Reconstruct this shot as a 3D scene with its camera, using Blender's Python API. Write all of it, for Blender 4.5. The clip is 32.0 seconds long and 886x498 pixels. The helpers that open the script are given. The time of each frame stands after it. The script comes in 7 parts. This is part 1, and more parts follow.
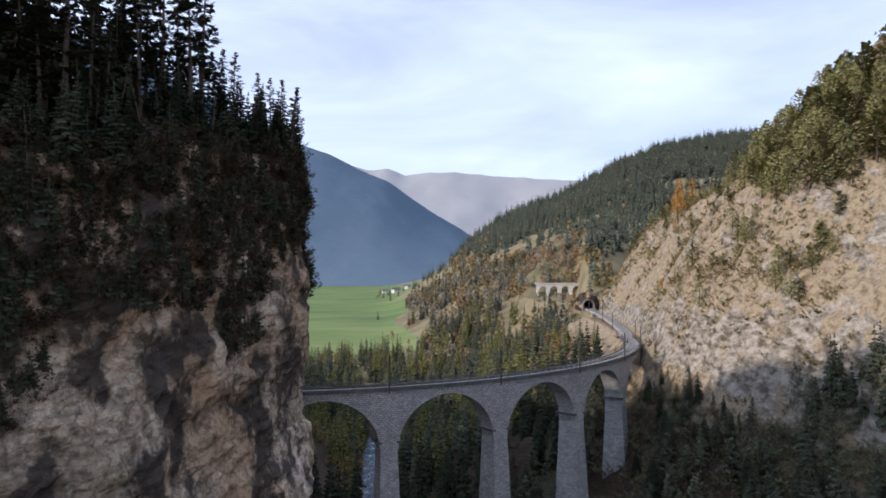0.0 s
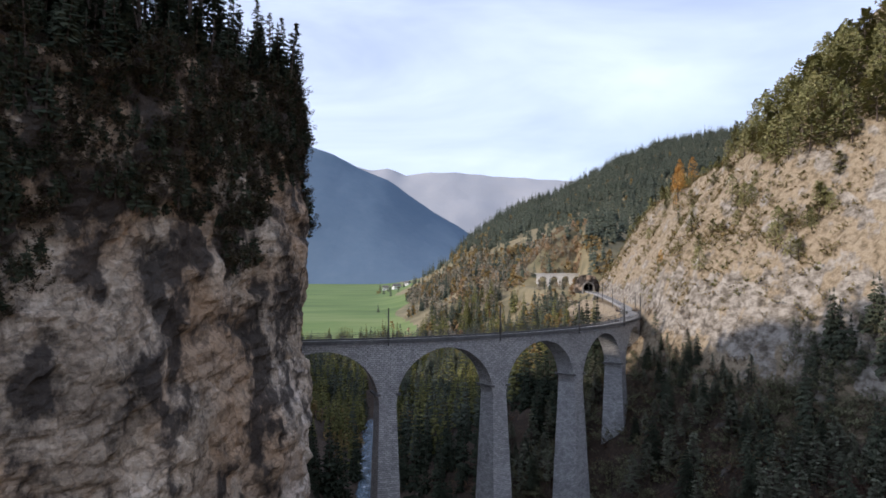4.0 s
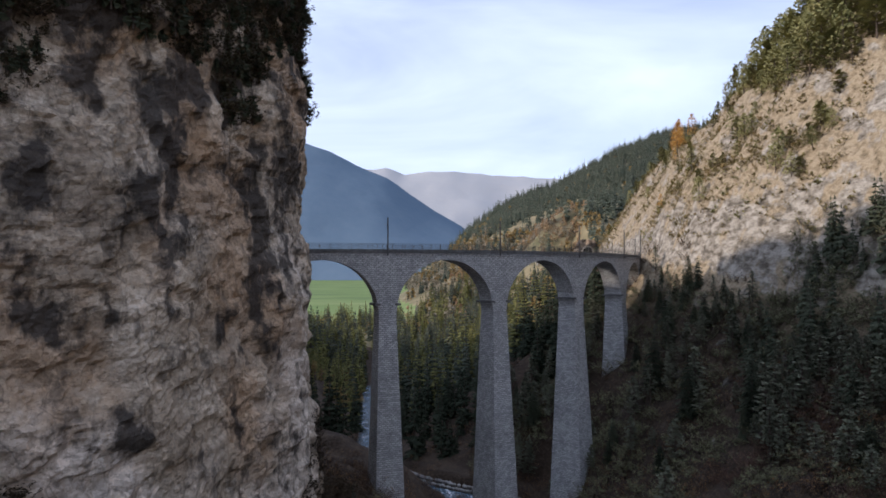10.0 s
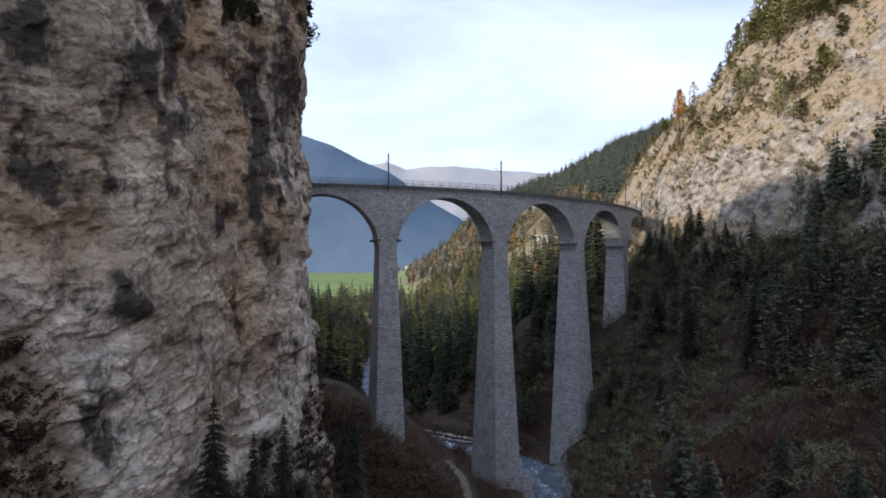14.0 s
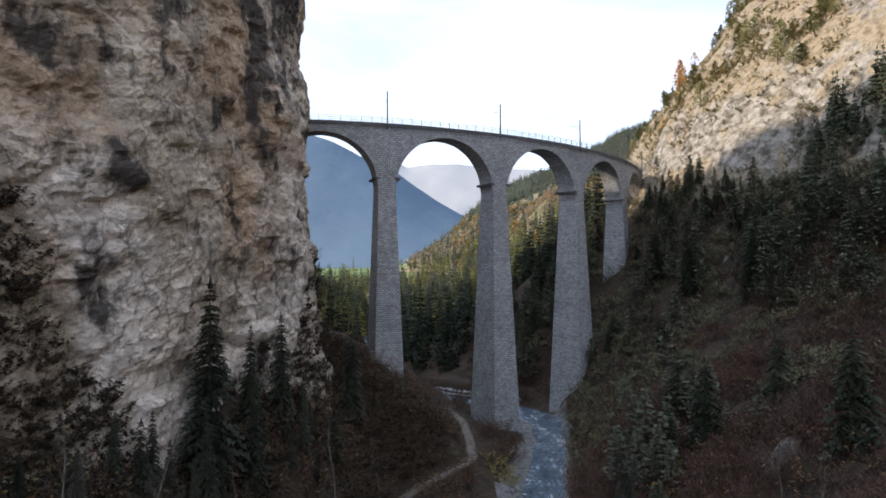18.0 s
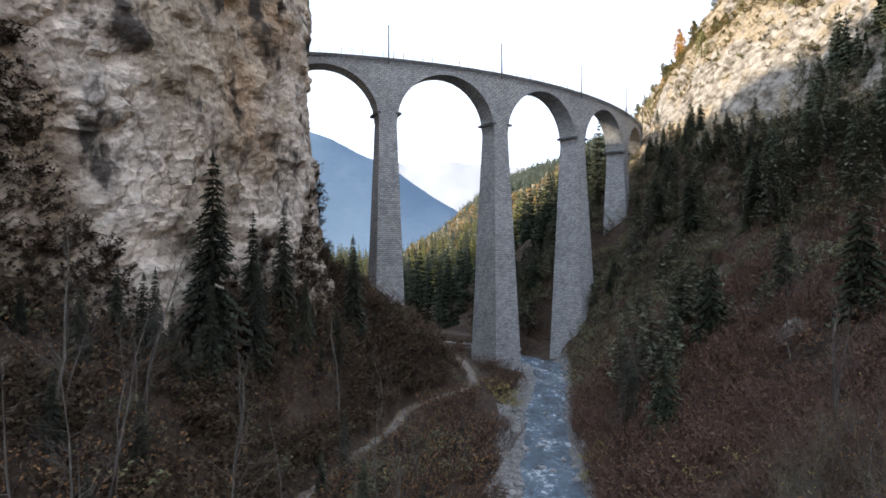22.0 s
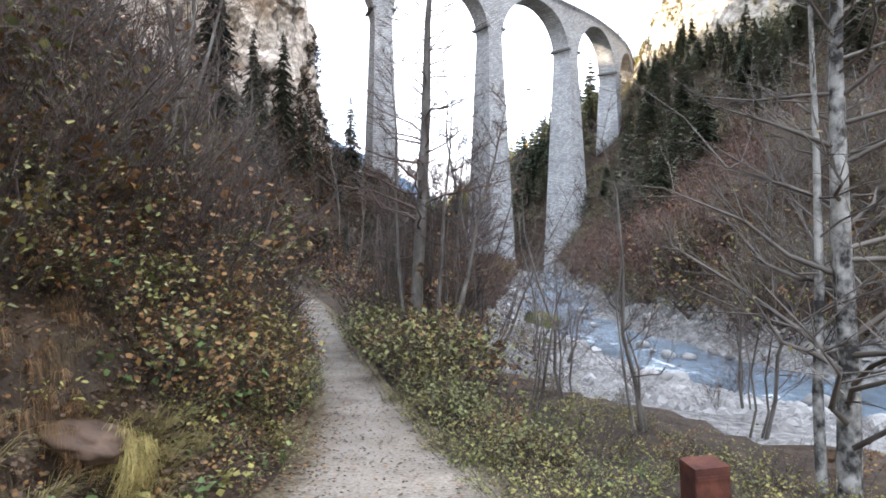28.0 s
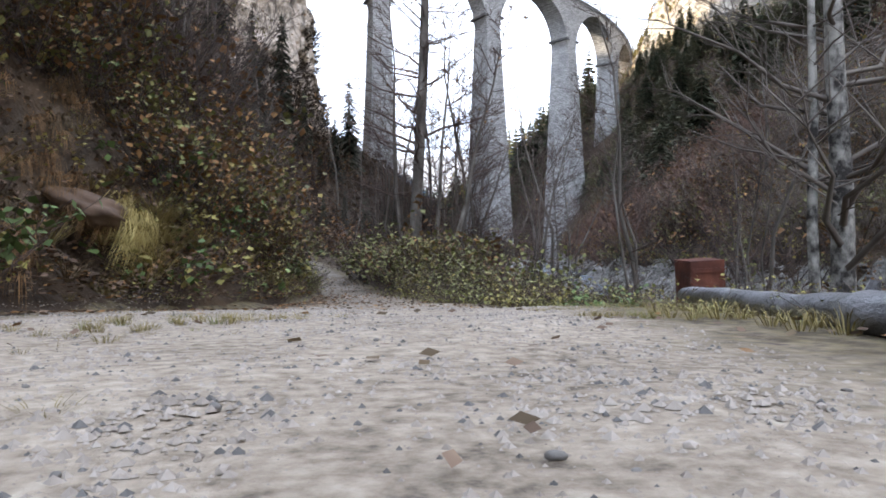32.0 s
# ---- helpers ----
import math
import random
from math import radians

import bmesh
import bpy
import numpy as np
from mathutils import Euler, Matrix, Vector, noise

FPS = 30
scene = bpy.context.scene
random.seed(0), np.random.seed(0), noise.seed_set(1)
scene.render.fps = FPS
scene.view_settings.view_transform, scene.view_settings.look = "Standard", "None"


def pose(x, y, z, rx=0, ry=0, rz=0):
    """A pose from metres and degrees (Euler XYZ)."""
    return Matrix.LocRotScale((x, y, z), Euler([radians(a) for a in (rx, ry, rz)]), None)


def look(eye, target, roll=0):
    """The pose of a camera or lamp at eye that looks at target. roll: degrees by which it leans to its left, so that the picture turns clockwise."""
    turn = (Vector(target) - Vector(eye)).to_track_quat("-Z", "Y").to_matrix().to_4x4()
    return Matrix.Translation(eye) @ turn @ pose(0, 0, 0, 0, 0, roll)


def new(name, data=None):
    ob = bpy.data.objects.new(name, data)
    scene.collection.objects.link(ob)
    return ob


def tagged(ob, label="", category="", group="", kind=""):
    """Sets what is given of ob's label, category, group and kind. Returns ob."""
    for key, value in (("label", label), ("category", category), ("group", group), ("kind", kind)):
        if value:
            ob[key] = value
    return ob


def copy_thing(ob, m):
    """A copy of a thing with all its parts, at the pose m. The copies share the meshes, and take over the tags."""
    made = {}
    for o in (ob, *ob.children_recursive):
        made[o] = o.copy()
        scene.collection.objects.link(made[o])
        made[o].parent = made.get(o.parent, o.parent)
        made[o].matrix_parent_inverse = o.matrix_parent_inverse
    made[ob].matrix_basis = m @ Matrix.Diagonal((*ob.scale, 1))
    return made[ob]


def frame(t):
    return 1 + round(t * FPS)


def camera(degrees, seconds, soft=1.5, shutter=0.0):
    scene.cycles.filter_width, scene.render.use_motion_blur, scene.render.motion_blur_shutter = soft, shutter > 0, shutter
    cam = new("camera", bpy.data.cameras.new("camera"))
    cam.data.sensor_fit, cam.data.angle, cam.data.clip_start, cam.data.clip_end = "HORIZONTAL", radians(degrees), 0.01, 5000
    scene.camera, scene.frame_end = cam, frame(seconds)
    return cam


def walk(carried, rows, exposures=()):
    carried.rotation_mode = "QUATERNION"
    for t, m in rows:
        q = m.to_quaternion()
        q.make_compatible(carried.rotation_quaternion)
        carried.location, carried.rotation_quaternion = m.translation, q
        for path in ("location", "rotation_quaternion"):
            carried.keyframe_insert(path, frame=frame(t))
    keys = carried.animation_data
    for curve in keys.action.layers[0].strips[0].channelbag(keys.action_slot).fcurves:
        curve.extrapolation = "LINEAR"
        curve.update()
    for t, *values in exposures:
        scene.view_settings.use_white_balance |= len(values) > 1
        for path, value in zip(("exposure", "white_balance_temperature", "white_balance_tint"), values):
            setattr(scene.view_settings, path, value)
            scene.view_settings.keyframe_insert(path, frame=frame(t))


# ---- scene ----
cam = camera(66.1, 32.0, soft=1.7)
PATH = [
    (0, (0.253, -0.317, 84.977), (0.254, 1.682, 85.035), -0.2),
    (0.5, (0.265, -0.322, 84.38), (0.266, 1.677, 84.439), -0.2),
    (1, (0.321, -0.256, 83.426), (0.322, 1.743, 83.483), -0.1),
    (1.5, (0.343, -0.174, 82.309), (0.344, 1.825, 82.366), -0.2),
    (2, (0.265, -0.081, 81.069), (0.267, 1.918, 81.13), -0.2),
    (2.5, (0.288, 0.053, 79.701), (0.29, 2.052, 79.765), -0.2),
    (3, (0.417, -0.051, 78.483), (0.418, 1.948, 78.545), -0.1),
    (3.5, (0.458, -0.053, 77.295), (0.457, 1.946, 77.357), -0.0),
    (5.5, (0.521, 0.163, 71.666), (0.52, 2.162, 71.735), -0.2),
    (6, (0.642, 0.174, 70.281), (0.638, 2.173, 70.352), -0.2),
    (6.5, (0.639, 0.219, 68.898), (0.635, 2.218, 68.968), -0.2),
    (7, (0.581, 0.372, 67.382), (0.579, 2.371, 67.452), -0.2),
    (7.5, (0.492, 0.563, 65.975), (0.491, 2.562, 66.045), -0.3),
    (8, (0.483, 0.647, 64.631), (0.484, 2.646, 64.701), -0.3),
    (8.5, (0.48, 0.797, 63.237), (0.48, 2.795, 63.307), -0.3),
    (9, (0.36, 0.974, 61.867), (0.362, 2.973, 61.937), -0.3),
    (9.5, (0.387, 1.021, 60.476), (0.389, 3.02, 60.546), -0.4),
    (10, (0.344, 1.093, 59.091), (0.346, 3.091, 59.159), -0.3),
    (10.5, (0.317, 1.183, 57.687), (0.319, 3.182, 57.755), -0.3),
    (11, (0.091, 1.6, 56.186), (0.095, 3.599, 56.253), -0.4),
    (11.5, (0.136, 1.651, 54.905), (0.138, 3.649, 54.97), -0.3),
    (12, (0.179, 1.691, 53.502), (0.181, 3.69, 53.566), -0.3),
    (12.5, (0.212, 1.73, 52.215), (0.213, 3.729, 52.276), -0.3),
    (13, (0.283, 1.719, 50.798), (0.283, 3.718, 50.859), -0.3),
    (13.5, (0.335, 1.726, 49.474), (0.334, 3.725, 49.534), -0.3),
    (14, (0.357, 1.792, 48.113), (0.356, 3.791, 48.171), -0.2),
    (14.5, (0.368, 1.92, 46.848), (0.366, 3.919, 46.906), -0.2),
    (16.5, (0.731, 1.977, 41.139), (0.724, 3.977, 41.199), -0.2),
    (17, (0.824, 1.955, 39.87), (0.816, 3.954, 39.926), -0.2),
    (17.5, (0.855, 1.978, 38.469), (0.848, 3.977, 38.526), -0.2),
    (18, (0.881, 2.086, 36.991), (0.874, 4.085, 37.048), -0.2),
    (18.5, (0.824, 2.306, 35.503), (0.817, 4.305, 35.561), -0.3),
    (19, (0.688, 2.505, 34.088), (0.685, 4.504, 34.146), -0.3),
    (19.5, (0.612, 2.687, 32.698), (0.61, 4.686, 32.757), -0.4),
    (20, (0.612, 2.649, 31.265), (0.611, 4.648, 31.323), -0.4),
    (20.5, (0.66, 2.703, 29.831), (0.657, 4.702, 29.889), -0.4),
    (21, (0.64, 2.821, 28.393), (0.637, 4.82, 28.45), -0.4),
    (21.5, (0.538, 2.946, 27.021), (0.537, 4.945, 27.077), -0.4),
    (22, (0.069, 3.016, 25.288), (0.071, 5.015, 25.345), -0.1),
    (22.5, (-0.798, 3.019, 23.311), (-0.788, 5.018, 23.369), 0.0),
    (23, (-1.342, 2.833, 21.14), (-1.315, 4.831, 21.202), 0.1),
    (23.5, (-1.853, 2.836, 19.188), (-1.802, 4.835, 19.249), 0.3),
    (24, (-1.979, 2.846, 17.168), (-1.916, 4.844, 17.227), 0.4),
    (24.5, (-1.794, 2.943, 15.528), (-1.732, 4.941, 15.585), 0.3),
    (26.5, (-0.961, 3.182, 9.827), (-0.921, 5.181, 9.884), -0.2),
    (27, (-1.014, 3.111, 8.663), (-0.977, 5.11, 8.718), -0.1),
    (27.5, (-0.976, 2.707, 7.622), (-0.945, 4.706, 7.677), -0.4),
    (28, (-0.967, 2.708, 6.343), (-0.936, 4.707, 6.397), -0.3),
    (28.5, (-0.946, 2.703, 5.477), (-0.914, 4.702, 5.531), -0.3),
    (29, (-0.958, 2.675, 5.045), (-0.925, 4.674, 5.097), -0.2),
    (29.5, (-0.984, 2.677, 4.823), (-0.95, 4.676, 4.873), -0.2),
    (30, (-0.995, 2.693, 4.671), (-0.961, 4.692, 4.721), -0.2),
    (30.5, (-0.982, 2.697, 4.623), (-0.947, 4.696, 4.672), -0.2),
    (31, (-0.975, 2.7, 4.603), (-0.94, 4.699, 4.652), -0.3),
    (31.5, (-0.982, 2.701, 4.602), (-0.947, 4.701, 4.651), -0.3),
    (32, (-0.97, 2.691, 4.41), (-0.935, 4.69, 4.46), -0.4),
]
walk(cam, [(t, look(eye, target, roll)) for t, eye, target, roll in PATH],
     exposures=((0, 0.05, 6100, 16), (9, 0.05, 6100, 16), (13, 0.17, 6150, 14), (19, 0.65, 6400, 11), (21, 0.85, 6500, 10), (22, 1.12, 6500, 10), (24, 1.78, 6500, 10), (27, 2.45, 6700, 10), (28, 2.55, 6750, 10), (29, 2.3, 6800, 10), (30, 2.1, 6750, 10), (32, 2.0, 6650, 11)))

# ---- light ----
SUN_AZ = Vector((-0.92, -0.39, 0)).normalized()
SUN_EL = radians(23)
sun_dir = Vector((SUN_AZ.x * math.cos(SUN_EL), SUN_AZ.y * math.cos(SUN_EL), math.sin(SUN_EL)))
sun = new("sun", bpy.data.lights.new("sun", "SUN"))
sun.data.energy, sun.data.angle, sun.data.color = 3.6, radians(0.6), (1.0, 0.885, 0.73)
sun.matrix_world = look((0, 0, 300), Vector((0, 0, 300)) - sun_dir)

world = bpy.data.worlds.new("sky")
scene.world = world
world.use_nodes = True


def sky_nodes():
    nt = world.node_tree
    nt.nodes.clear()
    n, l = nt.nodes.new, nt.links.new
    out, bg, sky = n("ShaderNodeOutputWorld"), n("ShaderNodeBackground"), n("ShaderNodeTexSky")
    sky.sky_type, sky.sun_disc = "NISHITA", False
    sky.sun_elevation, sky.sun_rotation = SUN_EL, math.atan2(SUN_AZ.x, SUN_AZ.y)
    sky.air_density, sky.dust_density, sky.ozone_density, sky.altitude = 1.0, 1.2, 1.0, 1000
    co, mp, nz, rp = n("ShaderNodeTexCoord"), n("ShaderNodeMapping"), n("ShaderNodeTexNoise"), n("ShaderNodeValToRGB")
    mp.inputs["Scale"].default_value = (1.6, 1.6, 5.5)
    mp.inputs["Rotation"].default_value = (0.2, 0.35, 0)
    nz.inputs["Scale"].default_value, nz.inputs["Detail"].default_value, nz.inputs["Roughness"].default_value = 1.3, 5, 0.5
    nz.inputs["Distortion"].default_value = 0.6
    rp.color_ramp.elements[0].position, rp.color_ramp.elements[1].position = 0.34, 0.66
    rp.color_ramp.elements[0].color, rp.color_ramp.elements[1].color = (0.48, 0.48, 0.48, 1), (0.90, 0.90, 0.90, 1)
    mix = n("ShaderNodeMix")
    mix.data_type = "RGBA"
    mix.inputs["B"].default_value = (10.0, 11.4, 14.2, 1)
    l(co.outputs["Generated"], mp.inputs["Vector"])
    l(mp.outputs["Vector"], nz.inputs["Vector"])
    l(nz.outputs["Fac"], rp.inputs["Fac"])
    l(rp.outputs["Color"], mix.inputs["Factor"])
    l(sky.outputs["Color"], mix.inputs["A"])
    l(mix.outputs["Result"], bg.inputs["Color"])
    bg.inputs["Strength"].default_value = 0.1
    l(bg.outputs["Background"], out.inputs["Surface"])


sky_nodes()

# ---- noise on arrays ----


def hash3(i, j, k, seed):
    h = (i.astype(np.int64) * 374761393 + j.astype(np.int64) * 668265263 + k.astype(np.int64) * 2147483647 + seed * 974634777) & 0xFFFFFFFF
    h = ((h ^ (h >> 13)) * 1274126177) & 0xFFFFFFFF
    h = ((h ^ (h >> 16)) * 2246822519) & 0xFFFFFFFF
    return ((h ^ (h >> 15)) & 0xFFFFFF) / float(0xFFFFFF)


def vnoise(x, y, z, seed=0):
    """Smooth lattice noise, -1 to 1."""
    x, y, z = np.broadcast_arrays(np.asarray(x, float), np.asarray(y, float), np.asarray(z, float))
    i, j, k = np.floor(x), np.floor(y), np.floor(z)
    u, v, w = x - i, y - j, z - k
    u, v, w = (a * a * a * (a * (a * 6 - 15) + 10) for a in (u, v, w))
    tot = 0
    for di in (0, 1):
        for dj in (0, 1):
            for dk in (0, 1):
                wt = (u if di else 1 - u) * (v if dj else 1 - v) * (w if dk else 1 - w)
                tot = tot + wt * hash3(i + di, j + dj, k + dk, seed)
    return tot * 2 - 1


def fbm(x, y, z=0.0, octaves=4, seed=0, gain=0.5):
    tot, amp = 0, 1.0
    for o in range(octaves):
        f = 2.03 ** o
        tot = tot + amp * vnoise(x * f + 17.3 * o, y * f - 9.1 * o, np.asarray(z) * f + 3.7 * o, seed + o)
        amp *= gain
    return tot


def ridged(x, y, z=0.0, octaves=4, seed=0):
    tot, amp = 0, 1.0
    for o in range(octaves):
        f = 2.1 ** o
        tot = tot + amp * (1 - 2 * np.abs(vnoise(x * f, y * f, np.asarray(z) * f, seed + o)))
        amp *= 0.5
    return tot


def sstep(a, b, x):
    t = np.clip((np.asarray(x, float) - a) / (b - a), 0, 1)
    return t * t * (3 - 2 * t)


# ---- materials ----


def material(name, colours, scale=1.0, detail=6.0, rough=0.9, bump=0.3, bump_scale=None, spread=(0.3, 0.7), metal=0.0, coarse=0.12,
             coarse_mix=0.35, vary=0.0, stretch=(1, 1, 1), spec=0.3, kind="", bump_dist=0.1):
    """A two-scale noise material in world metres: fine grain through a ramp, and coarse blotches over it."""
    m = bpy.data.materials.new(name)
    m.use_nodes = True
    nt = m.node_tree
    n, l = nt.nodes.new, nt.links.new
    b = nt.nodes["Principled BSDF"]
    b.inputs["Roughness"].default_value, b.inputs["Metallic"].default_value = rough, metal
    b.inputs["Specular IOR Level"].default_value = spec
    geo, mp = n("ShaderNodeNewGeometry"), n("ShaderNodeMapping")
    co = n("ShaderNodeTexCoord")
    l((co.outputs["Object"] if kind == "own" else geo.outputs["Position"]), mp.inputs["Vector"])
    mp.inputs["Scale"].default_value = stretch
    fine, big, ramp = n("ShaderNodeTexNoise"), n("ShaderNodeTexNoise"), n("ShaderNodeValToRGB")
    fine.inputs["Scale"].default_value, fine.inputs["Detail"].default_value, fine.inputs["Roughness"].default_value = scale, detail, 0.62
    big.inputs["Scale"].default_value, big.inputs["Detail"].default_value = scale * coarse, 4
    l(mp.outputs["Vector"], fine.inputs["Vector"])
    l(mp.outputs["Vector"], big.inputs["Vector"])
    mixf = n("ShaderNodeMix")
    mixf.inputs["Factor"].default_value = coarse_mix
    l(fine.outputs["Fac"], mixf.inputs["A"])
    l(big.outputs["Fac"], mixf.inputs["B"])
    fac = mixf.outputs["Result"]
    if vary:
        inf, add = n("ShaderNodeObjectInfo"), n("ShaderNodeMath")
        isl, mul, pick = n("ShaderNodeNewGeometry"), n("ShaderNodeMath"), n("ShaderNodeMath")
        pick.operation = "ADD"
        l(inf.outputs["Random"], pick.inputs[0])
        l(isl.outputs["Random Per Island"], pick.inputs[1])
        mul.operation = "MULTIPLY_ADD"
        mul.inputs[1].default_value, mul.inputs[2].default_value = vary, -vary
        l(pick.outputs[0], mul.inputs[0])
        l(fac, add.inputs[0])
        l(mul.outputs[0], add.inputs[1])
        fac = add.outputs[0]
    l(fac, ramp.inputs["Fac"])
    els = ramp.color_ramp.elements
    while len(els) < len(colours):
        els.new(0.5)
    for i, c in enumerate(colours):
        els[i].position = spread[0] + (spread[1] - spread[0]) * i / (len(colours) - 1)
        els[i].color = (*c, 1)
    l(ramp.outputs["Color"], b.inputs["Base Color"])
    if bump:
        bn, bt = n("ShaderNodeBump"), n("ShaderNodeTexNoise")
        bt.inputs["Scale"].default_value, bt.inputs["Detail"].default_value = bump_scale or scale * 2, 9
        l(mp.outputs["Vector"], bt.inputs["Vector"])
        l(bt.outputs["Fac"], bn.inputs["Height"])
        bt.inputs["Roughness"].default_value = 0.62
        bn.inputs["Strength"].default_value, bn.inputs["Distance"].default_value = bump, bump_dist
        l(bn.outputs["Normal"], b.inputs["Normal"])
    return m


def nodes_of(m):
    nt = m.node_tree
    return nt, nt.nodes.new, nt.links.new, nt.nodes["Principled BSDF"]


M_LITTER = material("leaf_litter_ground", [(0.012, 0.010, 0.007), (0.028, 0.022, 0.014), (0.05, 0.036, 0.022)], 1.2, 8, 0.95, 0.8, 4, (0.32, 0.68))
M_MEADOW = material("meadow_grass", [(0.085, 0.125, 0.04), (0.13, 0.19, 0.055), (0.20, 0.235, 0.085)], 0.02, 8, 0.95, 0.2, 0.3, (0.36, 0.64), stretch=(0.35, 1, 1))
M_FOREST_FLOOR = material("forest_floor", [(0.10, 0.095, 0.048), (0.20, 0.165, 0.09), (0.30, 0.24, 0.14)], 0.05, 8, 0.95, 0.5, 0.3, (0.35, 0.65))


def gorge_material():
    """Leaf litter low down, dry grass higher up, bare rock where it is steep."""
    m = material("gorge_ground", [(0.018, 0.012, 0.008), (0.046, 0.031, 0.020), (0.098, 0.067, 0.042)], 1.6, 10, 0.95, 0.9, 0.8, (0.32, 0.68), bump_dist=0.6)
    nt, n, l, b = nodes_of(m)
    litter = b.inputs["Base Color"].links[0].from_socket
    geo, sep, sepn = n("ShaderNodeNewGeometry"), n("ShaderNodeSeparateXYZ"), n("ShaderNodeSeparateXYZ")
    l(geo.outputs["Position"], sep.inputs[0])
    l(geo.outputs["Normal"], sepn.inputs[0])

    def noise_ramp(scale, stops, detail=8, stretch=(1, 1, 1), turn=(0, 0, 0)):
        t, r, mp = n("ShaderNodeTexNoise"), n("ShaderNodeValToRGB"), n("ShaderNodeMapping")
        mp.inputs["Scale"].default_value, mp.inputs["Rotation"].default_value = stretch, turn
        t.inputs["Scale"].default_value, t.inputs["Detail"].default_value, t.inputs["Roughness"].default_value = scale, detail, 0.65
        l(geo.outputs["Position"], mp.inputs["Vector"])
        l(mp.outputs["Vector"], t.inputs["Vector"])
        l(t.outputs["Fac"], r.inputs["Fac"])
        e = r.color_ramp.elements
        while len(e) < len(stops):
            e.new(0.5)
        for i, (q, c) in enumerate(stops):
            e[i].position, e[i].color = q, (*c, 1)
        return t.outputs["Fac"], r.outputs["Color"]

    _, grass = noise_ramp(0.8, [(0.30, (0.085, 0.065, 0.036)), (0.44, (0.225, 0.172, 0.108)), (0.58, (0.34, 0.27, 0.18)), (0.7, (0.19, 0.165, 0.095))], 12)
    _, rock = noise_ramp(0.55, [(0.34, (0.06, 0.05, 0.040)), (0.43, (0.15, 0.13, 0.104)), (0.52, (0.27, 0.24, 0.20)), (0.62, (0.41, 0.375, 0.32)), (0.74, (0.29, 0.24, 0.18))], 15, (0.8, 0.8, 1.3), (0.12, 0.2, 0))
    wob, _ = noise_ramp(0.11, [(0, (0, 0, 0)), (1, (1, 1, 1))])
    wob2, _ = noise_ramp(0.15, [(0, (0, 0, 0)), (1, (1, 1, 1))])

    def madd(src, k, add):
        q = n("ShaderNodeMath")
        q.operation = "MULTIPLY_ADD"
        l(src, q.inputs[0])
        q.inputs[1].default_value = k
        if isinstance(add, float):
            q.inputs[2].default_value = add
        else:
            l(add, q.inputs[2])
        return q.outputs[0]

    def smooth(src, a, c):
        q = n("ShaderNodeMapRange")
        q.interpolation_type = "SMOOTHSTEP"
        q.inputs["From Min"].default_value, q.inputs["From Max"].default_value = a, c
        l(src, q.inputs["Value"])
        return q.outputs["Result"]

    def blend(f, a, c):
        q = n("ShaderNodeMix")
        q.data_type = "RGBA"
        l(f, q.inputs["Factor"])
        l(a, q.inputs["A"])
        l(c, q.inputs["B"])
        return q.outputs["Result"]

    high = smooth(madd(wob, 26.0, sep.outputs["Z"]), 58, 72)
    cover = blend(high, litter, grass)
    lowland = smooth(madd(wob, 30.0, sep.outputs["Z"]), 56, 76)
    # a bare rock band runs below the grassy upper slope
    band = n("ShaderNodeMath")
    band.operation = "SUBTRACT"
    l(lowland, band.inputs[0])
    l(smooth(madd(wob, 30.0, sep.outputs["Z"]), 78, 100), band.inputs[1])
    steep = smooth(madd(band.outputs[0], 0.02, madd(wob2, 1.5, madd(sepn.outputs["Z"], -1.5, 0.0))), 0.08, 0.24)
    keep = n("ShaderNodeMapRange")
    keep.inputs["To Min"].default_value, keep.inputs["To Max"].default_value = 0.10, 0.9
    l(lowland, keep.inputs["Value"])
    cut = n("ShaderNodeMath")
    cut.operation = "MULTIPLY"
    l(steep, cut.inputs[0])
    l(keep.outputs["Result"], cut.inputs[1])
    steep = cut.outputs[0]
    l(blend(steep, cover, rock), b.inputs["Base Color"])
    return m


M_GORGE = gorge_material()


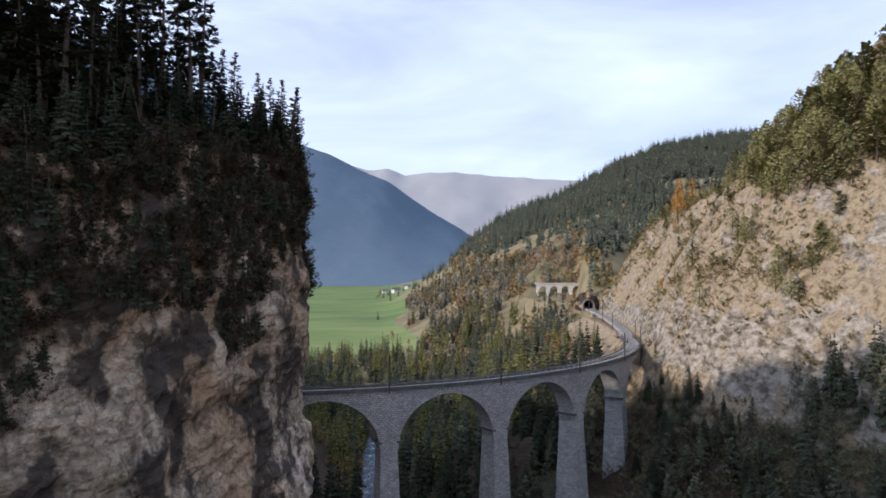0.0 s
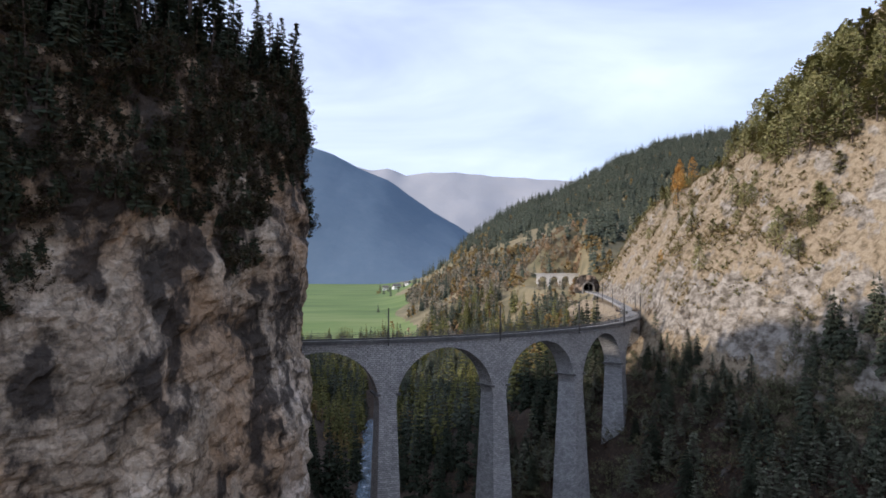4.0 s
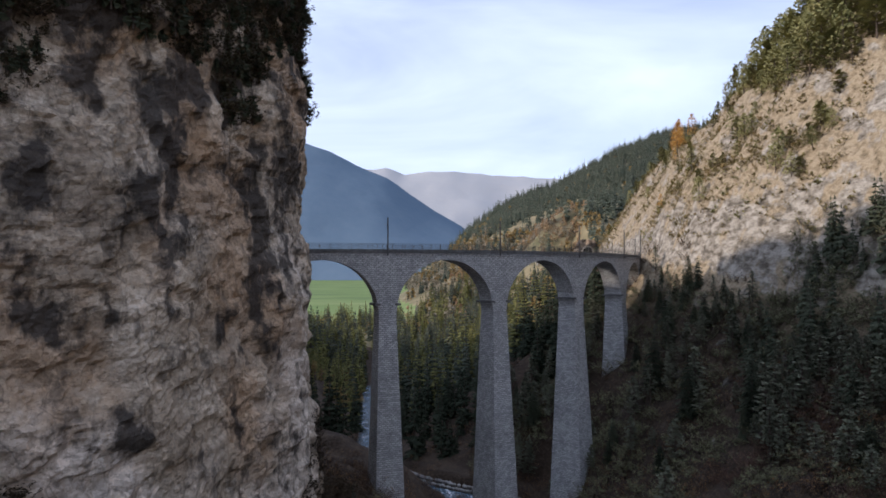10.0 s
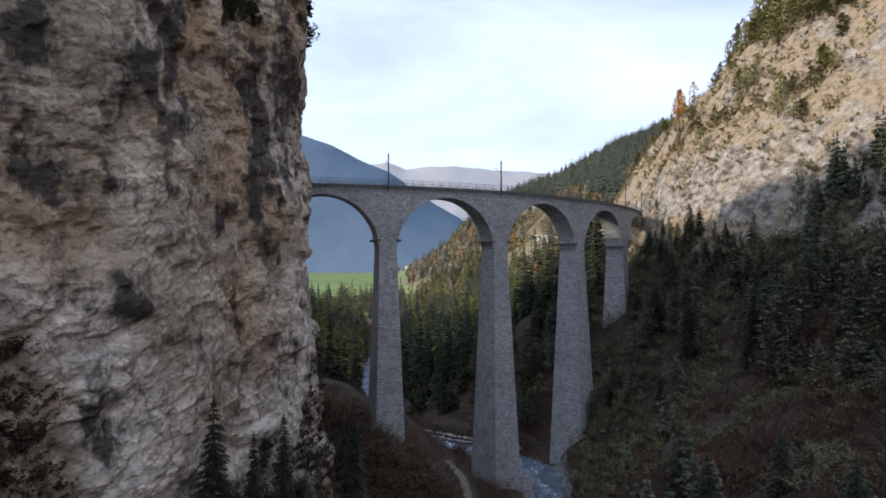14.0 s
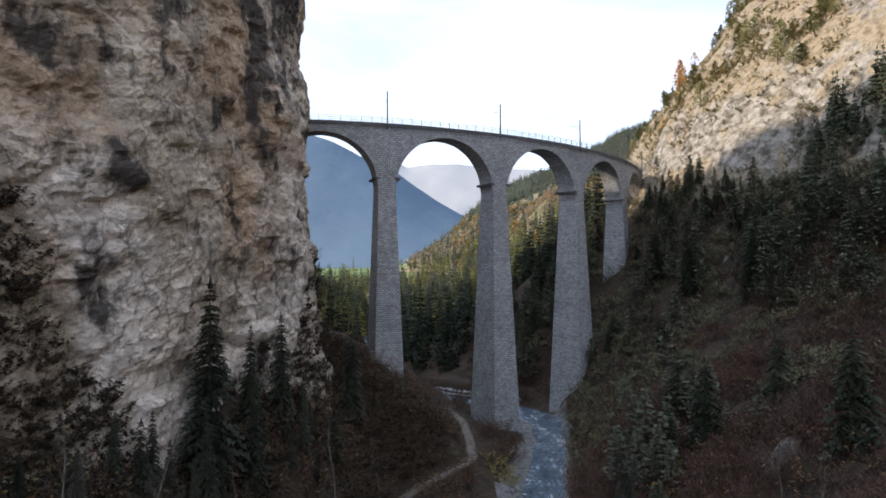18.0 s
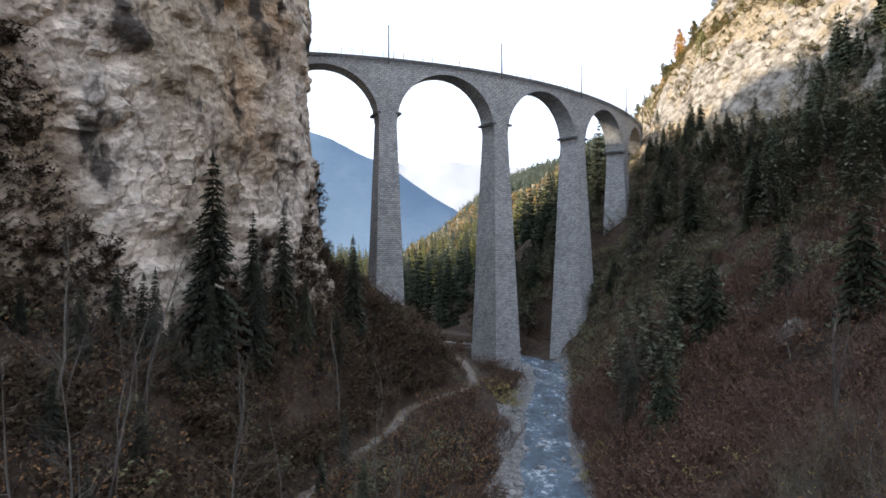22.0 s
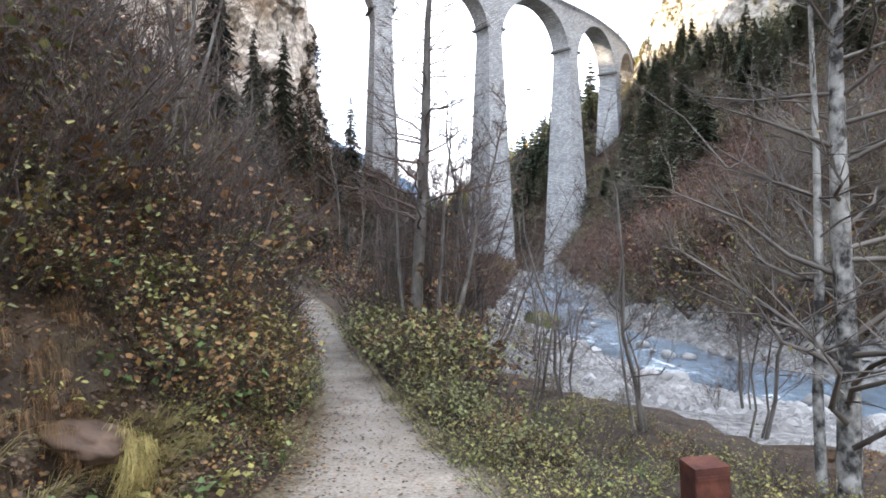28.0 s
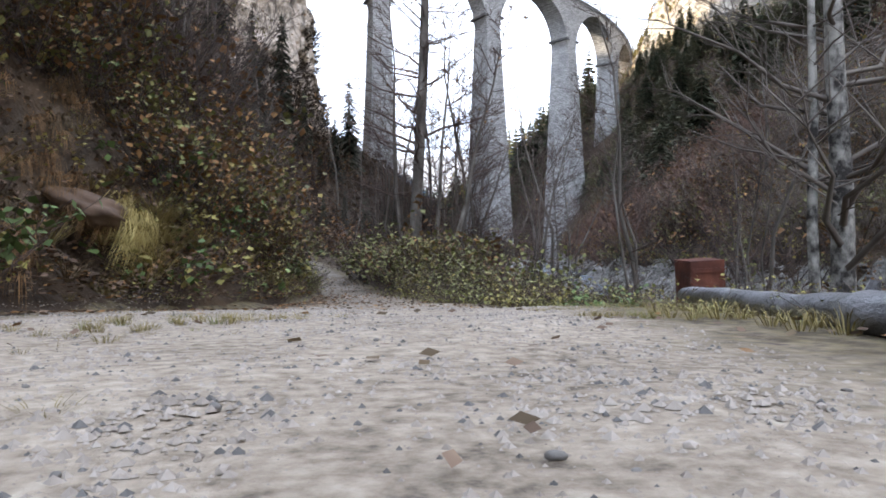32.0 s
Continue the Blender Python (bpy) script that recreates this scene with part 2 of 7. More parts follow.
def rock_material():
    """Limestone: grey-buff ground, ochre patches, black water stains that run down, pale fresh faces."""
    m = material("cliff_rock", [(0.18, 0.138, 0.100), (0.345, 0.275, 0.200), (0.46, 0.382, 0.292), (0.58, 0.505, 0.415)], 1.3, 14, 0.95, 0.9, 3.4, (0.30, 0.68), coarse=0.09, coarse_mix=0.55, bump_dist=0.28)
    nt, n, l, b = nodes_of(m)
    col = b.inputs["Base Color"].links[0].from_socket
    geo = n("ShaderNodeNewGeometry")
    for stretch, scale, lo, hi, colour, amount in (((1, 1, 0.6), 0.07, 0.50, 0.62, (0.34, 0.222, 0.132), 0.7), ((1, 1, 0.7), 0.06, 0.47, 0.60, (0.60, 0.525, 0.45), 0.7),
                                                   ((1, 1, 0.6), 0.17, 0.515, 0.585, (0.033, 0.028, 0.025), 0.92), ((1, 1, 0.4), 0.45, 0.56, 0.64, (0.05, 0.042, 0.035), 0.6),
                                                   ((1, 1, 2.2), 1.1, 0.57, 0.63, (0.07, 0.055, 0.042), 0.4)):
        mp, t, r, mul, x = n("ShaderNodeMapping"), n("ShaderNodeTexNoise"), n("ShaderNodeMapRange"), n("ShaderNodeMath"), n("ShaderNodeMix")
        mp.inputs["Scale"].default_value = stretch
        mp.inputs["Location"].default_value = (scale * 97, scale * 31, 7)
        l(geo.outputs["Position"], mp.inputs["Vector"])
        l(mp.outputs["Vector"], t.inputs["Vector"])
        t.inputs["Scale"].default_value, t.inputs["Detail"].default_value, t.inputs["Roughness"].default_value = scale, 8, 0.62
        r.inputs["From Min"].default_value, r.inputs["From Max"].default_value = lo, hi
        src = t.outputs["Fac"]
        if scale in (0.06, 0.07, 0.17):
            # fresh faces lie mostly low on the wall, brown stain and black lichen mostly high
            sp, low, sm = n("ShaderNodeSeparateXYZ"), n("ShaderNodeMapRange"), n("ShaderNodeMath")
            low.inputs["From Min"].default_value, low.inputs["From Max"].default_value = (62, 22) if scale == 0.06 else (26, 70) if scale == 0.07 else (34, 74)
            low.inputs["To Min"].default_value, low.inputs["To Max"].default_value = (-0.10, 0.10) if scale == 0.06 else (-0.06, 0.07) if scale == 0.07 else (-0.07, 0.04)
            l(geo.outputs["Position"], sp.inputs[0])
            l(sp.outputs["Z"], low.inputs["Value"])
            l(low.outputs["Result"], sm.inputs[0])
            l(src, sm.inputs[1])
            src = sm.outputs[0]
        l(src, r.inputs["Value"])
        mul.operation = "MULTIPLY"
        mul.inputs[1].default_value = amount
        l(r.outputs["Result"], mul.inputs[0])
        x.data_type = "RGBA"
        x.inputs["B"].default_value = (*colour, 1)
        l(mul.outputs[0], x.inputs["Factor"])
        l(col, x.inputs["A"])
        col = x.outputs["Result"]
    # broken facets
    bump = b.inputs["Normal"].links[0].from_node
    for scale, dist, shade in ((0.30, 0.7, 0.22), (1.5, 0.22, 0.2)):
        t, vm, mp, vo, bp, hs, mr = n("ShaderNodeTexNoise"), n("ShaderNodeVectorMath"), n("ShaderNodeMapping"), n("ShaderNodeTexVoronoi"), n("ShaderNodeBump"), n("ShaderNodeHueSaturation"), n("ShaderNodeMapRange")
        t.inputs["Scale"].default_value, t.inputs["Detail"].default_value = scale * 1.6, 5
        l(geo.outputs["Position"], t.inputs["Vector"])
        vm.operation = "MULTIPLY_ADD"
        vm.inputs[1].default_value = (1.1 / scale,) * 3
        l(t.outputs["Color"], vm.inputs[0])
        l(geo.outputs["Position"], vm.inputs[2])
        mp.inputs["Scale"].default_value, mp.inputs["Rotation"].default_value = (1, 1, 1.5), (0.4, 0.5, 0.2)
        l(vm.outputs["Vector"], mp.inputs["Vector"])
        vo.feature, vo.distance = "F1", "CHEBYCHEV"
        vo.inputs["Scale"].default_value = scale
        l(mp.outputs["Vector"], vo.inputs["Vector"])
        bp.inputs["Strength"].default_value, bp.inputs["Distance"].default_value = 0.5, dist
        l(vo.outputs["Distance"], bp.inputs["Height"])
        l(b.inputs["Normal"].links[0].from_socket, bp.inputs["Normal"])
        l(bp.outputs["Normal"], b.inputs["Normal"])
        sc = n("ShaderNodeSeparateColor")
        l(vo.outputs["Color"], sc.inputs[0])
        mr.inputs["To Min"].default_value, mr.inputs["To Max"].default_value = 1 - shade, 1 + shade
        l(sc.outputs[0], mr.inputs["Value"])
        l(mr.outputs["Result"], hs.inputs["Value"])
        l(col, hs.inputs["Color"])
        col = hs.outputs["Color"]
    # fracture lines
    for scale, width, amount in ((0.11, 0.022, 0.5), (0.33, 0.03, 0.22)):
        t, vm, mp, vo, r, mul, x = n("ShaderNodeTexNoise"), n("ShaderNodeVectorMath"), n("ShaderNodeMapping"), n("ShaderNodeTexVoronoi"), n("ShaderNodeMapRange"), n("ShaderNodeMath"), n("ShaderNodeMix")
        t.inputs["Scale"].default_value, t.inputs["Detail"].default_value = scale * 2.5, 6
        l(geo.outputs["Position"], t.inputs["Vector"])
        vm.operation = "MULTIPLY_ADD"
        vm.inputs[1].default_value = (0.9 / scale,) * 3
        l(t.outputs["Color"], vm.inputs[0])
        l(geo.outputs["Position"], vm.inputs[2])
        mp.inputs["Scale"].default_value, mp.inputs["Rotation"].default_value = (1, 1, 0.55), (0.5, 0.3, 0)
        l(vm.outputs["Vector"], mp.inputs["Vector"])
        vo.feature = "DISTANCE_TO_EDGE"
        vo.inputs["Scale"].default_value = scale
        l(mp.outputs["Vector"], vo.inputs["Vector"])
        r.inputs["From Min"].default_value, r.inputs["From Max"].default_value = 0, width
        r.inputs["To Min"].default_value, r.inputs["To Max"].default_value = 1, 0
        l(vo.outputs["Distance"], r.inputs["Value"])
        mul.operation = "MULTIPLY"
        mul.inputs[1].default_value = amount
        l(r.outputs["Result"], mul.inputs[0])
        x.data_type = "RGBA"
        x.inputs["B"].default_value = (0.05, 0.04, 0.032, 1)
        l(mul.outputs[0], x.inputs["Factor"])
        l(col, x.inputs["A"])
        col = x.outputs["Result"]
    l(col, b.inputs["Base Color"])
    return m


M_ROCK = rock_material()


def masonry_material():
    """Coursed rubble in grey limestone, laid by the mesh's own map in metres."""
    m = material("grey_masonry", [(0.25, 0.248, 0.246), (0.39, 0.387, 0.382), (0.51, 0.504, 0.492)], 0.7, 8, 0.92, 0, 3, (0.3, 0.7), coarse=0.12, coarse_mix=0.5)
    nt, n, l, b = nodes_of(m)
    col = b.inputs["Base Color"].links[0].from_socket
    uv, nz, add, br, mix, bump = n("ShaderNodeUVMap"), n("ShaderNodeTexNoise"), n("ShaderNodeVectorMath"), n("ShaderNodeTexBrick"), n("ShaderNodeMix"), n("ShaderNodeBump")
    uv.uv_map = "courses"
    nz.inputs["Scale"].default_value, nz.inputs["Detail"].default_value = 0.9, 3
    sc = n("ShaderNodeVectorMath")
    sc.operation = "SCALE"
    sc.inputs["Scale"].default_value = 0.34
    l(uv.outputs["UV"], nz.inputs["Vector"])
    l(nz.outputs["Color"], sc.inputs[0])
    l(uv.outputs["UV"], add.inputs[0])
    l(sc.outputs["Vector"], add.inputs[1])
    l(add.outputs["Vector"], br.inputs["Vector"])
    br.inputs["Scale"].default_value = 1.0
    br.inputs["Brick Width"].default_value, br.inputs["Row Height"].default_value, br.inputs["Mortar Size"].default_value = 0.72, 0.36, 0.045
    br.inputs["Mortar Smooth"].default_value = 0.3
    br.inputs["Color1"].default_value, br.inputs["Color2"].default_value, br.inputs["Mortar"].default_value = (0.74, 0.74, 0.745, 1), (1.24, 1.23, 1.21, 1), (0.42, 0.415, 0.41, 1)
    mix.data_type, mix.blend_type = "RGBA", "MULTIPLY"
    mix.inputs["Factor"].default_value = 1.0
    l(col, mix.inputs["A"])
    l(br.outputs["Color"], mix.inputs["B"])
    l(mix.outputs["Result"], b.inputs["Base Color"])
    inv = n("ShaderNodeMath")
    inv.operation = "SUBTRACT"
    inv.inputs[0].default_value = 1.0
    l(br.outputs["Fac"], inv.inputs[1])
    l(inv.outputs[0], bump.inputs["Height"])
    bump.inputs["Strength"].default_value, bump.inputs["Distance"].default_value = 1.0, 0.12
    l(bump.outputs["Normal"], b.inputs["Normal"])
    return m


M_MASONRY = masonry_material()
M_BALLAST = material("track_ballast", [(0.16, 0.15, 0.13), (0.30, 0.28, 0.25), (0.42, 0.40, 0.36)], 4, 8, 0.95, 0.6, 8)
M_STEEL = material("weathered_steel", [(0.06, 0.06, 0.06), (0.12, 0.115, 0.11)], 5, 4, 0.55, 0.1, metal=0.6)
M_GRAVEL = material("gravel_path", [(0.085, 0.067, 0.050), (0.225, 0.185, 0.140), (0.325, 0.272, 0.212), (0.41, 0.355, 0.285)], 24, 12, 0.95, 1.0, 60, (0.34, 0.66), coarse=0.05, coarse_mix=0.3, bump_dist=0.012)


def earthy_gravel():
    """Trodden earth takes over from gravel as the path narrows."""
    nt, n, l, b = nodes_of(M_GRAVEL)
    col = b.inputs["Base Color"].links[0].from_socket
    geo, sp, ma, mr, t, rp, mx = n("ShaderNodeNewGeometry"), n("ShaderNodeSeparateXYZ"), n("ShaderNodeMath"), n("ShaderNodeMapRange"), n("ShaderNodeTexNoise"), n("ShaderNodeValToRGB"), n("ShaderNodeMix")
    l(geo.outputs["Position"], sp.inputs[0])
    t.inputs["Scale"].default_value, t.inputs["Detail"].default_value = 1.1, 8
    l(geo.outputs["Position"], t.inputs["Vector"])
    ma.operation = "MULTIPLY_ADD"
    ma.inputs[1].default_value = 9.0
    l(t.outputs["Fac"], ma.inputs[0])
    l(sp.outputs["Y"], ma.inputs[2])
    mr.inputs["From Min"].default_value, mr.inputs["From Max"].default_value = 11, 19
    mr.inputs["To Max"].default_value = 0.8
    l(ma.outputs[0], mr.inputs["Value"])
    rp.color_ramp.elements[0].position, rp.color_ramp.elements[1].position = 0.35, 0.66
    rp.color_ramp.elements[0].color, rp.color_ramp.elements[1].color = (0.07, 0.058, 0.045, 1), (0.20, 0.175, 0.15, 1)
    l(t.outputs["Fac"], rp.inputs["Fac"])
    mx.data_type = "RGBA"
    l(mr.outputs["Result"], mx.inputs["Factor"])
    l(col, mx.inputs["A"])
    l(rp.outputs["Color"], mx.inputs["B"])
    # litter and thin grass creep in from both edges
    uv, su, ab, ad, ed, t2, rp2, mx2 = n("ShaderNodeUVMap"), n("ShaderNodeSeparateXYZ"), n("ShaderNodeMath"), n("ShaderNodeMath"), n("ShaderNodeMapRange"), n("ShaderNodeTexNoise"), n("ShaderNodeValToRGB"), n("ShaderNodeMix")
    uv.uv_map = "across"
    l(uv.outputs["UV"], su.inputs[0])
    ab.operation = "ABSOLUTE"
    l(su.outputs["X"], ab.inputs[0])
    t2.inputs["Scale"].default_value, t2.inputs["Detail"].default_value, t2.inputs["Roughness"].default_value = 2.4, 10, 0.7
    l(geo.outputs["Position"], t2.inputs["Vector"])
    ad.operation = "MULTIPLY_ADD"
    ad.inputs[1].default_value = 0.75
    l(t2.outputs["Fac"], ad.inputs[0])
    l(ab.outputs[0], ad.inputs[2])
    ed.inputs["From Min"].default_value, ed.inputs["From Max"].default_value = 0.90, 1.12
    l(ad.outputs[0], ed.inputs["Value"])
    rp2.color_ramp.elements[0].position, rp2.color_ramp.elements[1].position = 0.35, 0.65
    rp2.color_ramp.elements[0].color, rp2.color_ramp.elements[1].color = (0.05, 0.038, 0.025, 1), (0.15, 0.12, 0.065, 1)
    t3 = n("ShaderNodeTexNoise")
    t3.inputs["Scale"].default_value, t3.inputs["Detail"].default_value = 14, 8
    l(geo.outputs["Position"], t3.inputs["Vector"])
    l(t3.outputs["Fac"], rp2.inputs["Fac"])
    mx2.data_type = "RGBA"
    l(ed.outputs["Result"], mx2.inputs["Factor"])
    l(mx.outputs["Result"], mx2.inputs["A"])
    l(rp2.outputs["Color"], mx2.inputs["B"])
    l(mx2.outputs["Result"], b.inputs["Base Color"])


earthy_gravel()
M_WATER = material("river_water", [(0.03, 0.05, 0.07), (0.06, 0.095, 0.13), (0.13, 0.18, 0.22), (0.80, 0.82, 0.84)], 1.3, 10, 0.14, 1.0, 2.2, (0.36, 0.66), spec=0.5, coarse=0.2, coarse_mix=0.5, bump_dist=0.35, stretch=(1.3, 0.7, 1))
M_NEEDLE = material("conifer_needles", [(0.020, 0.026, 0.017), (0.043, 0.052, 0.034), (0.080, 0.089, 0.056)], 0.8, 4, 0.9, 0, vary=0.2, spec=0.05)
M_BARK = material("conifer_bark", [(0.06, 0.045, 0.035), (0.13, 0.10, 0.08)], 4, 6, 0.95, 0.6, 12)
# distance haze, and the near mountain's blue shade, are put into these colours
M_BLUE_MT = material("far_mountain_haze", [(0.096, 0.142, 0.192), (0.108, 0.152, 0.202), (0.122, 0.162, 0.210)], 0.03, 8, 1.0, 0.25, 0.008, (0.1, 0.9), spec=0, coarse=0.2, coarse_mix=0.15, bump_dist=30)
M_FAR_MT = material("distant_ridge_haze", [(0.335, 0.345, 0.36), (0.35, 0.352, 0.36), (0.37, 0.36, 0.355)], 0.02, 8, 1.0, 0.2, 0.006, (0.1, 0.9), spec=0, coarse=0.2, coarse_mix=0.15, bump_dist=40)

# ---- the lie of the land ----
RIVER_Y = [-260, -20, 6, 14, 20, 24, 30, 43, 64, 78, 100, 114, 130, 143, 150, 156, 160, 165, 170, 176, 184, 200, 350, 600, 1500]
RIVER_X = [160, 50, 26, 16, 11, 8.8, 7.6, 6.6, 10.2, 11.6, 14.6, 17.4, 20.4, 21.6, 19.2, 14.5, 9.5, 3, -4.5, -12, -18, -22, -36, -90, -260]
PATH_Y = [-30, 0, 7, 9.5, 12, 16.5, 25, 35, 44, 53, 62, 75, 83, 93, 99, 109, 121, 136, 147]
PATH_X = [-3, -1.65, -1.65, -1.45, -1.8, -2.6, -4.4, -6.7, -9.4, -12, -12, -8.5, -5.8, -4.8, -1.5, 5.0, 4.9, 3.9, 1]


def river_x(y):
    return np.interp(y, RIVER_Y, RIVER_X)


def river_z(y):
    return np.interp(y, [-260, 0, 24, 67, 150, 350, 600, 2200], [0.5, 2.3, 2.9, 3.9, 5.5, 9, 29, 40])


def river_half(y):
    return np.interp(y, [0, 20, 30, 60, 140, 150, 158, 172, 182, 200], [3.2, 2.8, 2.5, 3.0, 3.4, 5.2, 6.6, 6.6, 4.6, 3.6]) + 0.6 * vnoise(np.asarray(y) * 0.22, 0.3, 0.1, 5)


def path_x(y):
    return np.interp(y, PATH_Y, PATH_X)


def path_z(y):
    return np.interp(y, [-30, 5.2, 7.2, 9, 12, 17, 26, 46, 75, 112, 150], [4.2, 4.19, 4.09, 3.98, 3.88, 3.80, 4.1, 5, 6.3, 7.2, 7.3])


def path_half(y):
    return np.interp(y, [-30, 7.5, 9.5, 12, 16.5, 25, 150], [1.75, 1.7, 1.3, 0.95, 0.65, 0.6, 0.75])


def skyline(a):
    """Height of the wooded hill's ridge, by bearing."""
    return np.interp(a, [-0.5, -0.2, -0.09, -0.045, 0.038, 0.10, 0.196, 0.26, 0.329, 0.42, 0.7], [36, 38, 58, 94, 158, 190, 240, 282, 314, 330, 350])


def land(x, y):
    x, y = np.broadcast_arrays(np.asarray(x, float), np.asarray(y, float))
    xr, zr, hw = river_x(y), river_z(y), river_half(y)
    d = x - xr
    # the right bank: scree, the foot of the rock wall or the railway bench, the wall, the grassy rocks over it
    xf = xr + hw
    foot = np.interp(y, [-60, 125, 139, 150, 165, 190, 330], [50, 51, 55, 58, 60, 63, 63])
    xw = np.interp(y, [-60, 60, 100, 121, 129, 139, 146, 150, 161, 175, 195, 205, 211, 228, 248, 270, 292, 330],
                   [98, 91, 80, 75.5, 71.8, 67.8, 64.5, 62.5, 59.8, 57.8, 59.5, 61, 62, 65.7, 68.2, 70.2, 71.2, 71.7]) - (65 - foot) / 2.7
    bench = np.interp(y, [200, 208, 400], [0, 7, 7.5])
    xb = xw - bench
    terrace = 13 * sstep(148, 162, y) * (1 - sstep(190, 225, y))
    t = (x - xf - terrace) / (xb - xf - terrace)
    low = zr + 0.5 * sstep(0, 2, x - xf) + 2.4 * terrace / 13 * sstep(0.5, 5, x - xf)
    up = np.maximum(0, x - xw)
    brink = np.interp(y, [-60, 165, 230, 330], [75, 75, 70, 69])
    crest = np.interp(y, [-60, 60, 180, 196, 230, 320], [128, 134, 140, 110.5, 110, 108])
    w1, w2, w3 = (brink - foot) / 2.7, (104 - brink) / 1.6, (crest - 104) / 1.05
    rise = np.clip(up, 0, w1) * 2.7 + np.clip(up - w1, 0, w2) * 1.6 + np.clip(up - w1 - w2, 0, w3) * 1.05 + np.maximum(0, up - w1 - w2 - w3) * 0.35
    zright = low + (foot - low) * np.clip(t, 0, 1) ** np.interp(y, [150, 190], [0.95, 1.6]) + rise
    rough = sstep(0.06, 0.35, t)
    on_bench = sstep(xb - 5, xb - 1, x) * (1 - sstep(xw, xw + 3, x)) * sstep(196, 206, y)
    wall = sstep(-3, 1, x - xw) * (1 - sstep(w1 + 1, w1 + 10, up))
    span = np.exp(-((np.hypot(x + 41.9, y - 221.8) - 100) / 9) ** 2) * (y < 215)
    zright = zright + rough * (1 - on_bench) * (1 - 0.75 * span) * (2.0 * fbm(x / 17, y / 17, 0.2, 4, 11) + (1.0 + 0.8 * sstep(0.7, 1.1, t)) * ridged(x / 8, y / 11, 0.5, 4, 21)) * (1 - 0.35 * wall)
    # ledges of the rock wall
    zright = zright + wall * (1 - on_bench) * (1.5 * ridged(x / 9 + 0.1 * y, y / 6.5, 0.0, 4, 23) + 0.6 * fbm(x / 3.2, y / 3.2, 0.0, 3, 25, 0.6))
    # the left bank: shingle, path, bank up to the cliff
    xp, zp, pw = path_x(y), path_z(y), path_half(y)
    past = sstep(147, 165, y)
    xp = xp * (1 - past) + (xr - hw - 3) * past
    zp = zp * (1 - past) + (zr + 1.2) * past
    gap = np.maximum(xr - hw - xp - pw, 0.5)
    g = np.clip((xr - hw - x) / gap, 0, 1)
    v = np.maximum(0, xp - pw - x)
    lip = np.interp(y, [0, 20, 40], [1.25, 1.1, 0.8])
    bank = np.where(v < 2.2, v * lip, 2.2 * lip + (v - 2.2) * np.interp(y, [28, 48, 63, 72, 84, 98, 140], [0.78, 1.05, 1.15, 1.8, 1.8, 1.1, 0.7]))
    cap = np.interp(y, [-60, 30, 46, 115, 140, 200, 330], [23, 23, 36, 36, 30, 26, 22])
    bank = cap * (1 - np.exp(-bank / cap * 1.15))
    zleft = zr + 0.25 * sstep(0, 0.08, g) + (zp - zr - 0.25) * sstep(0.05, 1, g) + bank
    off = sstep(0.3, 3, v) + sstep(0.05, 0.4, g) * (1 - sstep(0.8, 0.98, g)) * 0.4
    zleft = zleft + off * (0.45 * fbm(x / 3.1, y / 3.1, 0.3, 3, 31) + sstep(3, 12, v) * 1.2 * fbm(x / 11, y / 11, 0.3, 3, 41))
    zleft = zleft - 0.8 * np.exp(-(((x + 3.8) / 0.36) ** 2) - ((y - 8.25) / 0.5) ** 2) + 0.3 * np.exp(-(((x + 4.35) / 0.34) ** 2) - ((y - 8.3) / 0.75) ** 2)
    bed = zr - 0.7 * (1 - np.clip(np.abs(d) / hw, 0, 1) ** 2) * (np.abs(d) < hw)
    z = np.where(d > hw, zright, np.where(d < -hw, zleft, bed))
    # the open valley and the wooded hill behind
    a = x / np.maximum(y, 50)
    ridge = skyline(a)
    far = np.interp(y, [300, 600, 2200], [16, 31, 40])
    k = np.clip((y - 380) / 820, 0, 1) ** 0.9 * (1 - 0.4 * sstep(1300, 2200, y))
    zfar = far + (ridge - 16 - far) * k * sstep(-0.16, 0.10, a)
    zfar = zfar + sstep(-0.02, 0.15, a) * (7 * fbm(x / 90, y / 90, 0, 4, 51))
    zfar = zfar + 38 * np.exp(-(((x - 105) / 60) ** 2 + ((y - 520) / 170) ** 2)) * sstep(0.08, 0.18, a)
    cut = sstep(0.09, 0.13, a) * (1 - sstep(0.195, 0.215, a)) * (1 - sstep(560, 600, y))
    zfar = zfar * (1 - cut) + np.minimum(zfar, 63.5 + 1.0 * np.maximum(0, y - 526)) * cut
    b = sstep(300, 430, y + 0.25 * np.maximum(0, -x))
    return z * (1 - b) + zfar * b


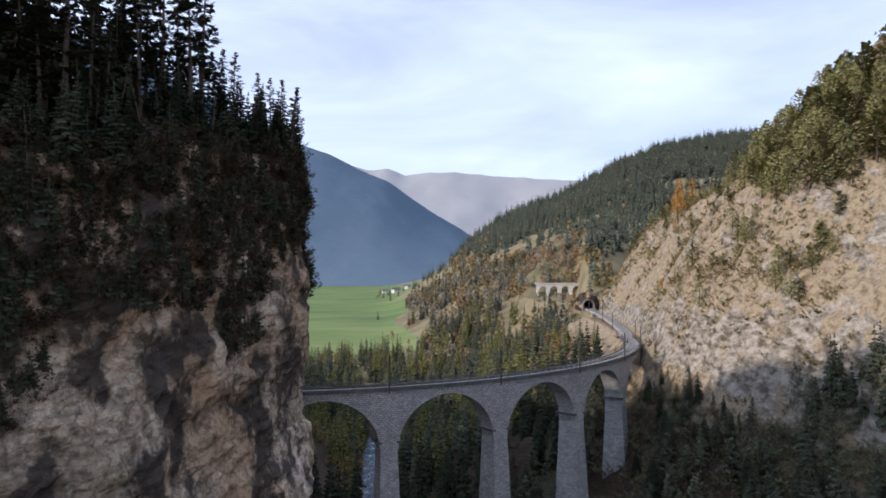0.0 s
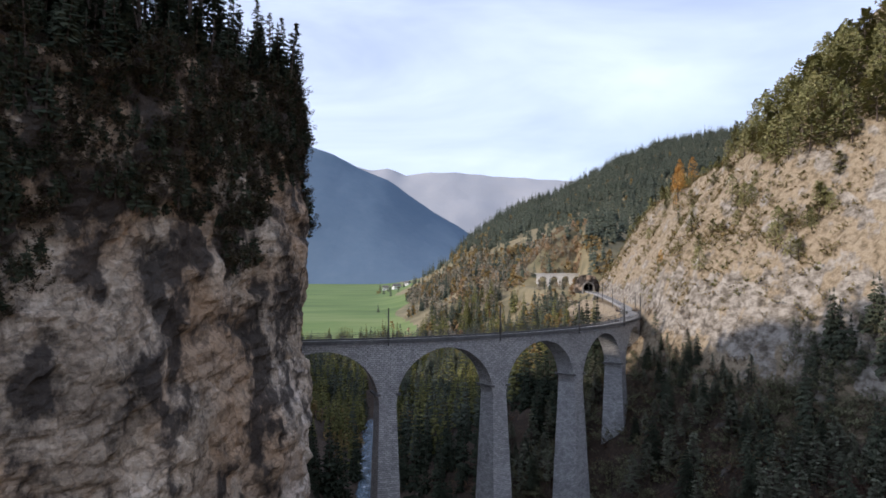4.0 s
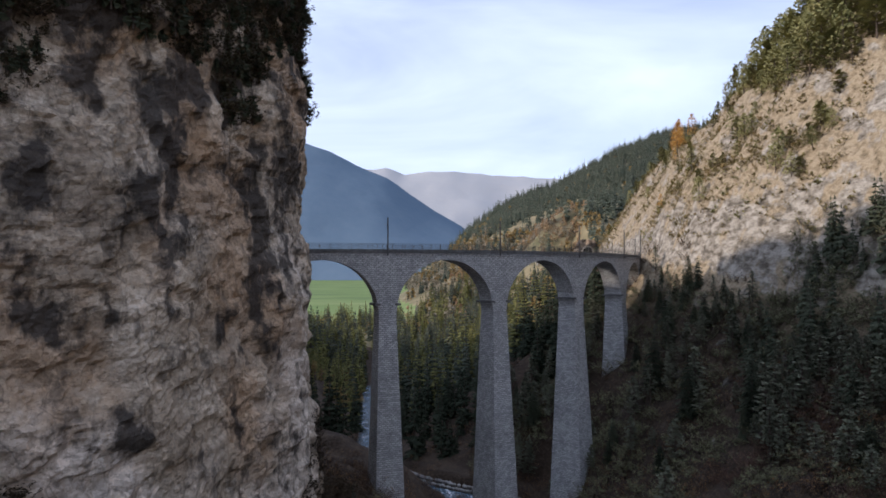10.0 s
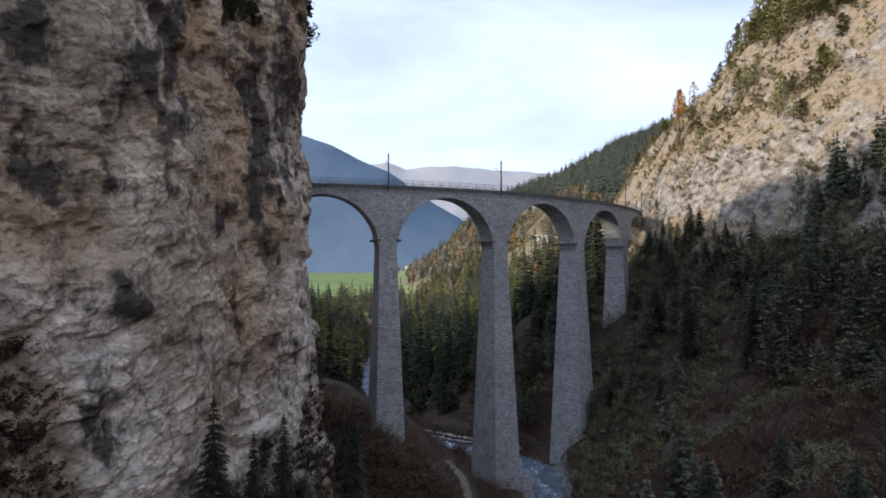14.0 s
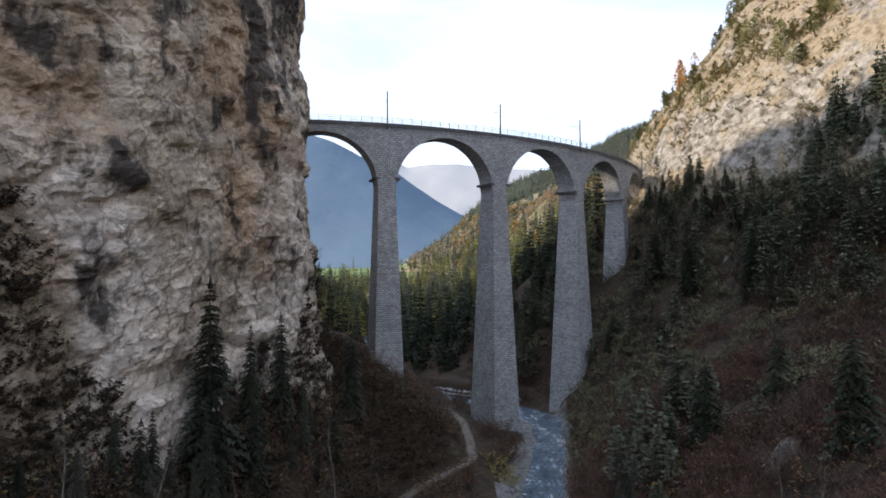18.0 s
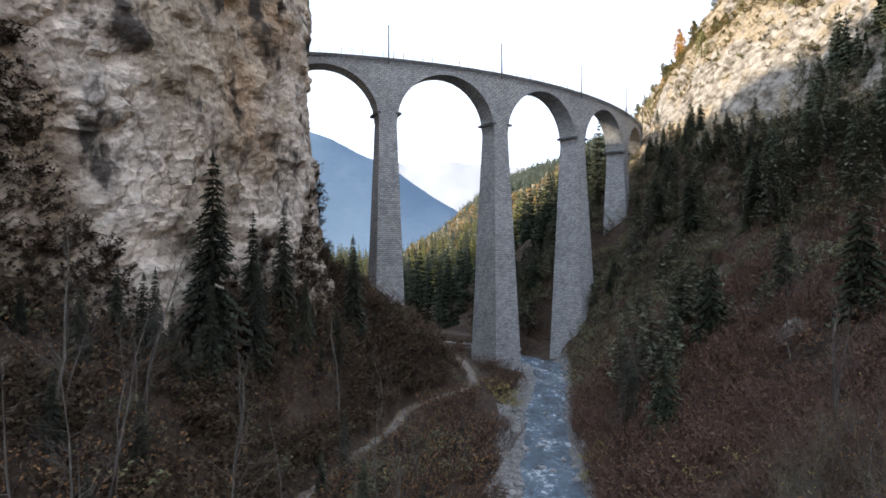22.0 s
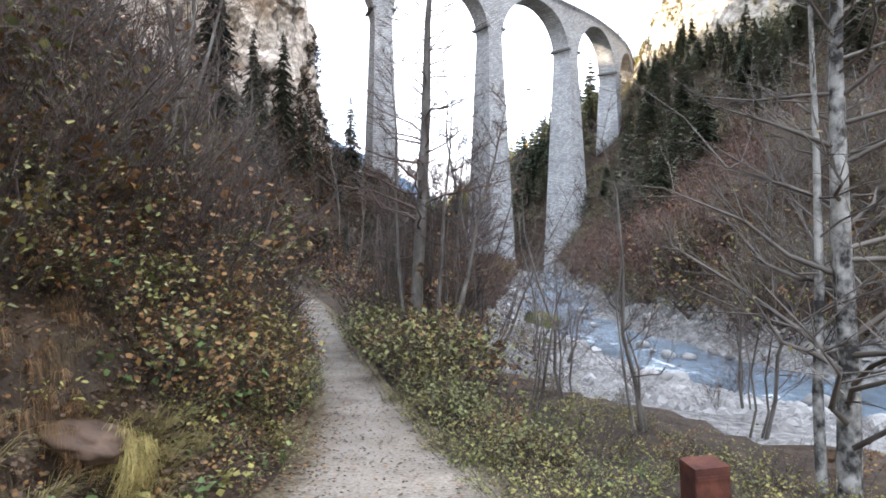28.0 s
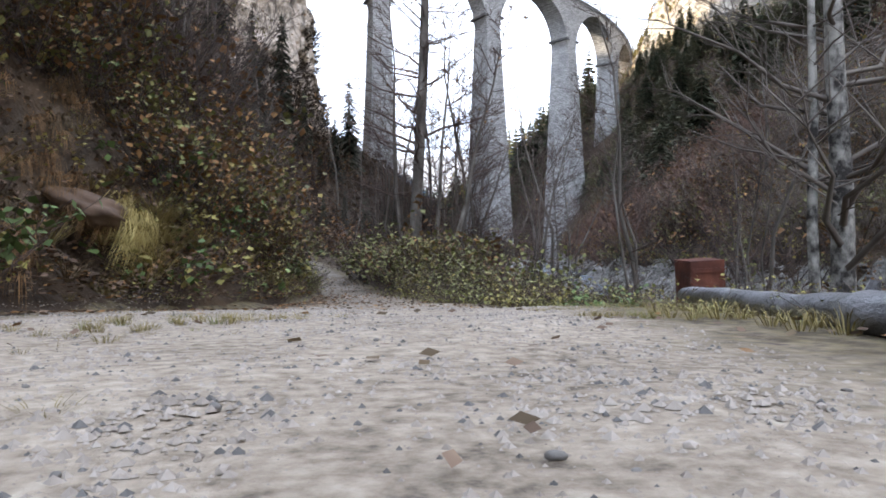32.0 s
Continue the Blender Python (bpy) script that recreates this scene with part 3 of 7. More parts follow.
def grid_mesh(name, xs, ys, zf, mats, pick=None, smooth=True):
    X, Y = np.meshgrid(xs, ys)
    Z = zf(X, Y)
    nx, ny = len(xs), len(ys)
    co = np.stack([X, Y, Z], -1).reshape(-1, 3)
    i = np.arange(nx * (ny - 1)).reshape(ny - 1, nx)[:, :-1].reshape(-1)
    faces = np.stack([i, i + 1, i + 1 + nx, i + nx], -1)
    me = bpy.data.meshes.new(name)
    me.vertices.add(len(co))
    me.vertices.foreach_set("co", co.ravel())
    me.loops.add(faces.size)
    me.loops.foreach_set("vertex_index", faces.ravel())
    me.polygons.add(len(faces))
    me.polygons.foreach_set("loop_start", np.arange(0, faces.size, 4))
    for m in mats:
        me.materials.append(m)
    if pick is not None:
        c = co[faces].mean(1)
        nrm = np.cross(co[faces[:, 1]] - co[faces[:, 0]], co[faces[:, 3]] - co[faces[:, 0]])
        nz = nrm[:, 2] / np.linalg.norm(nrm, axis=1)
        me.polygons.foreach_set("material_index", pick(c, nz).astype(np.int32))
    me.polygons.foreach_set("use_smooth", np.full(len(faces), smooth))
    me.update(calc_edges=True)
    return new(name, me)


def spaced(parts):
    out = [parts[0][0]]
    for a, b, s in parts:
        n = max(1, int(round((b - a) / s)))
        out += list(a + (b - a) * np.arange(1, n + 1) / n)
    return np.array(out)


def ground_pick(c, nz):
    x, y, z = c.T
    a = x / np.maximum(y, 50)
    out = np.full(len(c), 0)
    d = x - river_x(y)
    hw = river_half(y)
    out[(y > 4) & (y < 150) & (d > -hw - np.interp(y, [8, 12, 20, 30, 45], [8, 9, 7, 4.5, 2.6]) - 1.6 * vnoise(x / 2, y / 4, 0, 15)) & (d < hw + 1.3)] = 3
    out[(y > 380)] = 2
    out[(y > 470) & (a < -0.05 + 0.02 * np.sin(y / 60)) & (z < 60)] = 1
    return out


M_SHINGLE = material("river_shingle", [(0.04, 0.038, 0.035), (0.12, 0.115, 0.107), (0.22, 0.21, 0.195), (0.34, 0.33, 0.31)], 5, 10, 0.95, 1.0, 7, (0.35, 0.65), coarse=0.2, coarse_mix=0.4, bump_dist=0.12)
GX = spaced([(-4200, -900, 220), (-900, -200, 40), (-200, -60, 6), (-60, -8, 1.1), (-8, -2, 0.16), (-2, 8, 0.35), (8, 30, 0.9), (30, 50, 1.0), (50, 92, 0.5), (92, 130, 1.4), (130, 220, 5), (220, 900, 22), (900, 4200, 220)])
GY = spaced([(-600, -60, 30), (-60, 0, 3), (0, 5, 0.35), (5, 11, 0.16), (11, 14, 0.3), (14, 60, 0.8), (60, 205, 0.9), (205, 440, 3), (440, 1400, 16), (1400, 4600, 100)])
ground = tagged(grid_mesh("ground", GX, GY, land, [M_GORGE, M_MEADOW, M_FOREST_FLOOR, M_SHINGLE], ground_pick), "steep gorge ground of leaf litter, scree and far meadow", "ground", kind="structure")


def ribbon(name, ys, cx, half, zf, mat, n=8, thick=0.0):
    """A strip along the valley: centre line, half width and height as functions of y."""
    vs, fs = [], []
    for y in ys:
        c, h = float(cx(y)), float(half(y))
        for k in range(n + 1):
            x = c + h * (2 * k / n - 1)
            vs.append((x, y, float(zf(x, y, 2 * k / n - 1))))
    for j in range(len(ys) - 1):
        for k in range(n):
            i = j * (n + 1) + k
            fs.append((i, i + 1, i + n + 2, i + n + 1))
    me = bpy.data.meshes.new(name)
    me.from_pydata(vs, [], fs)
    me.materials.append(mat)
    me.polygons.foreach_set("use_smooth", [True] * len(fs))
    return new(name, me)


tagged(ribbon("river", spaced([(-100, 12, 3), (12, 70, 0.6), (70, 180, 1.2), (180, 420, 6)]), river_x, lambda y: river_half(y) + 0.5,
              lambda x, y, k: float(river_z(y)) - 0.12 + 0.05 * float(vnoise(x * 1.3, y * 1.3, 0.0, 3)), M_WATER, 12), "shallow mountain river with white riffles over stones", "river", kind="structure")


def footpath(name, ys, mat):
    xs = path_x(ys)
    ker = np.ones(7) / 7
    xs[3:-3] = np.convolve(xs, ker, "valid")
    tx, ty = np.gradient(xs), np.gradient(ys)
    ln = np.hypot(tx, ty)
    n, vs, fs, ac = 18, [], [], []
    for i, y in enumerate(ys):
        for k in range(n + 1):
            q = (2 * k / n - 1)
            h = float(path_half(y)) * (1.05 if q < 0 else 1.3) + 0.1 + (0.16 * float(vnoise(y * 0.9, 3.0 if q > 0 else 8.0, 0, 13)) if abs(q) > 0.9 else 0)
            x, yy = xs[i] + ty[i] / ln[i] * h * q, y - tx[i] / ln[i] * h * q
            vs.append((x, yy, -0.07 * (abs(q) > 0.98)))
            ac.append((q, yy))
    vs = np.array(vs)
    vs[:, 2] += land(vs[:, 0], vs[:, 1]) + 0.03 + 0.02 * fbm(vs[:, 0] * 1.1, vs[:, 1] * 1.1, 0, 3, 15)
    for j in range(len(ys) - 1):
        for k in range(n):
            i = j * (n + 1) + k
            fs.append((i, i + 1, i + n + 2, i + n + 1))
    me = bpy.data.meshes.new(name)
    me.from_pydata(vs.tolist(), [], fs)
    uv = me.uv_layers.new(name="across")
    for lp in me.loops:
        uv.data[lp.index].uv = ac[lp.vertex_index]
    me.materials.append(mat)
    me.polygons.foreach_set("use_smooth", [True] * len(fs))
    return new(name, me)


path_ob = tagged(footpath("gravel_lot", spaced([(-25, 10.6, 0.3)]), M_GRAVEL), "pale stony gravel turning place beside the river", "gravel", kind="structure")
tagged(footpath("footpath", spaced([(10.6, 148, 0.6)]), M_GRAVEL), "narrow damp earth and gravel footpath", "path", kind="structure")

# ---- the cliff ----
# both ends of this line run on unseen, to shade gorge and valley
FACE_X = [-92, -60, -44, -36.5, -31.5, -26.2, -23.4, -21.4, -17.9, -18.2, -19.3, -24, -30, -37, -49, -64, -88, -125, -210]
FACE_Y = [-70, 0, 36, 47, 54.5, 62, 69, 78, 87, 95, 101.5, 109, 117, 128, 150, 200, 270, 340, 430]


def cliff():
    seg = np.hypot(np.diff(FACE_X), np.diff(FACE_Y))
    along = np.concatenate([[0], np.cumsum(seg)])
    a0 = along[3]
    s = spaced([(0, along[2], 3), (along[2], along[12], 0.42), (along[12], along[-1], 2)])
    px, py = np.interp(s, along, FACE_X), np.interp(s, along, FACE_Y)
    ker = np.ones(9) / 9
    px[4:-4], py[4:-4] = np.convolve(px, ker, "valid"), np.convolve(py, ker, "valid")
    # profile: up the face, over the brow, back over the wooded top
    zz = spaced([(0, 104, 0.42)])
    back = spaced([(0, 46, 1.2), (46, 126, 5), (126, 220, 12)])[1:]
    top = 98 + 3 * vnoise(s * 0.05, 0.0, 0.0, 7)
    # past the outer edge the unseen wall's height is set for its shadow
    top = np.where(py > 100, np.interp(py, [100, 118, 130, 150, 200, 270, 340, 430], [97, 96.5, 95, 87, 82, 68, 52, 40]), top)
    S, Z = np.meshgrid(s, zz)
    X, Y = np.meshgrid(px, zz)[0], np.meshgrid(py, zz)[0]
    tx, ty = np.gradient(px), np.gradient(py)
    ln = np.hypot(tx, ty)
    nx, ny = ty / ln, -tx / ln
    lean = np.interp(Z, [0, 14, 26, 40, 70, 84, 104], [5.5, 3.0, 1.6, 0.5, -0.2, -0.5, -2.2])
    # the outer edge flares towards its foot
    lean = lean + np.interp(Z, [0, 20, 28, 36, 44], [3.2, 2.4, 1.5, 0.5, 0]) * np.exp(-((Y - 96) / 9) ** 2)
    disp = lean + 1.5 * fbm(X / 15, Y / 15, Z / 14, 3, 61, 0.42) + 0.28 * ridged(X / 5, Y / 5, Z / 9, 4, 71) + 0.22 * fbm(X / 1.5, Y / 1.5, Z / 1.0, 4, 81, 0.6)
    disp = disp + 0.25 * np.abs(vnoise(X / 2.2, Y / 2.2, Z / 3.4, 83)) - 0.6 * sstep(0.80, 1.0, ridged(X / 11 + 0.05 * Z, Y / 11, Z / 18, 2, 87)) + 0.4 * sstep(-0.08, 0.08, vnoise(X / 7, Y / 7, Z / 6, 89)) + 0.4 * sstep(-0.06, 0.06, vnoise(X / 3, Y / 3, Z / 2.4, 90)) - 0.5
    led = np.maximum(0, vnoise(X / 5, Y / 5, Z / 2.6, 91) - 0.25)
    disp = disp + led * 0.9 - 0.5
    X = X + nx[None] * disp
    Y = Y + ny[None] * disp
    Z = Z * top[None] / 104
    rows = [(X[i], Y[i], Z[i]) for i in range(len(zz))]
    dx, dy = -0.93, np.interp(py, [40, 120, 200], [0.28, -0.25, 0.1])
    for b in back:
        # a wooded shelf, then an unseen rise added to cast the gorge's shadow
        k = np.interp(py, [0, 30, 44, 70, 88, 105, 150, 250], [0.9, 0.6, 0.2, 0.12, 0.1, 0.08, 0.05, 0.05])
        flank = np.interp(py, [0, 20, 45, 65, 90], [40, 18, 18, 0, 0])
        rise = b * k if b < 46 else 46 * k + min(b - 46, 80) / 80 * flank - max(0, b - 126) * 0.1
        x, y = X[-1] + dx * b, Y[-1] + dy * b
        rows.append((x, y, Z[-1] + rise + min(1, b / 6) * 1.5 * fbm(x / 9, y / 9, 0, 3, 95)))
    R = np.array([np.stack(r, -1) for r in rows])
    ny_, nx_ = R.shape[:2]
    co = R.reshape(-1, 3)
    i = np.arange(nx_ * (ny_ - 1)).reshape(ny_ - 1, nx_)[:, :-1].reshape(-1)
    faces = np.stack([i, i + 1, i + 1 + nx_, i + nx_], -1)
    me = bpy.data.meshes.new("cliff")
    me.vertices.add(len(co))
    me.vertices.foreach_set("co", co.ravel())
    me.loops.add(faces.size)
    me.loops.foreach_set("vertex_index", faces.ravel())
    me.polygons.add(len(faces))
    me.polygons.foreach_set("loop_start", np.arange(0, faces.size, 4))
    me.materials.append(M_ROCK)
    me.materials.append(M_LITTER)
    idx = np.zeros((ny_ - 1, nx_ - 1), np.int32)
    idx[len(zz) - 4:] = 1
    me.polygons.foreach_set("material_index", idx.ravel())
    me.polygons.foreach_set("use_smooth", np.full(len(faces), False))
    me.update(calc_edges=True)
    return new("cliff", me), R, len(zz)


cliff_ob, CLIFF, BROW = cliff()
tagged(cliff_ob, "sheer ochre and grey limestone cliff streaked dark", "cliff", kind="structure")

# ---- the viaduct ----
CX, CY, R_IN, R_OUT = -41.9, 221.8, 97.9, 102.1
PITCH, TH0 = radians(13.15), radians(-84.72)
CROWN_Z, SPRING_Z, ARCH_R, DECK_Z = 61.4, 51.5, 9.9, 63.2


M_COPING = material("dark_coping", [(0.05, 0.05, 0.05), (0.10, 0.098, 0.095), (0.17, 0.165, 0.16)], 1.5, 8, 0.92, 0.4, 6)


def on_arc(r, th, z):
    return Vector((CX + r * math.cos(th), CY + r * math.sin(th), z))


def mesh_of(bm, name, mat, smooth=False):
    me = bpy.data.meshes.new(name)
    bmesh.ops.recalc_face_normals(bm, faces=bm.faces)
    if mat is M_MASONRY:
        lay = bm.loops.layers.uv.new("courses")
        for f in bm.faces:
            t = Vector((-f.normal.y, f.normal.x, 0))
            flat = t.length < 0.5
            t = Vector((1, 0, 0)) if t.length < 0.01 else t.normalized()
            w = f.normal.cross(t)
            for lp in f.loops:
                co = lp.vert.co
                lp[lay].uv = (co.dot(t), co.dot(w) if flat else co.z)
    bm.to_mesh(me)
    bm.free()
    me.materials.append(mat)
    if smooth:
        me.polygons.foreach_set("use_smooth", [True] * len(me.polygons))
    return me


def part(name, bm, mat, parent, label="", smooth=False):
    ob = new(name, mesh_of(bm, name, mat, smooth))
    ob.parent = parent
    if label:
        tagged(ob, label)
    return ob


def box(bm, m, sx, sy, sz):
    """A box of full size sx, sy, sz about the pose m."""
    vs = [bm.verts.new(m @ Vector((x * sx / 2, y * sy / 2, z * sz / 2))) for x in (-1, 1) for y in (-1, 1) for z in (-1, 1)]
    for f in ((0, 1, 3, 2), (4, 6, 7, 5), (0, 4, 5, 1), (2, 3, 7, 6), (0, 2, 6, 4), (1, 5, 7, 3)):
        bm.faces.new([vs[i] for i in f])


def tube(bm, pts, radii, n=6, cap=True):
    """A tapered tube through points."""
    rings = []
    for i, p in enumerate(pts):
        d = (pts[min(i + 1, len(pts) - 1)] - pts[max(i - 1, 0)]).normalized()
        u = d.cross(Vector((0.31, 0.13, 0.94)) if abs(d.z) < 0.9 else Vector((1, 0.2, 0))).normalized()
        v = d.cross(u)
        rings.append([bm.verts.new(p + (u * math.cos(2 * math.pi * k / n) + v * math.sin(2 * math.pi * k / n)) * radii[i]) for k in range(n)])
    for a, b in zip(rings, rings[1:]):
        for k in range(n):
            bm.faces.new((a[k], a[(k + 1) % n], b[(k + 1) % n], b[k]))
    if cap:
        bm.faces.new(rings[0][::-1])
        bm.faces.new(rings[-1])


def arc_bar(bm, r0, r1, z0, z1, th_a, th_b, n=40):
    prev = None
    for i in range(n + 1):
        th = th_a + (th_b - th_a) * i / n
        ring = [bm.verts.new(on_arc(r, th, z)) for r, z in ((r0, z0), (r1, z0), (r1, z1), (r0, z1))]
        if prev:
            for k in range(4):
                bm.faces.new((prev[k], prev[(k + 1) % 4], ring[(k + 1) % 4], ring[k]))
        else:
            bm.faces.new(ring)
        prev = ring
    bm.faces.new(prev[::-1])


viaduct = tagged(new("viaduct"), "tall curved grey stone railway viaduct with slender piers", "viaduct")


def build_viaduct():
    for i in range(6):
        bm = bmesh.new()
        a, n = TH0 + i * PITCH, 44
        prev = None
        for k in range(n + 1):
            th = a + PITCH * k / n
            off = abs(k / n - 0.5) * PITCH * 100.0
            z0 = SPRING_Z + math.sqrt(max(0.0, ARCH_R ** 2 - off ** 2)) if off < ARCH_R else SPRING_Z
            ring = [bm.verts.new(on_arc(r, th, z)) for r, z in ((R_IN, z0), (R_OUT, z0), (R_OUT, DECK_Z - 0.55), (R_IN, DECK_Z - 0.55))]
            if prev:
                for q in range(4):
                    bm.faces.new((prev[q], prev[(q + 1) % 4], ring[(q + 1) % 4], ring[q]))
            prev = ring
        part("arch_span", bm, M_MASONRY, viaduct)
        # ring of voussoirs, a hand proud of the wall
        bm = bmesh.new()
        for k in range(26):
            t0, t1 = math.pi * (k + 0.04) / 26, math.pi * (k + 0.96) / 26
            quad = []
            for rr in (R_OUT - 0.3, R_OUT + 0.06):
                for ra, t in ((ARCH_R + 0.01, t0), (ARCH_R + 0.01, t1), (ARCH_R + 0.75, t1), (ARCH_R + 0.75, t0)):
                    th = a + PITCH / 2 - ra * math.cos(t) / 100.0
                    quad.append(bm.verts.new(on_arc(rr, th, SPRING_Z + ra * math.sin(t))))
            for f in ((0, 1, 2, 3), (7, 6, 5, 4), (0, 4, 5, 1), (1, 5, 6, 2), (2, 6, 7, 3), (3, 7, 4, 0)):
                bm.faces.new([quad[j] for j in f])
        tagged(part("arch_ring", bm, M_MASONRY, viaduct), kind="stuff")
    for i in range(1, 6):
        th = TH0 + i * PITCH
        c = on_arc(100, th, 0)
        base = float(min(land(c.x + a, c.y + b) for a in (-4, 0, 4) for b in (-4, 0, 4))) - 1.5
        m = pose(c.x, c.y, 0, 0, 0, math.degrees(th))
        bm = bmesh.new()
        prev, n = None, 12
        for k in range(n + 1):
            z = SPRING_Z + 0.02 + (base - SPRING_Z) * k / n
            g = (SPRING_Z - z) * 0.031
            hx, hy = 2.1 + g * 1.5, PITCH * 50 - ARCH_R + 0.02 + g
            ring = [bm.verts.new(m @ Vector((x * hx, y * hy, z))) for x, y in ((-1, -1), (1, -1), (1, 1), (-1, 1))]
            if prev:
                for q in range(4):
                    bm.faces.new((prev[q], prev[(q + 1) % 4], ring[(q + 1) % 4], ring[q]))
            else:
                bm.faces.new(ring)
            prev = ring
        bm.faces.new(prev)
        pier = part("pier", bm, M_MASONRY, viaduct)
        # springing ledge
        bm = bmesh.new()
        hw = PITCH * 50 - math.sqrt(ARCH_R ** 2 - 1.8 ** 2) + 0.35
        for sy in (-1, 1):
            box(bm, m @ pose(0, sy * (hw - 0.2), SPRING_Z + 1.8), 4.9, 1.0, 0.4)
        part("springing_ledge", bm, M_COPING, pier, "dark projecting springing ledge")
    end = TH0 + 6 * PITCH
    bm = bmesh.new()
    arc_bar(bm, R_IN - 0.28, R_OUT + 0.28, DECK_Z - 0.55, DECK_Z - 0.18, TH0 - 0.1, end + 0.06, 70)
    arc_bar(bm, R_OUT - 0.2, R_OUT + 0.2, DECK_Z - 0.18, DECK_Z + 0.12, TH0 - 0.1, end + 0.06, 70)
    arc_bar(bm, R_IN - 0.2, R_IN + 0.2, DECK_Z - 0.18, DECK_Z + 0.12, TH0 - 0.1, end + 0.06, 70)
    part("cornice", bm, M_COPING, viaduct, "dark stone cornice")
    bm = bmesh.new()
    for k in range(150):
        th = TH0 + 6 * PITCH * (k + 0.5) / 150
        box(bm, pose(*on_arc(R_OUT + 0.1, th, DECK_Z - 0.75), 0, 0, math.degrees(th)), 0.25, 0.4, 0.38)
    tagged(part("corbel_course", bm, M_MASONRY, viaduct), kind="stuff")
    for rr in (R_OUT + 0.08, R_IN - 0.08):
        bm = bmesh.new()
        for k in range(76):
            th = TH0 + 6 * PITCH * k / 75
            box(bm, pose(*on_arc(rr, th, DECK_Z + 0.62), 0, 0, math.degrees(th)), 0.07, 0.07, 1.05)
        for z in (0.45, 0.8, 1.12):
            arc_bar(bm, rr - 0.025, rr + 0.025, DECK_Z + z, DECK_Z + z + 0.05, TH0, end, 70)
        part("railing", bm, M_STEEL, viaduct, "thin steel railing")


build_viaduct()

TRACK = [on_arc(100, TH0 - 0.08 + (6 * PITCH + 0.1) * k / 60, DECK_Z) for k in range(61)]
for q in ((61.5, 228, 63.6), (64, 248, 64.2), (66, 270, 65), (67, 292, 65.8), (67, 330, 67)):
    TRACK.append(Vector(q))


def along_track(off, lift):
    out = []
    for i, p in enumerate(TRACK):
        d = (TRACK[min(i + 1, len(TRACK) - 1)] - TRACK[max(i - 1, 0)]).normalized()
        out.append(p + Vector((d.y, -d.x, 0)).normalized() * off + Vector((0, 0, lift)))
    return out


def strip(bm, offs):
    """A swept open or closed profile of (sideways, up) along the track."""
    rows = [along_track(a, b) for a, b in offs]
    vs = [[bm.verts.new(p) for p in r] for r in rows]
    for r, s in zip(vs, vs[1:]):
        for k in range(len(r) - 1):
            bm.faces.new((r[k], s[k], s[k + 1], r[k + 1]))


def railway():
    tr = tagged(new("railway_track"), "single narrow gauge railway track on pale ballast", "track")
    bm = bmesh.new()
    strip(bm, [(-2.0, -0.3), (-1.7, 0.02), (1.7, 0.02), (2.0, -0.3)])
    part("ballast", bm, M_BALLAST, tr)
    for o in (-0.5, 0.5):
        bm = bmesh.new()
        strip(bm, [(o - 0.04, 0.05), (o - 0.04, 0.2), (o + 0.04, 0.2), (o + 0.04, 0.05)])
        part("rail", bm, M_STEEL, tr)


railway()


def mast(m):
    ob = tagged(new("catenary_mast"), "slim dark steel overhead line mast on the viaduct", "mast", "masts along the viaduct")
    bm = bmesh.new()
    tube(bm, [Vector((0.3, 0, -1.0)), Vector((0.3, 0, 5.9))], [0.15, 0.12], 8)
    part("pole", bm, M_STEEL, ob)
    bm = bmesh.new()
    tube(bm, [Vector((0.3, 0, 4.4)), Vector((-2.4, 0, 4.9))], [0.035, 0.03], 6)
    tube(bm, [Vector((0.3, 0, 3.6)), Vector((-1.6, 0, 4.7))], [0.03, 0.03], 6)
    part("bracket", bm, M_STEEL, ob)
    ob.matrix_basis = m
    return ob


first = None
for i in range(1, 7):
    th = TH0 + i * PITCH
    m = pose(*on_arc(R_OUT, th, DECK_Z), 0, 0, math.degrees(th))
    first = copy_thing(first, m) if first else mast(m)


# ---- far mountains ----
def mountain(name, pts, depth, base, mat, rough, label, seed):
    xs = np.linspace(pts[0][0], pts[-1][0], 130)
    top = np.interp(xs, [p[0] for p in pts], [p[1] for p in pts])
    rows = 26
    T = np.linspace(0, 1, rows)
    X = np.repeat(xs[None], rows, 0)
    Z = base + (top[None] - base) * T[:, None] ** 0.9 + rough * (T[:, None] * (1 - 0.75 * T[:, None])) * ridged(X / 420, T[:, None] * 1.4, 0.0, 5, seed) + rough * 0.1 * fbm(X / 60, T[:, None] * 9, 0, 3, seed)
    Y = depth - (1 - T[:, None]) * depth * 0.28 + rough * 1.2 * fbm(X / 380, T[:, None] * 2, 0, 4, seed + 3)
    co = np.stack([X, Y, Z], -1).reshape(-1, 3)
    nx = len(xs)
    i = np.arange(nx * (rows - 1)).reshape(rows - 1, nx)[:, :-1].reshape(-1)
    me = bpy.data.meshes.new(name)
    me.from_pydata(co.tolist(), [], np.stack([i, i + 1, i + 1 + nx, i + nx], -1).tolist())
    me.materials.append(mat)
    me.polygons.foreach_set("use_smooth", [True] * len(me.polygons))
    return tagged(new(name, me), label, "mountain", kind="structure")


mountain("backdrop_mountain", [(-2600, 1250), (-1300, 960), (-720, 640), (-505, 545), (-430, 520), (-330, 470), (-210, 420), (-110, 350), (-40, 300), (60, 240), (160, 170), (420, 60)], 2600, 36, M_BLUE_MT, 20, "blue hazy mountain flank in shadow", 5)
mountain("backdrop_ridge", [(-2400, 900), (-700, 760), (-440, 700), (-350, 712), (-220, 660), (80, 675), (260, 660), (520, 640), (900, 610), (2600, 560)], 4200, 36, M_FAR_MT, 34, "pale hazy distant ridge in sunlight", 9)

# ---- plants: templates of plain triangles, then things or one joined mesh ----
RNG = random.Random(11)


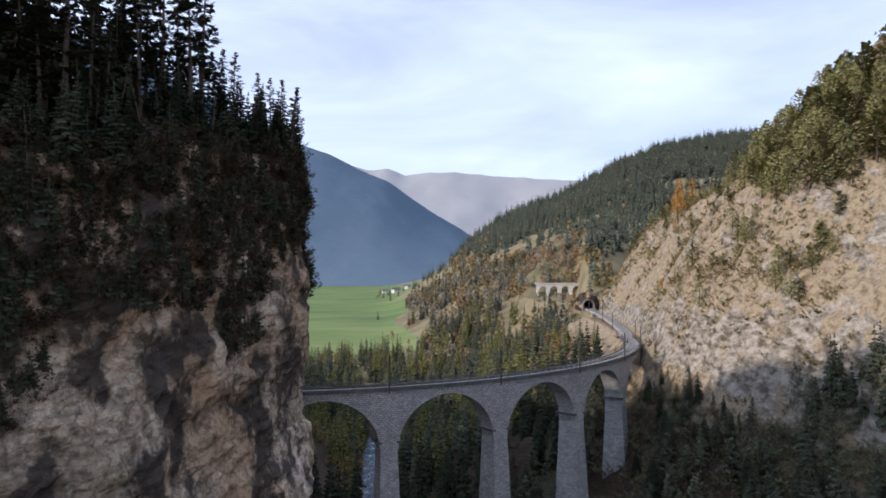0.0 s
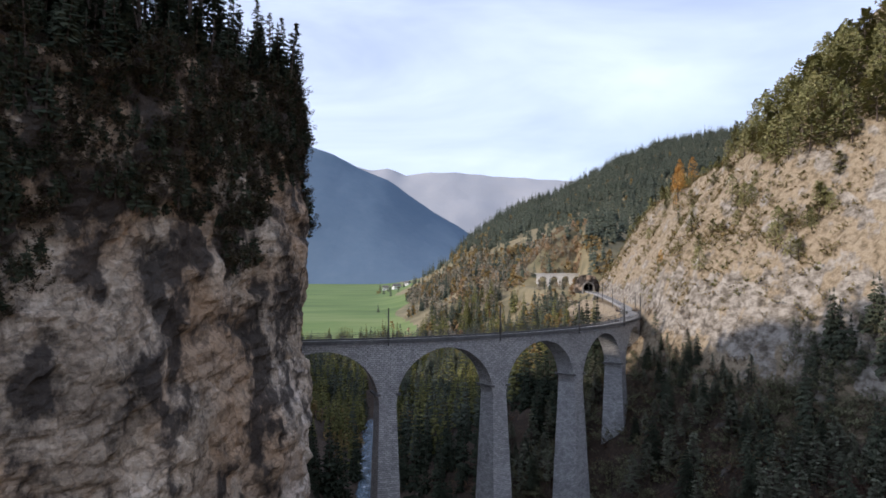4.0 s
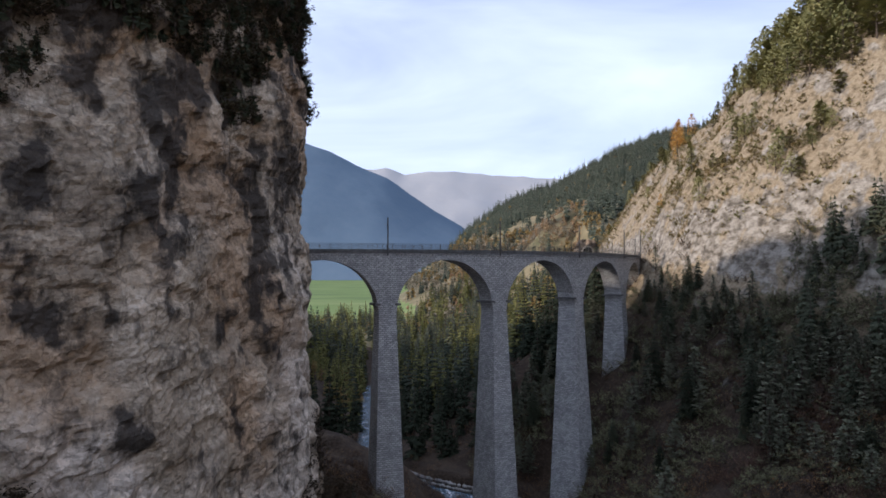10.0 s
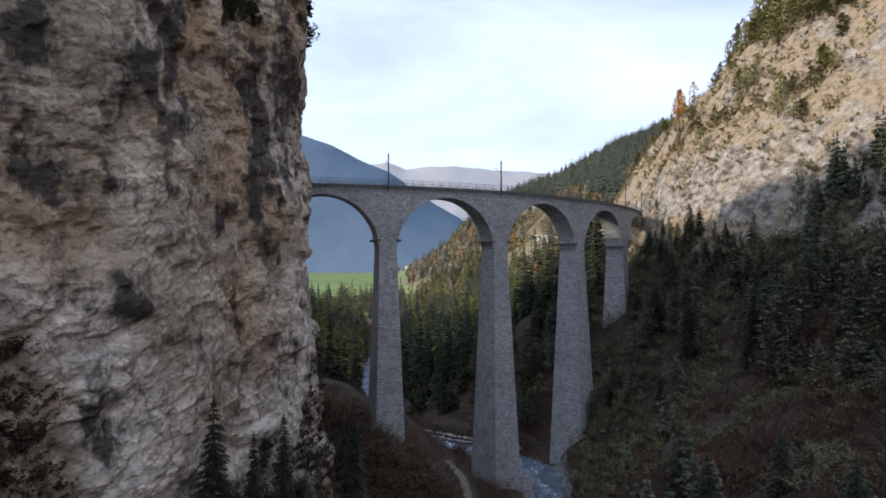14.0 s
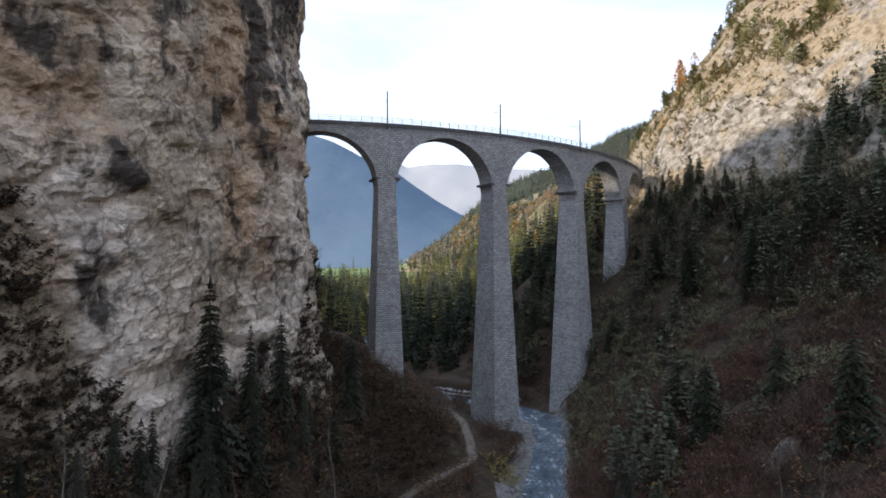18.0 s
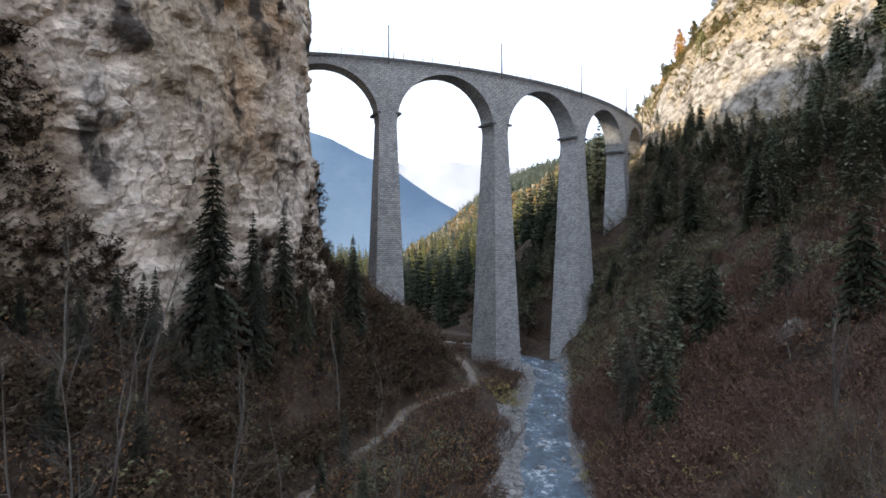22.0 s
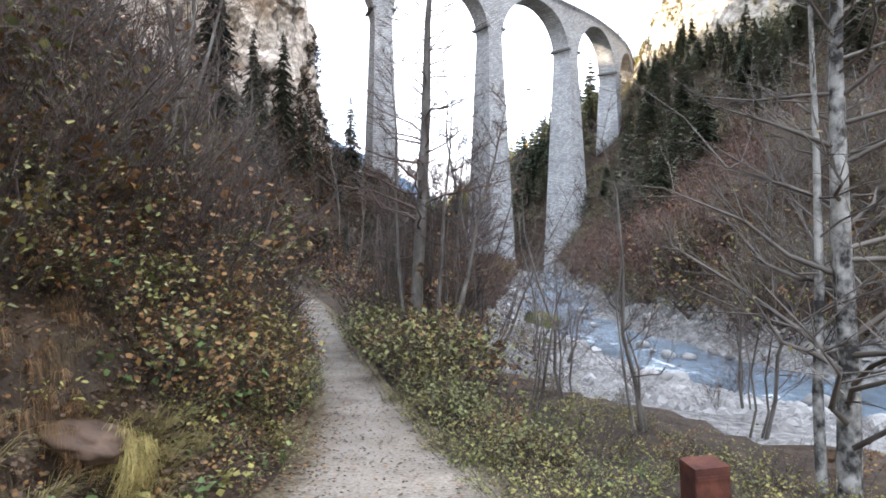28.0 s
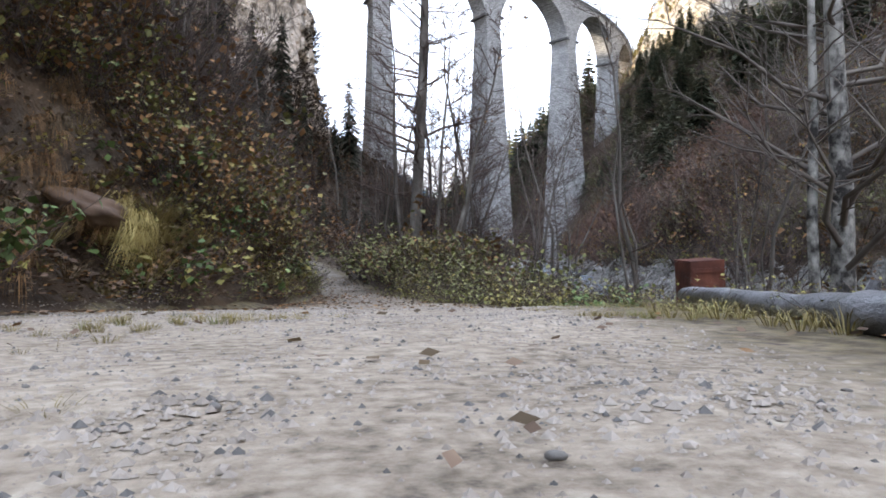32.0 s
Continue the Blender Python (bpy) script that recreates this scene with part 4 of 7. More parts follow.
class Shape:
    def __init__(self):
        self.v, self.t, self.m = [], [], []

    def tri(self, a, b, c, m=0):
        i = len(self.v)
        self.v += [tuple(a), tuple(b), tuple(c)]
        self.t.append((i, i + 1, i + 2))
        self.m.append(m)

    def quad(self, a, b, c, d, m=0):
        i = len(self.v)
        self.v += [tuple(a), tuple(b), tuple(c), tuple(d)]
        self.t += [(i, i + 1, i + 2), (i, i + 2, i + 3)]
        self.m += [m, m]

    def limb(self, pts, radii, n=4, m=0):
        base = len(self.v)
        for i, p in enumerate(pts):
            d = (pts[min(i + 1, len(pts) - 1)] - pts[max(i - 1, 0)])
            d = d.normalized() if d.length > 1e-6 else Vector((0, 0, 1))
            u = d.cross(Vector((0.2, 0.97, 0.1)) if abs(d.y) < 0.8 else Vector((1, 0, 0.2))).normalized()
            w = d.cross(u)
            for k in range(n):
                a = 2 * math.pi * k / n
                self.v.append(tuple(p + (u * math.cos(a) + w * math.sin(a)) * radii[i]))
        for i in range(len(pts) - 1):
            for k in range(n):
                a, b = base + i * n + k, base + i * n + (k + 1) % n
                self.t += [(a, b, b + n), (a, b + n, a + n)]
                self.m += [m, m]

    def arrays(self):
        return np.array(self.v, float), np.array(self.t, int), np.array(self.m, int)


def tri_mesh(name, v, t, m, mats, smooth=False):
    me = bpy.data.meshes.new(name)
    me.vertices.add(len(v))
    me.vertices.foreach_set("co", np.ascontiguousarray(v, dtype=np.float32).ravel())
    me.loops.add(t.size)
    me.loops.foreach_set("vertex_index", np.ascontiguousarray(t, dtype=np.int32).ravel())
    me.polygons.add(len(t))
    me.polygons.foreach_set("loop_start", np.arange(0, t.size, 3, dtype=np.int32))
    for q in mats:
        me.materials.append(q)
    if m is not None:
        me.polygons.foreach_set("material_index", np.ascontiguousarray(m, dtype=np.int32))
    if smooth:
        me.polygons.foreach_set("use_smooth", np.full(len(t), True))
    me.update(calc_edges=True)
    return me


def joined(name, shapes, spots, mats, label, category):
    """One mesh of kind stuff: spots are (x, y, z, turn, scale, height scale, which shape)."""
    vs, ts, ms, off = [], [], [], 0
    arr = [s.arrays() for s in shapes]
    for x, y, z, a, s, hs, k in spots:
        v, t, m = arr[k % len(arr)]
        c, q = math.cos(a) * s, math.sin(a) * s
        vs.append(np.stack([v[:, 0] * c - v[:, 1] * q + x, v[:, 0] * q + v[:, 1] * c + y, v[:, 2] * s * hs + z], -1))
        ts.append(t + off)
        ms.append(m)
        off += len(v)
    me = tri_mesh(name, np.concatenate(vs), np.concatenate(ts), np.concatenate(ms), mats)
    return tagged(new(name, me), label, category, kind="stuff")


def split_thing(name, shape, mats, names, label, category, group):
    """A thing of one part per material."""
    v, t, m = shape.arrays()
    root = tagged(new(name), label, category, group)
    for k, pn in enumerate(names):
        tt = t[m == k]
        if not len(tt):
            continue
        used, inv = np.unique(tt, return_inverse=True)
        ob = new(pn, tri_mesh(pn, v[used], inv.reshape(-1, 3), None, [mats[k]]))
        ob.parent = root
        if pn == "foliage":
            tagged(ob, kind="stuff")
    return root


def conifer(h, r, whorls, per, rng, detail=1, bare=0.12, power=0.85, droop=0.35, lean=0.0):
    s = Shape()
    top = Vector((lean * h, 0, h))
    s.limb([Vector((0, 0, -0.6)), Vector((lean * h * 0.4, 0, h * 0.5)), top], [h * 0.016 + 0.05, h * 0.009 + 0.03, 0.015], 5 if detail else 3, 0)
    for w in range(whorls):
        t = bare + (1 - bare) * (w + rng.uniform(-0.3, 0.3)) / whorls
        t = min(max(t, 0.03), 0.985)
        c = Vector((lean * h * t, 0, h * t))
        env = (1 - (t - bare) / (1 - bare)) ** power if t > bare else 1
        a0 = rng.uniform(0, 6.28)
        for k in range(per):
            if rng.random() < 0.2:
                continue
            a = a0 + 6.283 * k / per + rng.uniform(-0.35, 0.35)
            L = r * (env + 0.05) * rng.uniform(0.6, 1.12)
            d = Vector((math.cos(a), math.sin(a), 0))
            side = Vector((-d.y, d.x, 0))
            dz = -L * droop * rng.uniform(0.5, 1.3) + 0.15 * L * t
            tip = c + d * L + Vector((0, 0, dz))
            mid = c + d * L * 0.5 + Vector((0, 0, dz * 0.35))
            if detail == 0:
                wd = L * 0.55
                s.tri(c + Vector((0, 0, 0.09 * h * (1 - t) + 0.2)), mid - side * wd + Vector((0, 0, -0.2 * L)), tip, 1)
                s.tri(c + Vector((0, 0, 0.09 * h * (1 - t) + 0.2)), tip, mid + side * wd + Vector((0, 0, -0.2 * L)), 1)
            elif detail == 1:
                wd = L * 0.34
                hang = Vector((0, 0, -0.16 * L - 0.1))
                s.tri(c, mid - side * wd + hang, tip, 1)
                s.tri(c, tip, mid + side * wd + hang, 1)
                s.tri(c + Vector((0, 0, 0.05)), mid + hang * 2.4, tip, 1)
                s.tri(mid, tip + side * wd * 0.5 + hang, tip + d * 0.12 * L - side * wd * 0.3, 1)
            else:
                n = 5
                for q in range(n):
                    u0 = (q + 0.4) / n
                    p = c.lerp(mid, u0 * 2) if u0 < 0.5 else mid.lerp(tip, u0 * 2 - 1)
                    ln = L * (0.52 - 0.26 * u0) * rng.uniform(0.7, 1.25) + 0.16
                    for sg in (-1, 1):
                        e = p + (side * sg * 0.8 + d * 0.75) * ln + Vector((0, 0, -ln * rng.uniform(0.15, 0.55)))
                        b = p + d * L * 0.26
                        s.tri(p, e, b + Vector((0, 0, 0.03)), 1)
                    e2 = p + d * ln * 0.6 + Vector((0, 0, -ln * rng.uniform(0.5, 0.9)))
                    s.tri(p - side * 0.13 * L, e2, p + side * 0.13 * L, 1)
    for k in range(3):
        a = k * 2.1
        s.tri(top + Vector((0, 0, 0.35)), top + Vector((math.cos(a) * 0.1 * r, math.sin(a) * 0.1 * r, -0.05 * h)), top + Vector((math.cos(a + 1.4) * 0.1 * r, math.sin(a + 1.4) * 0.1 * r, -0.05 * h)), 1)
    return s


def pine(h, r, rng, n=46, first=0.5):
    """A mountain pine: long bare trunk, tufted crown of flat sprays."""
    s = Shape()
    bend = Vector((rng.uniform(-0.5, 0.5), rng.uniform(-0.5, 0.5), 0))
    s.limb([Vector((0, 0, -0.8)), Vector((0, 0, h * 0.4)) + bend * 0.5, Vector((0, 0, h)) + bend], [h * 0.014 + 0.06, h * 0.010 + 0.04, 0.03], 5, 0)
    for i in range(n):
        t = first + (1 - first) * (i + rng.random()) / n
        c = Vector((0, 0, h * t)) + bend * t
        env = math.sin(min(1.0, (1.03 - t) / (1 - first) * 1.25) * math.pi / 2)
        L = r * max(0.22, env) * rng.uniform(0.5, 1.1)
        a = rng.uniform(0, 6.28)
        d = Vector((math.cos(a), math.sin(a), rng.uniform(-0.12, 0.35)))
        side = Vector((-d.y, d.x, 0))
        tip = c + d * L
        s.limb([c, tip], [0.05, 0.02], 3, 0)
        for q in range(7):
            p = c.lerp(tip, rng.uniform(0.35, 1.05)) + side * rng.uniform(-0.3, 0.3) * L
            k = rng.uniform(0.35, 0.75) * (0.4 + 0.16 * r)
            u = Vector((rng.uniform(-1, 1), rng.uniform(-1, 1), rng.uniform(-0.35, 0.35))).normalized() * k
            w = Vector((-u.y, u.x, rng.uniform(-0.3, 0.6) * k)) * 0.7
            s.tri(p - u, p + w, p + u + Vector((0, 0, 0.1)), 1)
            s.tri(p - u * 0.6, p + u, p - w, 1)
    return s


def bare_tree(h, rng, spread=0.35, leaves=0, leafsize=0.09, r0=None, stems=1, first=0.2, up=0.6, n_limb=26, leaf_m=2, sway=1.0, twig=0.004, taper=(1.15, 0.95, 0.85, 0.62, 0.4, 0.22, 0.06)):
    """A leafless broadleaf tree: trunk, limbs, twigs; a few leaves if asked."""
    s = Shape()
    twigs = []
    for k in range(stems):
        hk = h * (1 if k == 0 else rng.uniform(0.6, 0.95))
        lean = Vector((rng.uniform(-0.12, 0.12), rng.uniform(-0.12, 0.12), 0)) * hk * sway * (0.5 if stems == 1 else 1.0)
        o = Vector((rng.uniform(-0.25, 0.25), rng.uniform(-0.25, 0.25), 0)) if k else Vector((0, 0, 0))
        pts = [o + lean * t * t + Vector((rng.uniform(-1, 1), rng.uniform(-1, 1), 0)) * 0.02 * sway * hk * (t > 0) + Vector((0, 0, hk * t - (0.5 if t == 0 else 0))) for t in (0, 0.15, 0.3, 0.5, 0.7, 0.85, 1)]
        rr = (r0 or 0.012 * h + 0.03) * (1 if k == 0 else 0.6)
        s.limb(pts, [rr * q for q in taper], 7, 0)
        for i in range(n_limb):
            t = first + (1 - first) * (i + rng.random()) / n_limb
            j = min(5, int(np.searchsorted([0.15, 0.3, 0.5, 0.7, 0.85], t)))
            tt = (0, 0.15, 0.3, 0.5, 0.7, 0.85, 1)
            c = pts[j].lerp(pts[j + 1], (t - tt[j]) / (tt[j + 1] - tt[j]))
            a = rng.uniform(0, 6.28)
            L = h * spread * (1.12 - t) * rng.uniform(0.5, 1.15) + 0.3
            d = Vector((math.cos(a), math.sin(a), up * rng.uniform(0.2, 1.4))).normalized()
            e = c + d * L * 0.55 + Vector((0, 0, rng.uniform(-0.08, 0.1) * L))
            f = e + (d + Vector((rng.uniform(-0.5, 0.5), rng.uniform(-0.5, 0.5), rng.uniform(-0.1, 0.5)))).normalized() * L * 0.5
            w = max(0.008, 2 * twig, rr * 0.34 * (1.1 - t))
            s.limb([c, c.lerp(e, 0.5) + Vector((rng.uniform(-1, 1), rng.uniform(-1, 1), rng.uniform(-1, 0.6))) * 0.07 * L, e, f], [w, w * 0.8, w * 0.55, twig], 4, 1)
            for q in range(9):
                u = rng.uniform(0.2, 1)
                b = c.lerp(e, u * 2) if u < 0.5 else e.lerp(f, u * 2 - 1)
                g = b + (d + Vector((rng.uniform(-1, 1), rng.uniform(-1, 1), rng.uniform(-0.4, 0.8)))).normalized() * L * rng.uniform(0.18, 0.45)
                s.limb([b, g], [max(twig, w * 0.32), twig * 0.5], 3, 1)
                twigs.append((b, g))
                for _ in range(2):
                    h0 = b.lerp(g, rng.uniform(0.3, 1))
                    s.limb([h0, h0 + (g - b) * 0.5 + Vector((rng.uniform(-1, 1), rng.uniform(-1, 1), rng.uniform(-0.6, 1))) * (g - b).length * 0.4], [max(twig * 0.75, w * 0.18), twig * 0.38], 3, 1)
    for i in range(leaves):
        b, g = rng.choice(twigs)
        leaf(s, b.lerp(g, rng.random()), leafsize * rng.uniform(0.6, 1.3), rng, leaf_m)
    return s


def leaf(s, p, k, rng, m=1, cheap=False):
    u = Vector((rng.uniform(-1, 1), rng.uniform(-1, 1), rng.uniform(-0.9, 0.2))).normalized() * k
    w = u.cross(Vector((rng.uniform(-0.5, 0.5), rng.uniform(-0.5, 0.5), 1))).normalized() * k * 0.55
    mid = p + u * 0.5 + Vector((0, 0, k * 0.08))
    if cheap:
        s.tri(p, p + u + w, mid - w * 1.3, m)
    else:
        s.quad(p, mid + w * 0.9, p + u, mid - w * 0.9, m)


def shrub(h, rng, stems=12, twigs=4, leaves=0, leafsize=0.1, spread=0.55, thick=0.012, m_leaf=1, cheap=False):
    s = Shape()
    ends = []
    for k in range(stems):
        a = rng.uniform(0, 6.28)
        d = Vector((math.cos(a) * spread, math.sin(a) * spread, 1)) * rng.uniform(0.5, 1)
        o = Vector((rng.uniform(-0.25, 0.25) * h, rng.uniform(-0.25, 0.25) * h, -0.1))
        e, f = o + d * h * 0.5, o + d * h + Vector((rng.uniform(-0.2, 0.2), rng.uniform(-0.2, 0.2), -0.1 * spread)) * h
        if cheap:
            s.limb([o, f], [thick * h, 0.004], 3, 0)
        else:
            s.limb([o, e, f], [thick * h, thick * h * 0.7, 0.003], 3, 0)
        for q in range(twigs):
            u = rng.uniform(0.25, 1)
            b = o.lerp(e, u * 2) if u < 0.5 else e.lerp(f, u * 2 - 1)
            g = b + (d + Vector((rng.uniform(-1, 1), rng.uniform(-1, 1), rng.uniform(-0.4, 0.6)))).normalized() * h * rng.uniform(0.15, 0.4)
            if cheap:
                w = Vector((rng.uniform(-1, 1), rng.uniform(-1, 1), 0)).normalized() * thick * h * 0.7
                s.tri(b - w, b + w, g, 0)
            else:
                s.limb([b, g], [thick * h * 0.45, 0.002], 3, 0)
            ends.append((b, g))
    for i in range(leaves):
        b, g = rng.choice(ends)
        leaf(s, b.lerp(g, rng.random()) + Vector((rng.uniform(-1, 1), rng.uniform(-1, 1), rng.uniform(-1, 1))) * 0.06 * h, leafsize * rng.uniform(0.6, 1.3), rng, m_leaf, cheap)
    return s


def leafy_crown(h, r, rng, n=90, size=1.0, first=0.25):
    """A small broadleaf tree in leaf seen from afar: trunk and clumps of loose leaf sprays."""
    s = Shape()
    s.limb([Vector((0, 0, -0.5)), Vector((0, 0, h * 0.9))], [0.02 * h, 0.03], 4, 0)
    for i in range(n):
        t = rng.uniform(first, 1)
        rr = r * math.sin(min(1, (1.05 - t) * 1.7) * 1.57) * math.sqrt(rng.random())
        a = rng.uniform(0, 6.28)
        p = Vector((math.cos(a) * rr, math.sin(a) * rr, h * t))
        for q in range(3):
            u = Vector((rng.uniform(-1, 1), rng.uniform(-1, 1), rng.uniform(-0.7, 0.7))).normalized() * size * rng.uniform(0.4, 1)
            w = Vector((rng.uniform(-1, 1), rng.uniform(-1, 1), rng.uniform(-0.7, 0.7))).normalized() * size * 0.5
            s.tri(p - u * 0.5, p + w, p + u * 0.5, 1)
    return s


def tuft(rng, n=40, h=0.4, spread=0.5, wide=0.012, m=0, base=0.12):
    s = Shape()
    for i in range(n):
        a = rng.uniform(0, 6.28)
        o = Vector((math.cos(a), math.sin(a), 0)) * base * rng.random()
        d = Vector((math.cos(a) * spread, math.sin(a) * spread, 1)) * h * rng.uniform(0.5, 1)
        w = Vector((-math.sin(a), math.cos(a), 0)) * wide
        e = o + d * 0.6
        f = o + d + Vector((math.cos(a), math.sin(a), -0.9)) * h * 0.25 * spread
        s.quad(o - w, o + w, e + w * 0.8, e - w * 0.8, m)
        s.tri(e - w * 0.8, e + w * 0.8, f, m)
    return s


M_LARCH = material("autumn_larch_leaves", [(0.15, 0.10, 0.04), (0.29, 0.20, 0.08), (0.40, 0.30, 0.13)], 0.6, 4, 0.85, 0, vary=0.2, spec=0.15)
M_LARCH_BRIGHT = material("bright_orange_larch", [(0.30, 0.15, 0.04), (0.48, 0.26, 0.07), (0.58, 0.36, 0.12)], 0.6, 4, 0.85, 0, vary=0.2, spec=0.15)
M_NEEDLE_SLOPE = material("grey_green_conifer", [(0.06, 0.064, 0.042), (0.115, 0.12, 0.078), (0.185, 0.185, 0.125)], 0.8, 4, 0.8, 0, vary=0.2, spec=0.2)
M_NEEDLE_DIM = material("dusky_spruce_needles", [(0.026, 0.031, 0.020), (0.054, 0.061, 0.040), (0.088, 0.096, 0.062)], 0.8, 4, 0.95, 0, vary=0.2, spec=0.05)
# sunlight on needles is put into this yellower, lighter colour
M_NEEDLE_LIT = material("sunlit_needle_green", [(0.08, 0.088, 0.030), (0.17, 0.165, 0.055), (0.28, 0.25, 0.09)], 0.8, 4, 0.8, 0, vary=0.2, spec=0.2)
M_PINE = material("olive_pine_needles", [(0.13, 0.135, 0.055), (0.25, 0.24, 0.10), (0.37, 0.335, 0.155)], 0.5, 4, 0.8, 0, vary=0.25, spec=0.15)
M_TWIG = material("brown_twigs", [(0.034, 0.024, 0.020), (0.072, 0.050, 0.042), (0.125, 0.092, 0.078)], 2, 4, 0.9, 0, vary=0.25)
M_TWIG_PALE = material("pale_brown_twigs", [(0.10, 0.08, 0.068), (0.19, 0.155, 0.13), (0.28, 0.24, 0.205)], 2, 4, 0.9, 0, vary=0.25)
M_TWIG_GREY = material("grey_brown_twigs", [(0.045, 0.037, 0.031), (0.095, 0.080, 0.068), (0.16, 0.138, 0.118)], 2, 4, 0.9, 0, vary=0.2)
M_GREYBARK = material("pale_grey_bark", [(0.025, 0.022, 0.020), (0.17, 0.162, 0.146), (0.31, 0.295, 0.265)], 6, 6, 0.9, 0.8, 14, (0.44, 0.58), stretch=(1, 1, 0.8), bump_dist=0.03)
M_DARKBARK = material("dark_alder_bark", [(0.05, 0.045, 0.038), (0.12, 0.105, 0.09), (0.26, 0.245, 0.22)], 3.5, 8, 0.9, 0.6, 9, (0.36, 0.72), stretch=(1, 1, 0.5), bump_dist=0.03)
M_LEAF_BROWN = material("withered_brown_leaves", [(0.10, 0.05, 0.021), (0.21, 0.112, 0.042), (0.33, 0.185, 0.072)], 1.5, 4, 0.85, 0, vary=0.25)
M_LEAF_GOLD = material("yellow_autumn_leaves", [(0.10, 0.085, 0.025), (0.21, 0.165, 0.05), (0.31, 0.25, 0.09)], 1.5, 4, 0.8, 0, vary=0.25)
M_LEAF_GREEN = material("green_leaves", [(0.075, 0.078, 0.026), (0.15, 0.152, 0.05), (0.24, 0.228, 0.085)], 1.5, 4, 0.7, 0, vary=0.25)
M_GRASS_DRY = material("dry_grass", [(0.09, 0.07, 0.025), (0.20, 0.16, 0.06), (0.32, 0.26, 0.12)], 2, 4, 0.85, 0, vary=0.25)


def ground_at(x, y):
    return float(land(x, y))


def cliff_gate(x, y):
    """How far a spot lies outside the cliff's plan line (negative: inside the rock)."""
    return x - float(np.interp(y, FACE_Y, FACE_X))


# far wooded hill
# lighter, greyer needles: far haze and sun are put into the colour
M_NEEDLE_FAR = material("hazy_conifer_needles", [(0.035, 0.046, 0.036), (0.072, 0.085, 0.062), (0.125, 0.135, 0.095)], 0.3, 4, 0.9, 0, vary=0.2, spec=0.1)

M_FAR_RUST = material("rust_brown_foliage", [(0.20, 0.135, 0.08), (0.36, 0.245, 0.145), (0.48, 0.34, 0.20)], 0.4, 4, 0.9, 0, vary=0.25, spec=0.1)
M_FAR_DUN = material("grey_brown_foliage", [(0.14, 0.12, 0.088), (0.26, 0.225, 0.165), (0.37, 0.325, 0.245)], 0.4, 4, 0.9, 0, vary=0.25, spec=0.1)


def far_wood():
    rng = random.Random(3)
    shapes = [conifer(14, 3.4, 9, 7, rng, 0, 0.04) for _ in range(4)]
    golds = [leafy_crown(9, 3.2, rng, 26, 2.6, 0.2) for _ in range(3)]
    dark, gold = [], []
    g = np.random.RandomState(3)
    ys, bearings = g.uniform(400, 1260, 45000), g.uniform(-0.10, 0.50, 45000)
    zs, fs = land(bearings * ys, ys), vnoise(bearings * ys / 75, ys / 75, 0, 77)
    for y, a, z, f in zip(ys.tolist(), bearings.tolist(), zs.tolist(), fs.tolist()):
        if len(dark) + len(gold) >= 6000:
            break
        x = a * y
        k = (y - 400) / 860
        if a < -0.02 + 0.05 * f and rng.random() < 0.75:
            continue
        dip = (85 - z) / y
        if dip > -0.018 + 0.03 * f and rng.random() < (0.62 if dip < 0.045 else 0.97):
            continue
        if a < 0.1 and dip > -0.02 and rng.random() < 0.5:
            continue
        if 0.13 < a < 0.21 and y < 527 and z + 15 > 85 - y * 0.034:
            continue
        clear = math.exp(-(((x - 100) / 38) ** 2 + ((y - 640) / 70) ** 2))
        if rng.random() < clear * 1.2 or (f < -0.15 and k < 0.5 and rng.random() < 0.75) or (a < 0.1 and rng.random() < 0.35):
            continue
        sp = (x, y, z - 0.5, rng.uniform(0, 6.28), rng.uniform(0.75, 1.35), rng.uniform(0.9, 1.25), rng.randrange(4))
        goldish = (0.55 if dip > -0.015 else 0.10 if a < 0.07 else 0.03) - 0.3 * (k > 0.75)
        (gold if rng.random() < goldish else dark).append(sp)
    # mixed autumn trees between the meadow and the conifers
    hues = {"rust": [], "dun": [], "amber": [], "pine": []}
    ys, bearings, picks = g.uniform(400, 900, 12000), g.uniform(-0.10, 0.21, 12000), g.uniform(0, 1, 12000)
    xs = bearings * ys
    zs, patches = land(xs, ys), vnoise(xs / 34, ys / 60, 0, 78) + 0.35 * vnoise(xs / 9, ys / 14, 0, 79)
    for x, y, z, a, f, patch in zip(xs.tolist(), ys.tolist(), zs.tolist(), bearings.tolist(), picks.tolist(), patches.tolist()):
        dip = (85 - z) / y
        knoll = math.exp(-(((x - 92) / 30) ** 2 + ((y - 580) / 90) ** 2))
        if dip < -0.03 or (a < -0.02 and z < 44 and patch < 0.25) or (a < -0.05 and z < 40):
            continue
        size = rng.uniform(0.45, 1.15) * (1 - 0.45 * knoll)
        if 0.125 < a < 0.21 and y < 530 and z + 10 * size > 85 - y * 0.033:
            continue
        if patch < 0.0 - knoll or sum(map(len, hues.values())) > 1500 or (rng.random() < 0.45 and knoll < 0.3):
            continue
        sp = (x, y, z - 0.4, rng.uniform(0, 6.28), size, rng.uniform(0.9, 1.3), rng.randrange(3))
        f = f + 0.25 * patch - 0.45 * knoll
        hues["rust" if f < 0.16 else "dun" if f < 0.52 else "amber" if f < 0.68 else "pine"].append(sp)
    # the brown knoll over the gallery
    for _ in range(230):
        y = rng.uniform(528, 610)
        x = y * rng.uniform(0.09, 0.215)
        hues["rust" if rng.random() < 0.6 else "dun"].append((x, y, ground_at(x, y) - 0.5, rng.uniform(0, 6.28), rng.uniform(0.35, 0.65), 1.0, rng.randrange(3)))
    firs = [conifer(12, 2.6, 9, 7, rng, 0, 0.04) for _ in range(3)]
